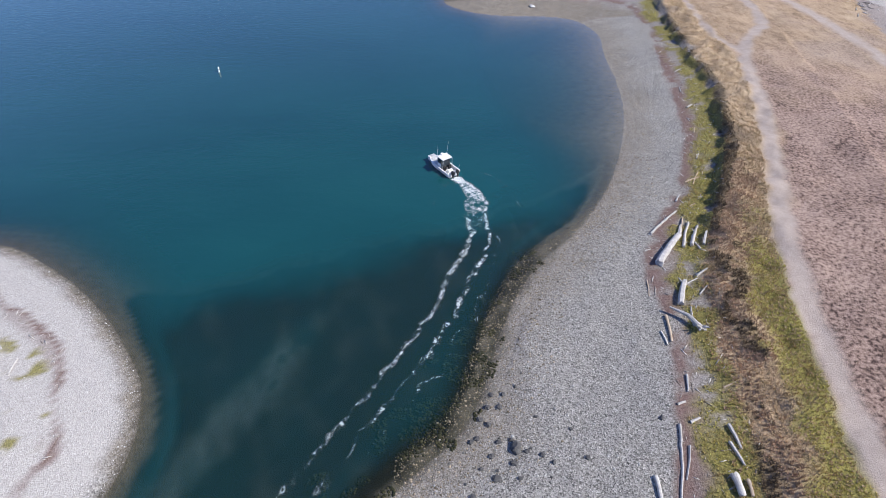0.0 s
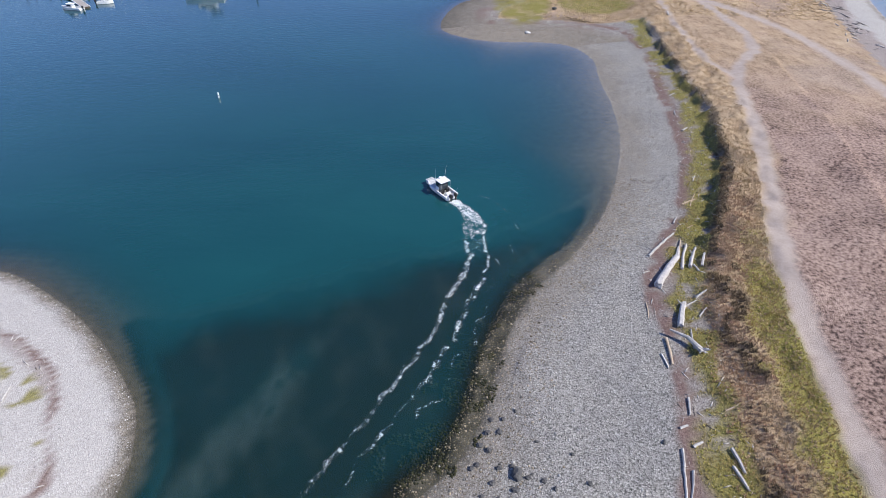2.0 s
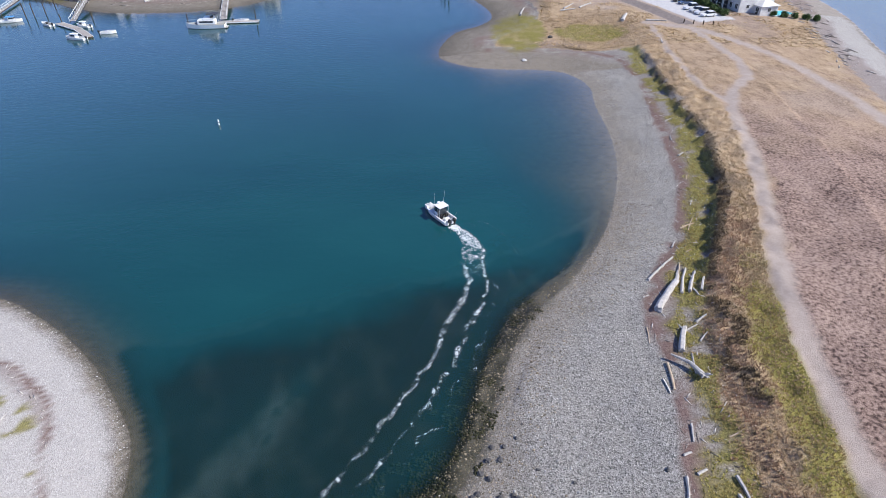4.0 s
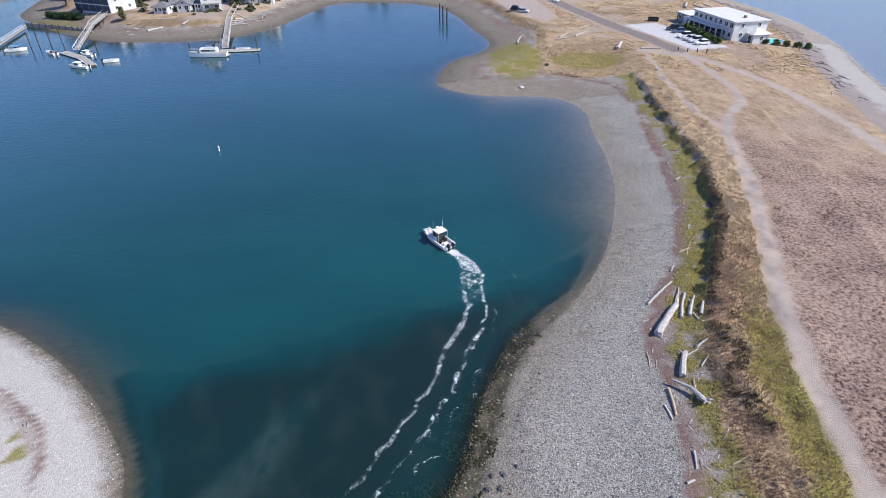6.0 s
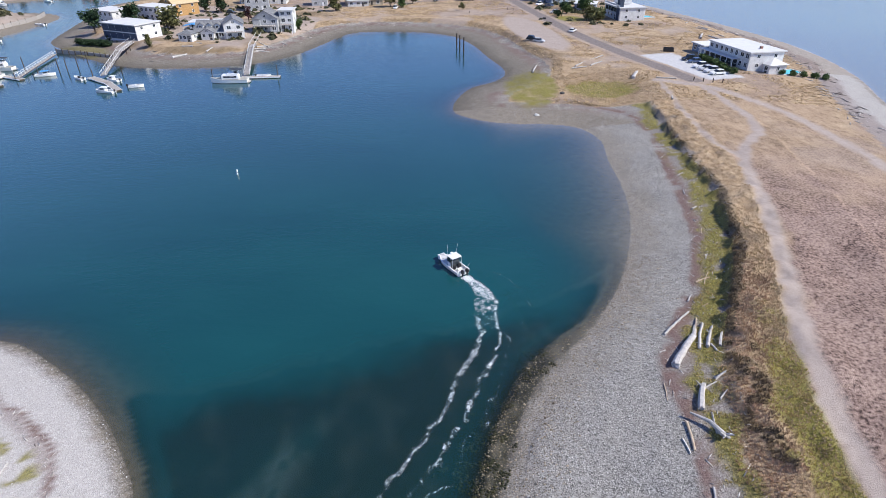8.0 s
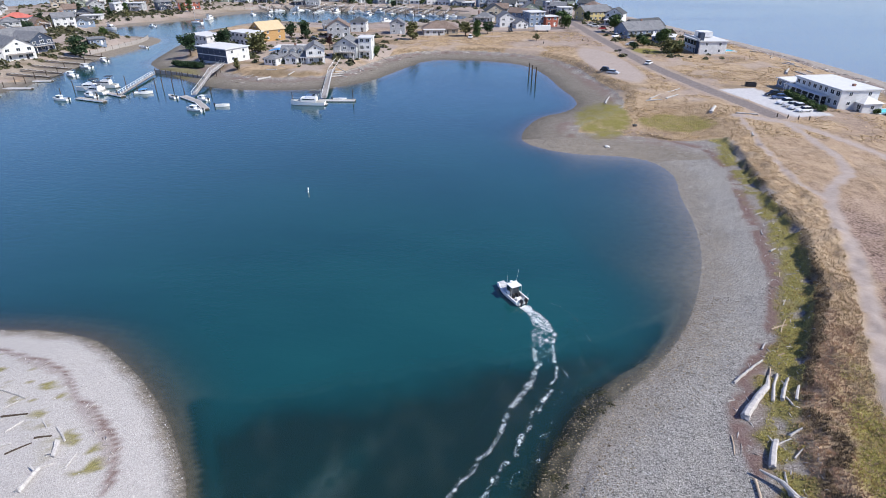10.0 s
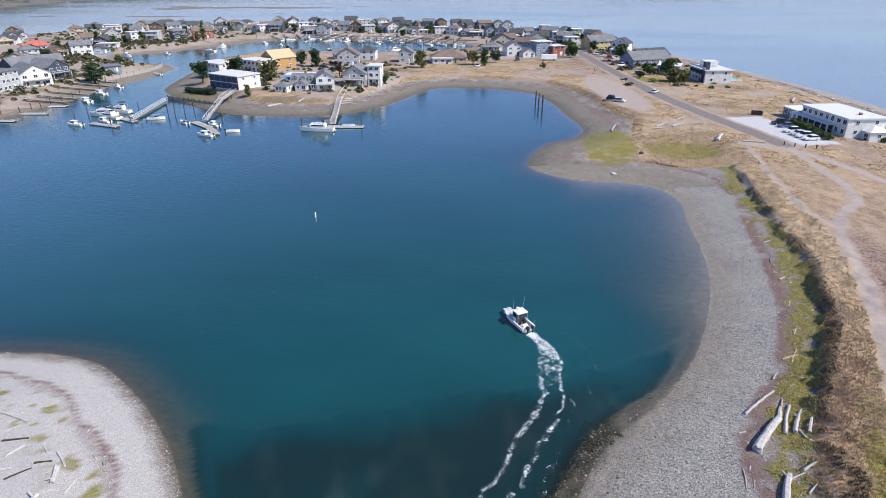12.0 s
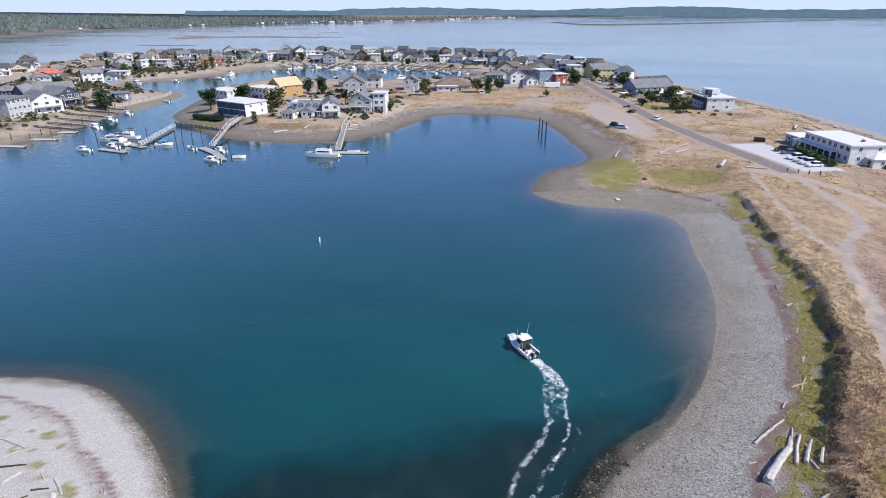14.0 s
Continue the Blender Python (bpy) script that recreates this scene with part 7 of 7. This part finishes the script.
scatter("garden_shrubs", BUSH_V, BUSH_F, np.column_stack([P[keep], z[keep]]), np.column_stack([size * 1.2, size * 1.2, size * r.uniform(0.7, 1.1, k)]), r.uniform(0, 6.28, k), leaf_material("garden_green", (0.025, 0.035, 0.018), (0.12, 0.11, 0.055)), "dark garden shrubs between waterside houses", "shrubs", sink=0.1)
n = 70
bear = r.uniform(0.03, 0.74, n)
reach = far_reach(bear) + r.uniform(8, 60, n)
P = np.stack([-np.sin(bear) * reach, np.cos(bear) * reach], 1)
CUBE_V = [(-1, -1, 0), (1, -1, 0), (1, 1, 0), (-1, 1, 0), (-1, -1, 1), (1, -1, 1), (1, 1, 1), (-1, 1, 1), (-1, 0, 1.5), (1, 0, 1.5)]
CUBE_F = [(0, 1, 5, 4), (2, 3, 7, 6), (4, 5, 9, 8), (6, 7, 8, 9), (1, 2, 6, 5), (3, 0, 4, 7)]
scatter("far_buildings", CUBE_V, CUBE_F, np.column_stack([P, survey(P)[0]]), np.column_stack([r.uniform(3, 8, n) * np.interp(bear, (0.2, 0.5), (1.5, 0.7)), r.uniform(3, 4.5, n), r.uniform(2, 3.4, n)]), r.uniform(-0.3, 0.3, n), PAINTS["white"], "tiny pale houses along the far shore", "houses", sink=0.1)


def far_ridge(name, x0, x1, dist, low, high, mat, label, seed):
    """A long low wooded ridge closing the horizon."""
    n = 260
    X = np.linspace(x0, x1, n)
    P = np.stack([X, X * 0], 1)
    H = low + (high - low) * (0.5 + 0.35 * value_noise(P, 900, seed) + 0.12 * value_noise(P, 160, seed + 1) + 0.06 * value_noise(P, 45, seed + 2))
    Y = dist - 0.00006 * X * X
    co = np.concatenate([np.stack([X, Y - 60, X * 0 - 3], 1), np.stack([X, Y, H], 1), np.stack([X, Y + 180, X * 0 - 3], 1)])
    i = np.arange(n - 1)
    q = np.concatenate([np.stack([i, i + 1, i + n + 1, i + n], 1), np.stack([i + n, i + n + 1, i + 2 * n + 1, i + 2 * n], 1)])
    me = bpy.data.meshes.new(name)
    me.from_pydata(co.tolist(), [], q.tolist())
    me.materials.append(mat)
    return tagged(new(name, me), label, "hills", kind="structure")


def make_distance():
    m, n, l, b = material("hazy_blue_distance", 1.0, 0.0)
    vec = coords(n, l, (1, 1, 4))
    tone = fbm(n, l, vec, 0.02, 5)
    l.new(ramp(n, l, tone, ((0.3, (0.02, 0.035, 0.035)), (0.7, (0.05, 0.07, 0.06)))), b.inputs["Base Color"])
    # faint blue glow stands in for the hazy air before the hills
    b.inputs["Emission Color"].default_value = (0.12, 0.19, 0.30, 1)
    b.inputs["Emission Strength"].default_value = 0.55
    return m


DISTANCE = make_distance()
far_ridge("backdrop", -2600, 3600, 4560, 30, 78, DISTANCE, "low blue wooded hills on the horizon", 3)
c = smooth_line([(43, 2335), (157, 1990), (447, 2150), (852, 2560), (1305, 2990), (1620, 3480)], steps=12)
t = np.gradient(c, axis=0)
t /= np.hypot(t[:, 0], t[:, 1])[:, None]
nn = np.stack([t[:, 1], -t[:, 0]], 1)
m = len(c)
co = np.concatenate([np.column_stack([c - nn * 22, np.full(m, -1.0)]), np.column_stack([c, np.full(m, 2.6)]), np.column_stack([c + nn * 22, np.full(m, -1.0)])])
i = np.arange(m - 1)
q = np.concatenate([np.stack([i, i + 1, i + m + 1, i + m], 1), np.stack([i + m, i + m + 1, i + 2 * m + 1, i + 2 * m], 1)])
me = bpy.data.meshes.new("breakwater")
me.from_pydata(co.tolist(), [], q.tolist())
me.materials.append(ROCK)
tagged(new("breakwater", me), "thin dark breakwater across the bay", "breakwater", kind="structure")
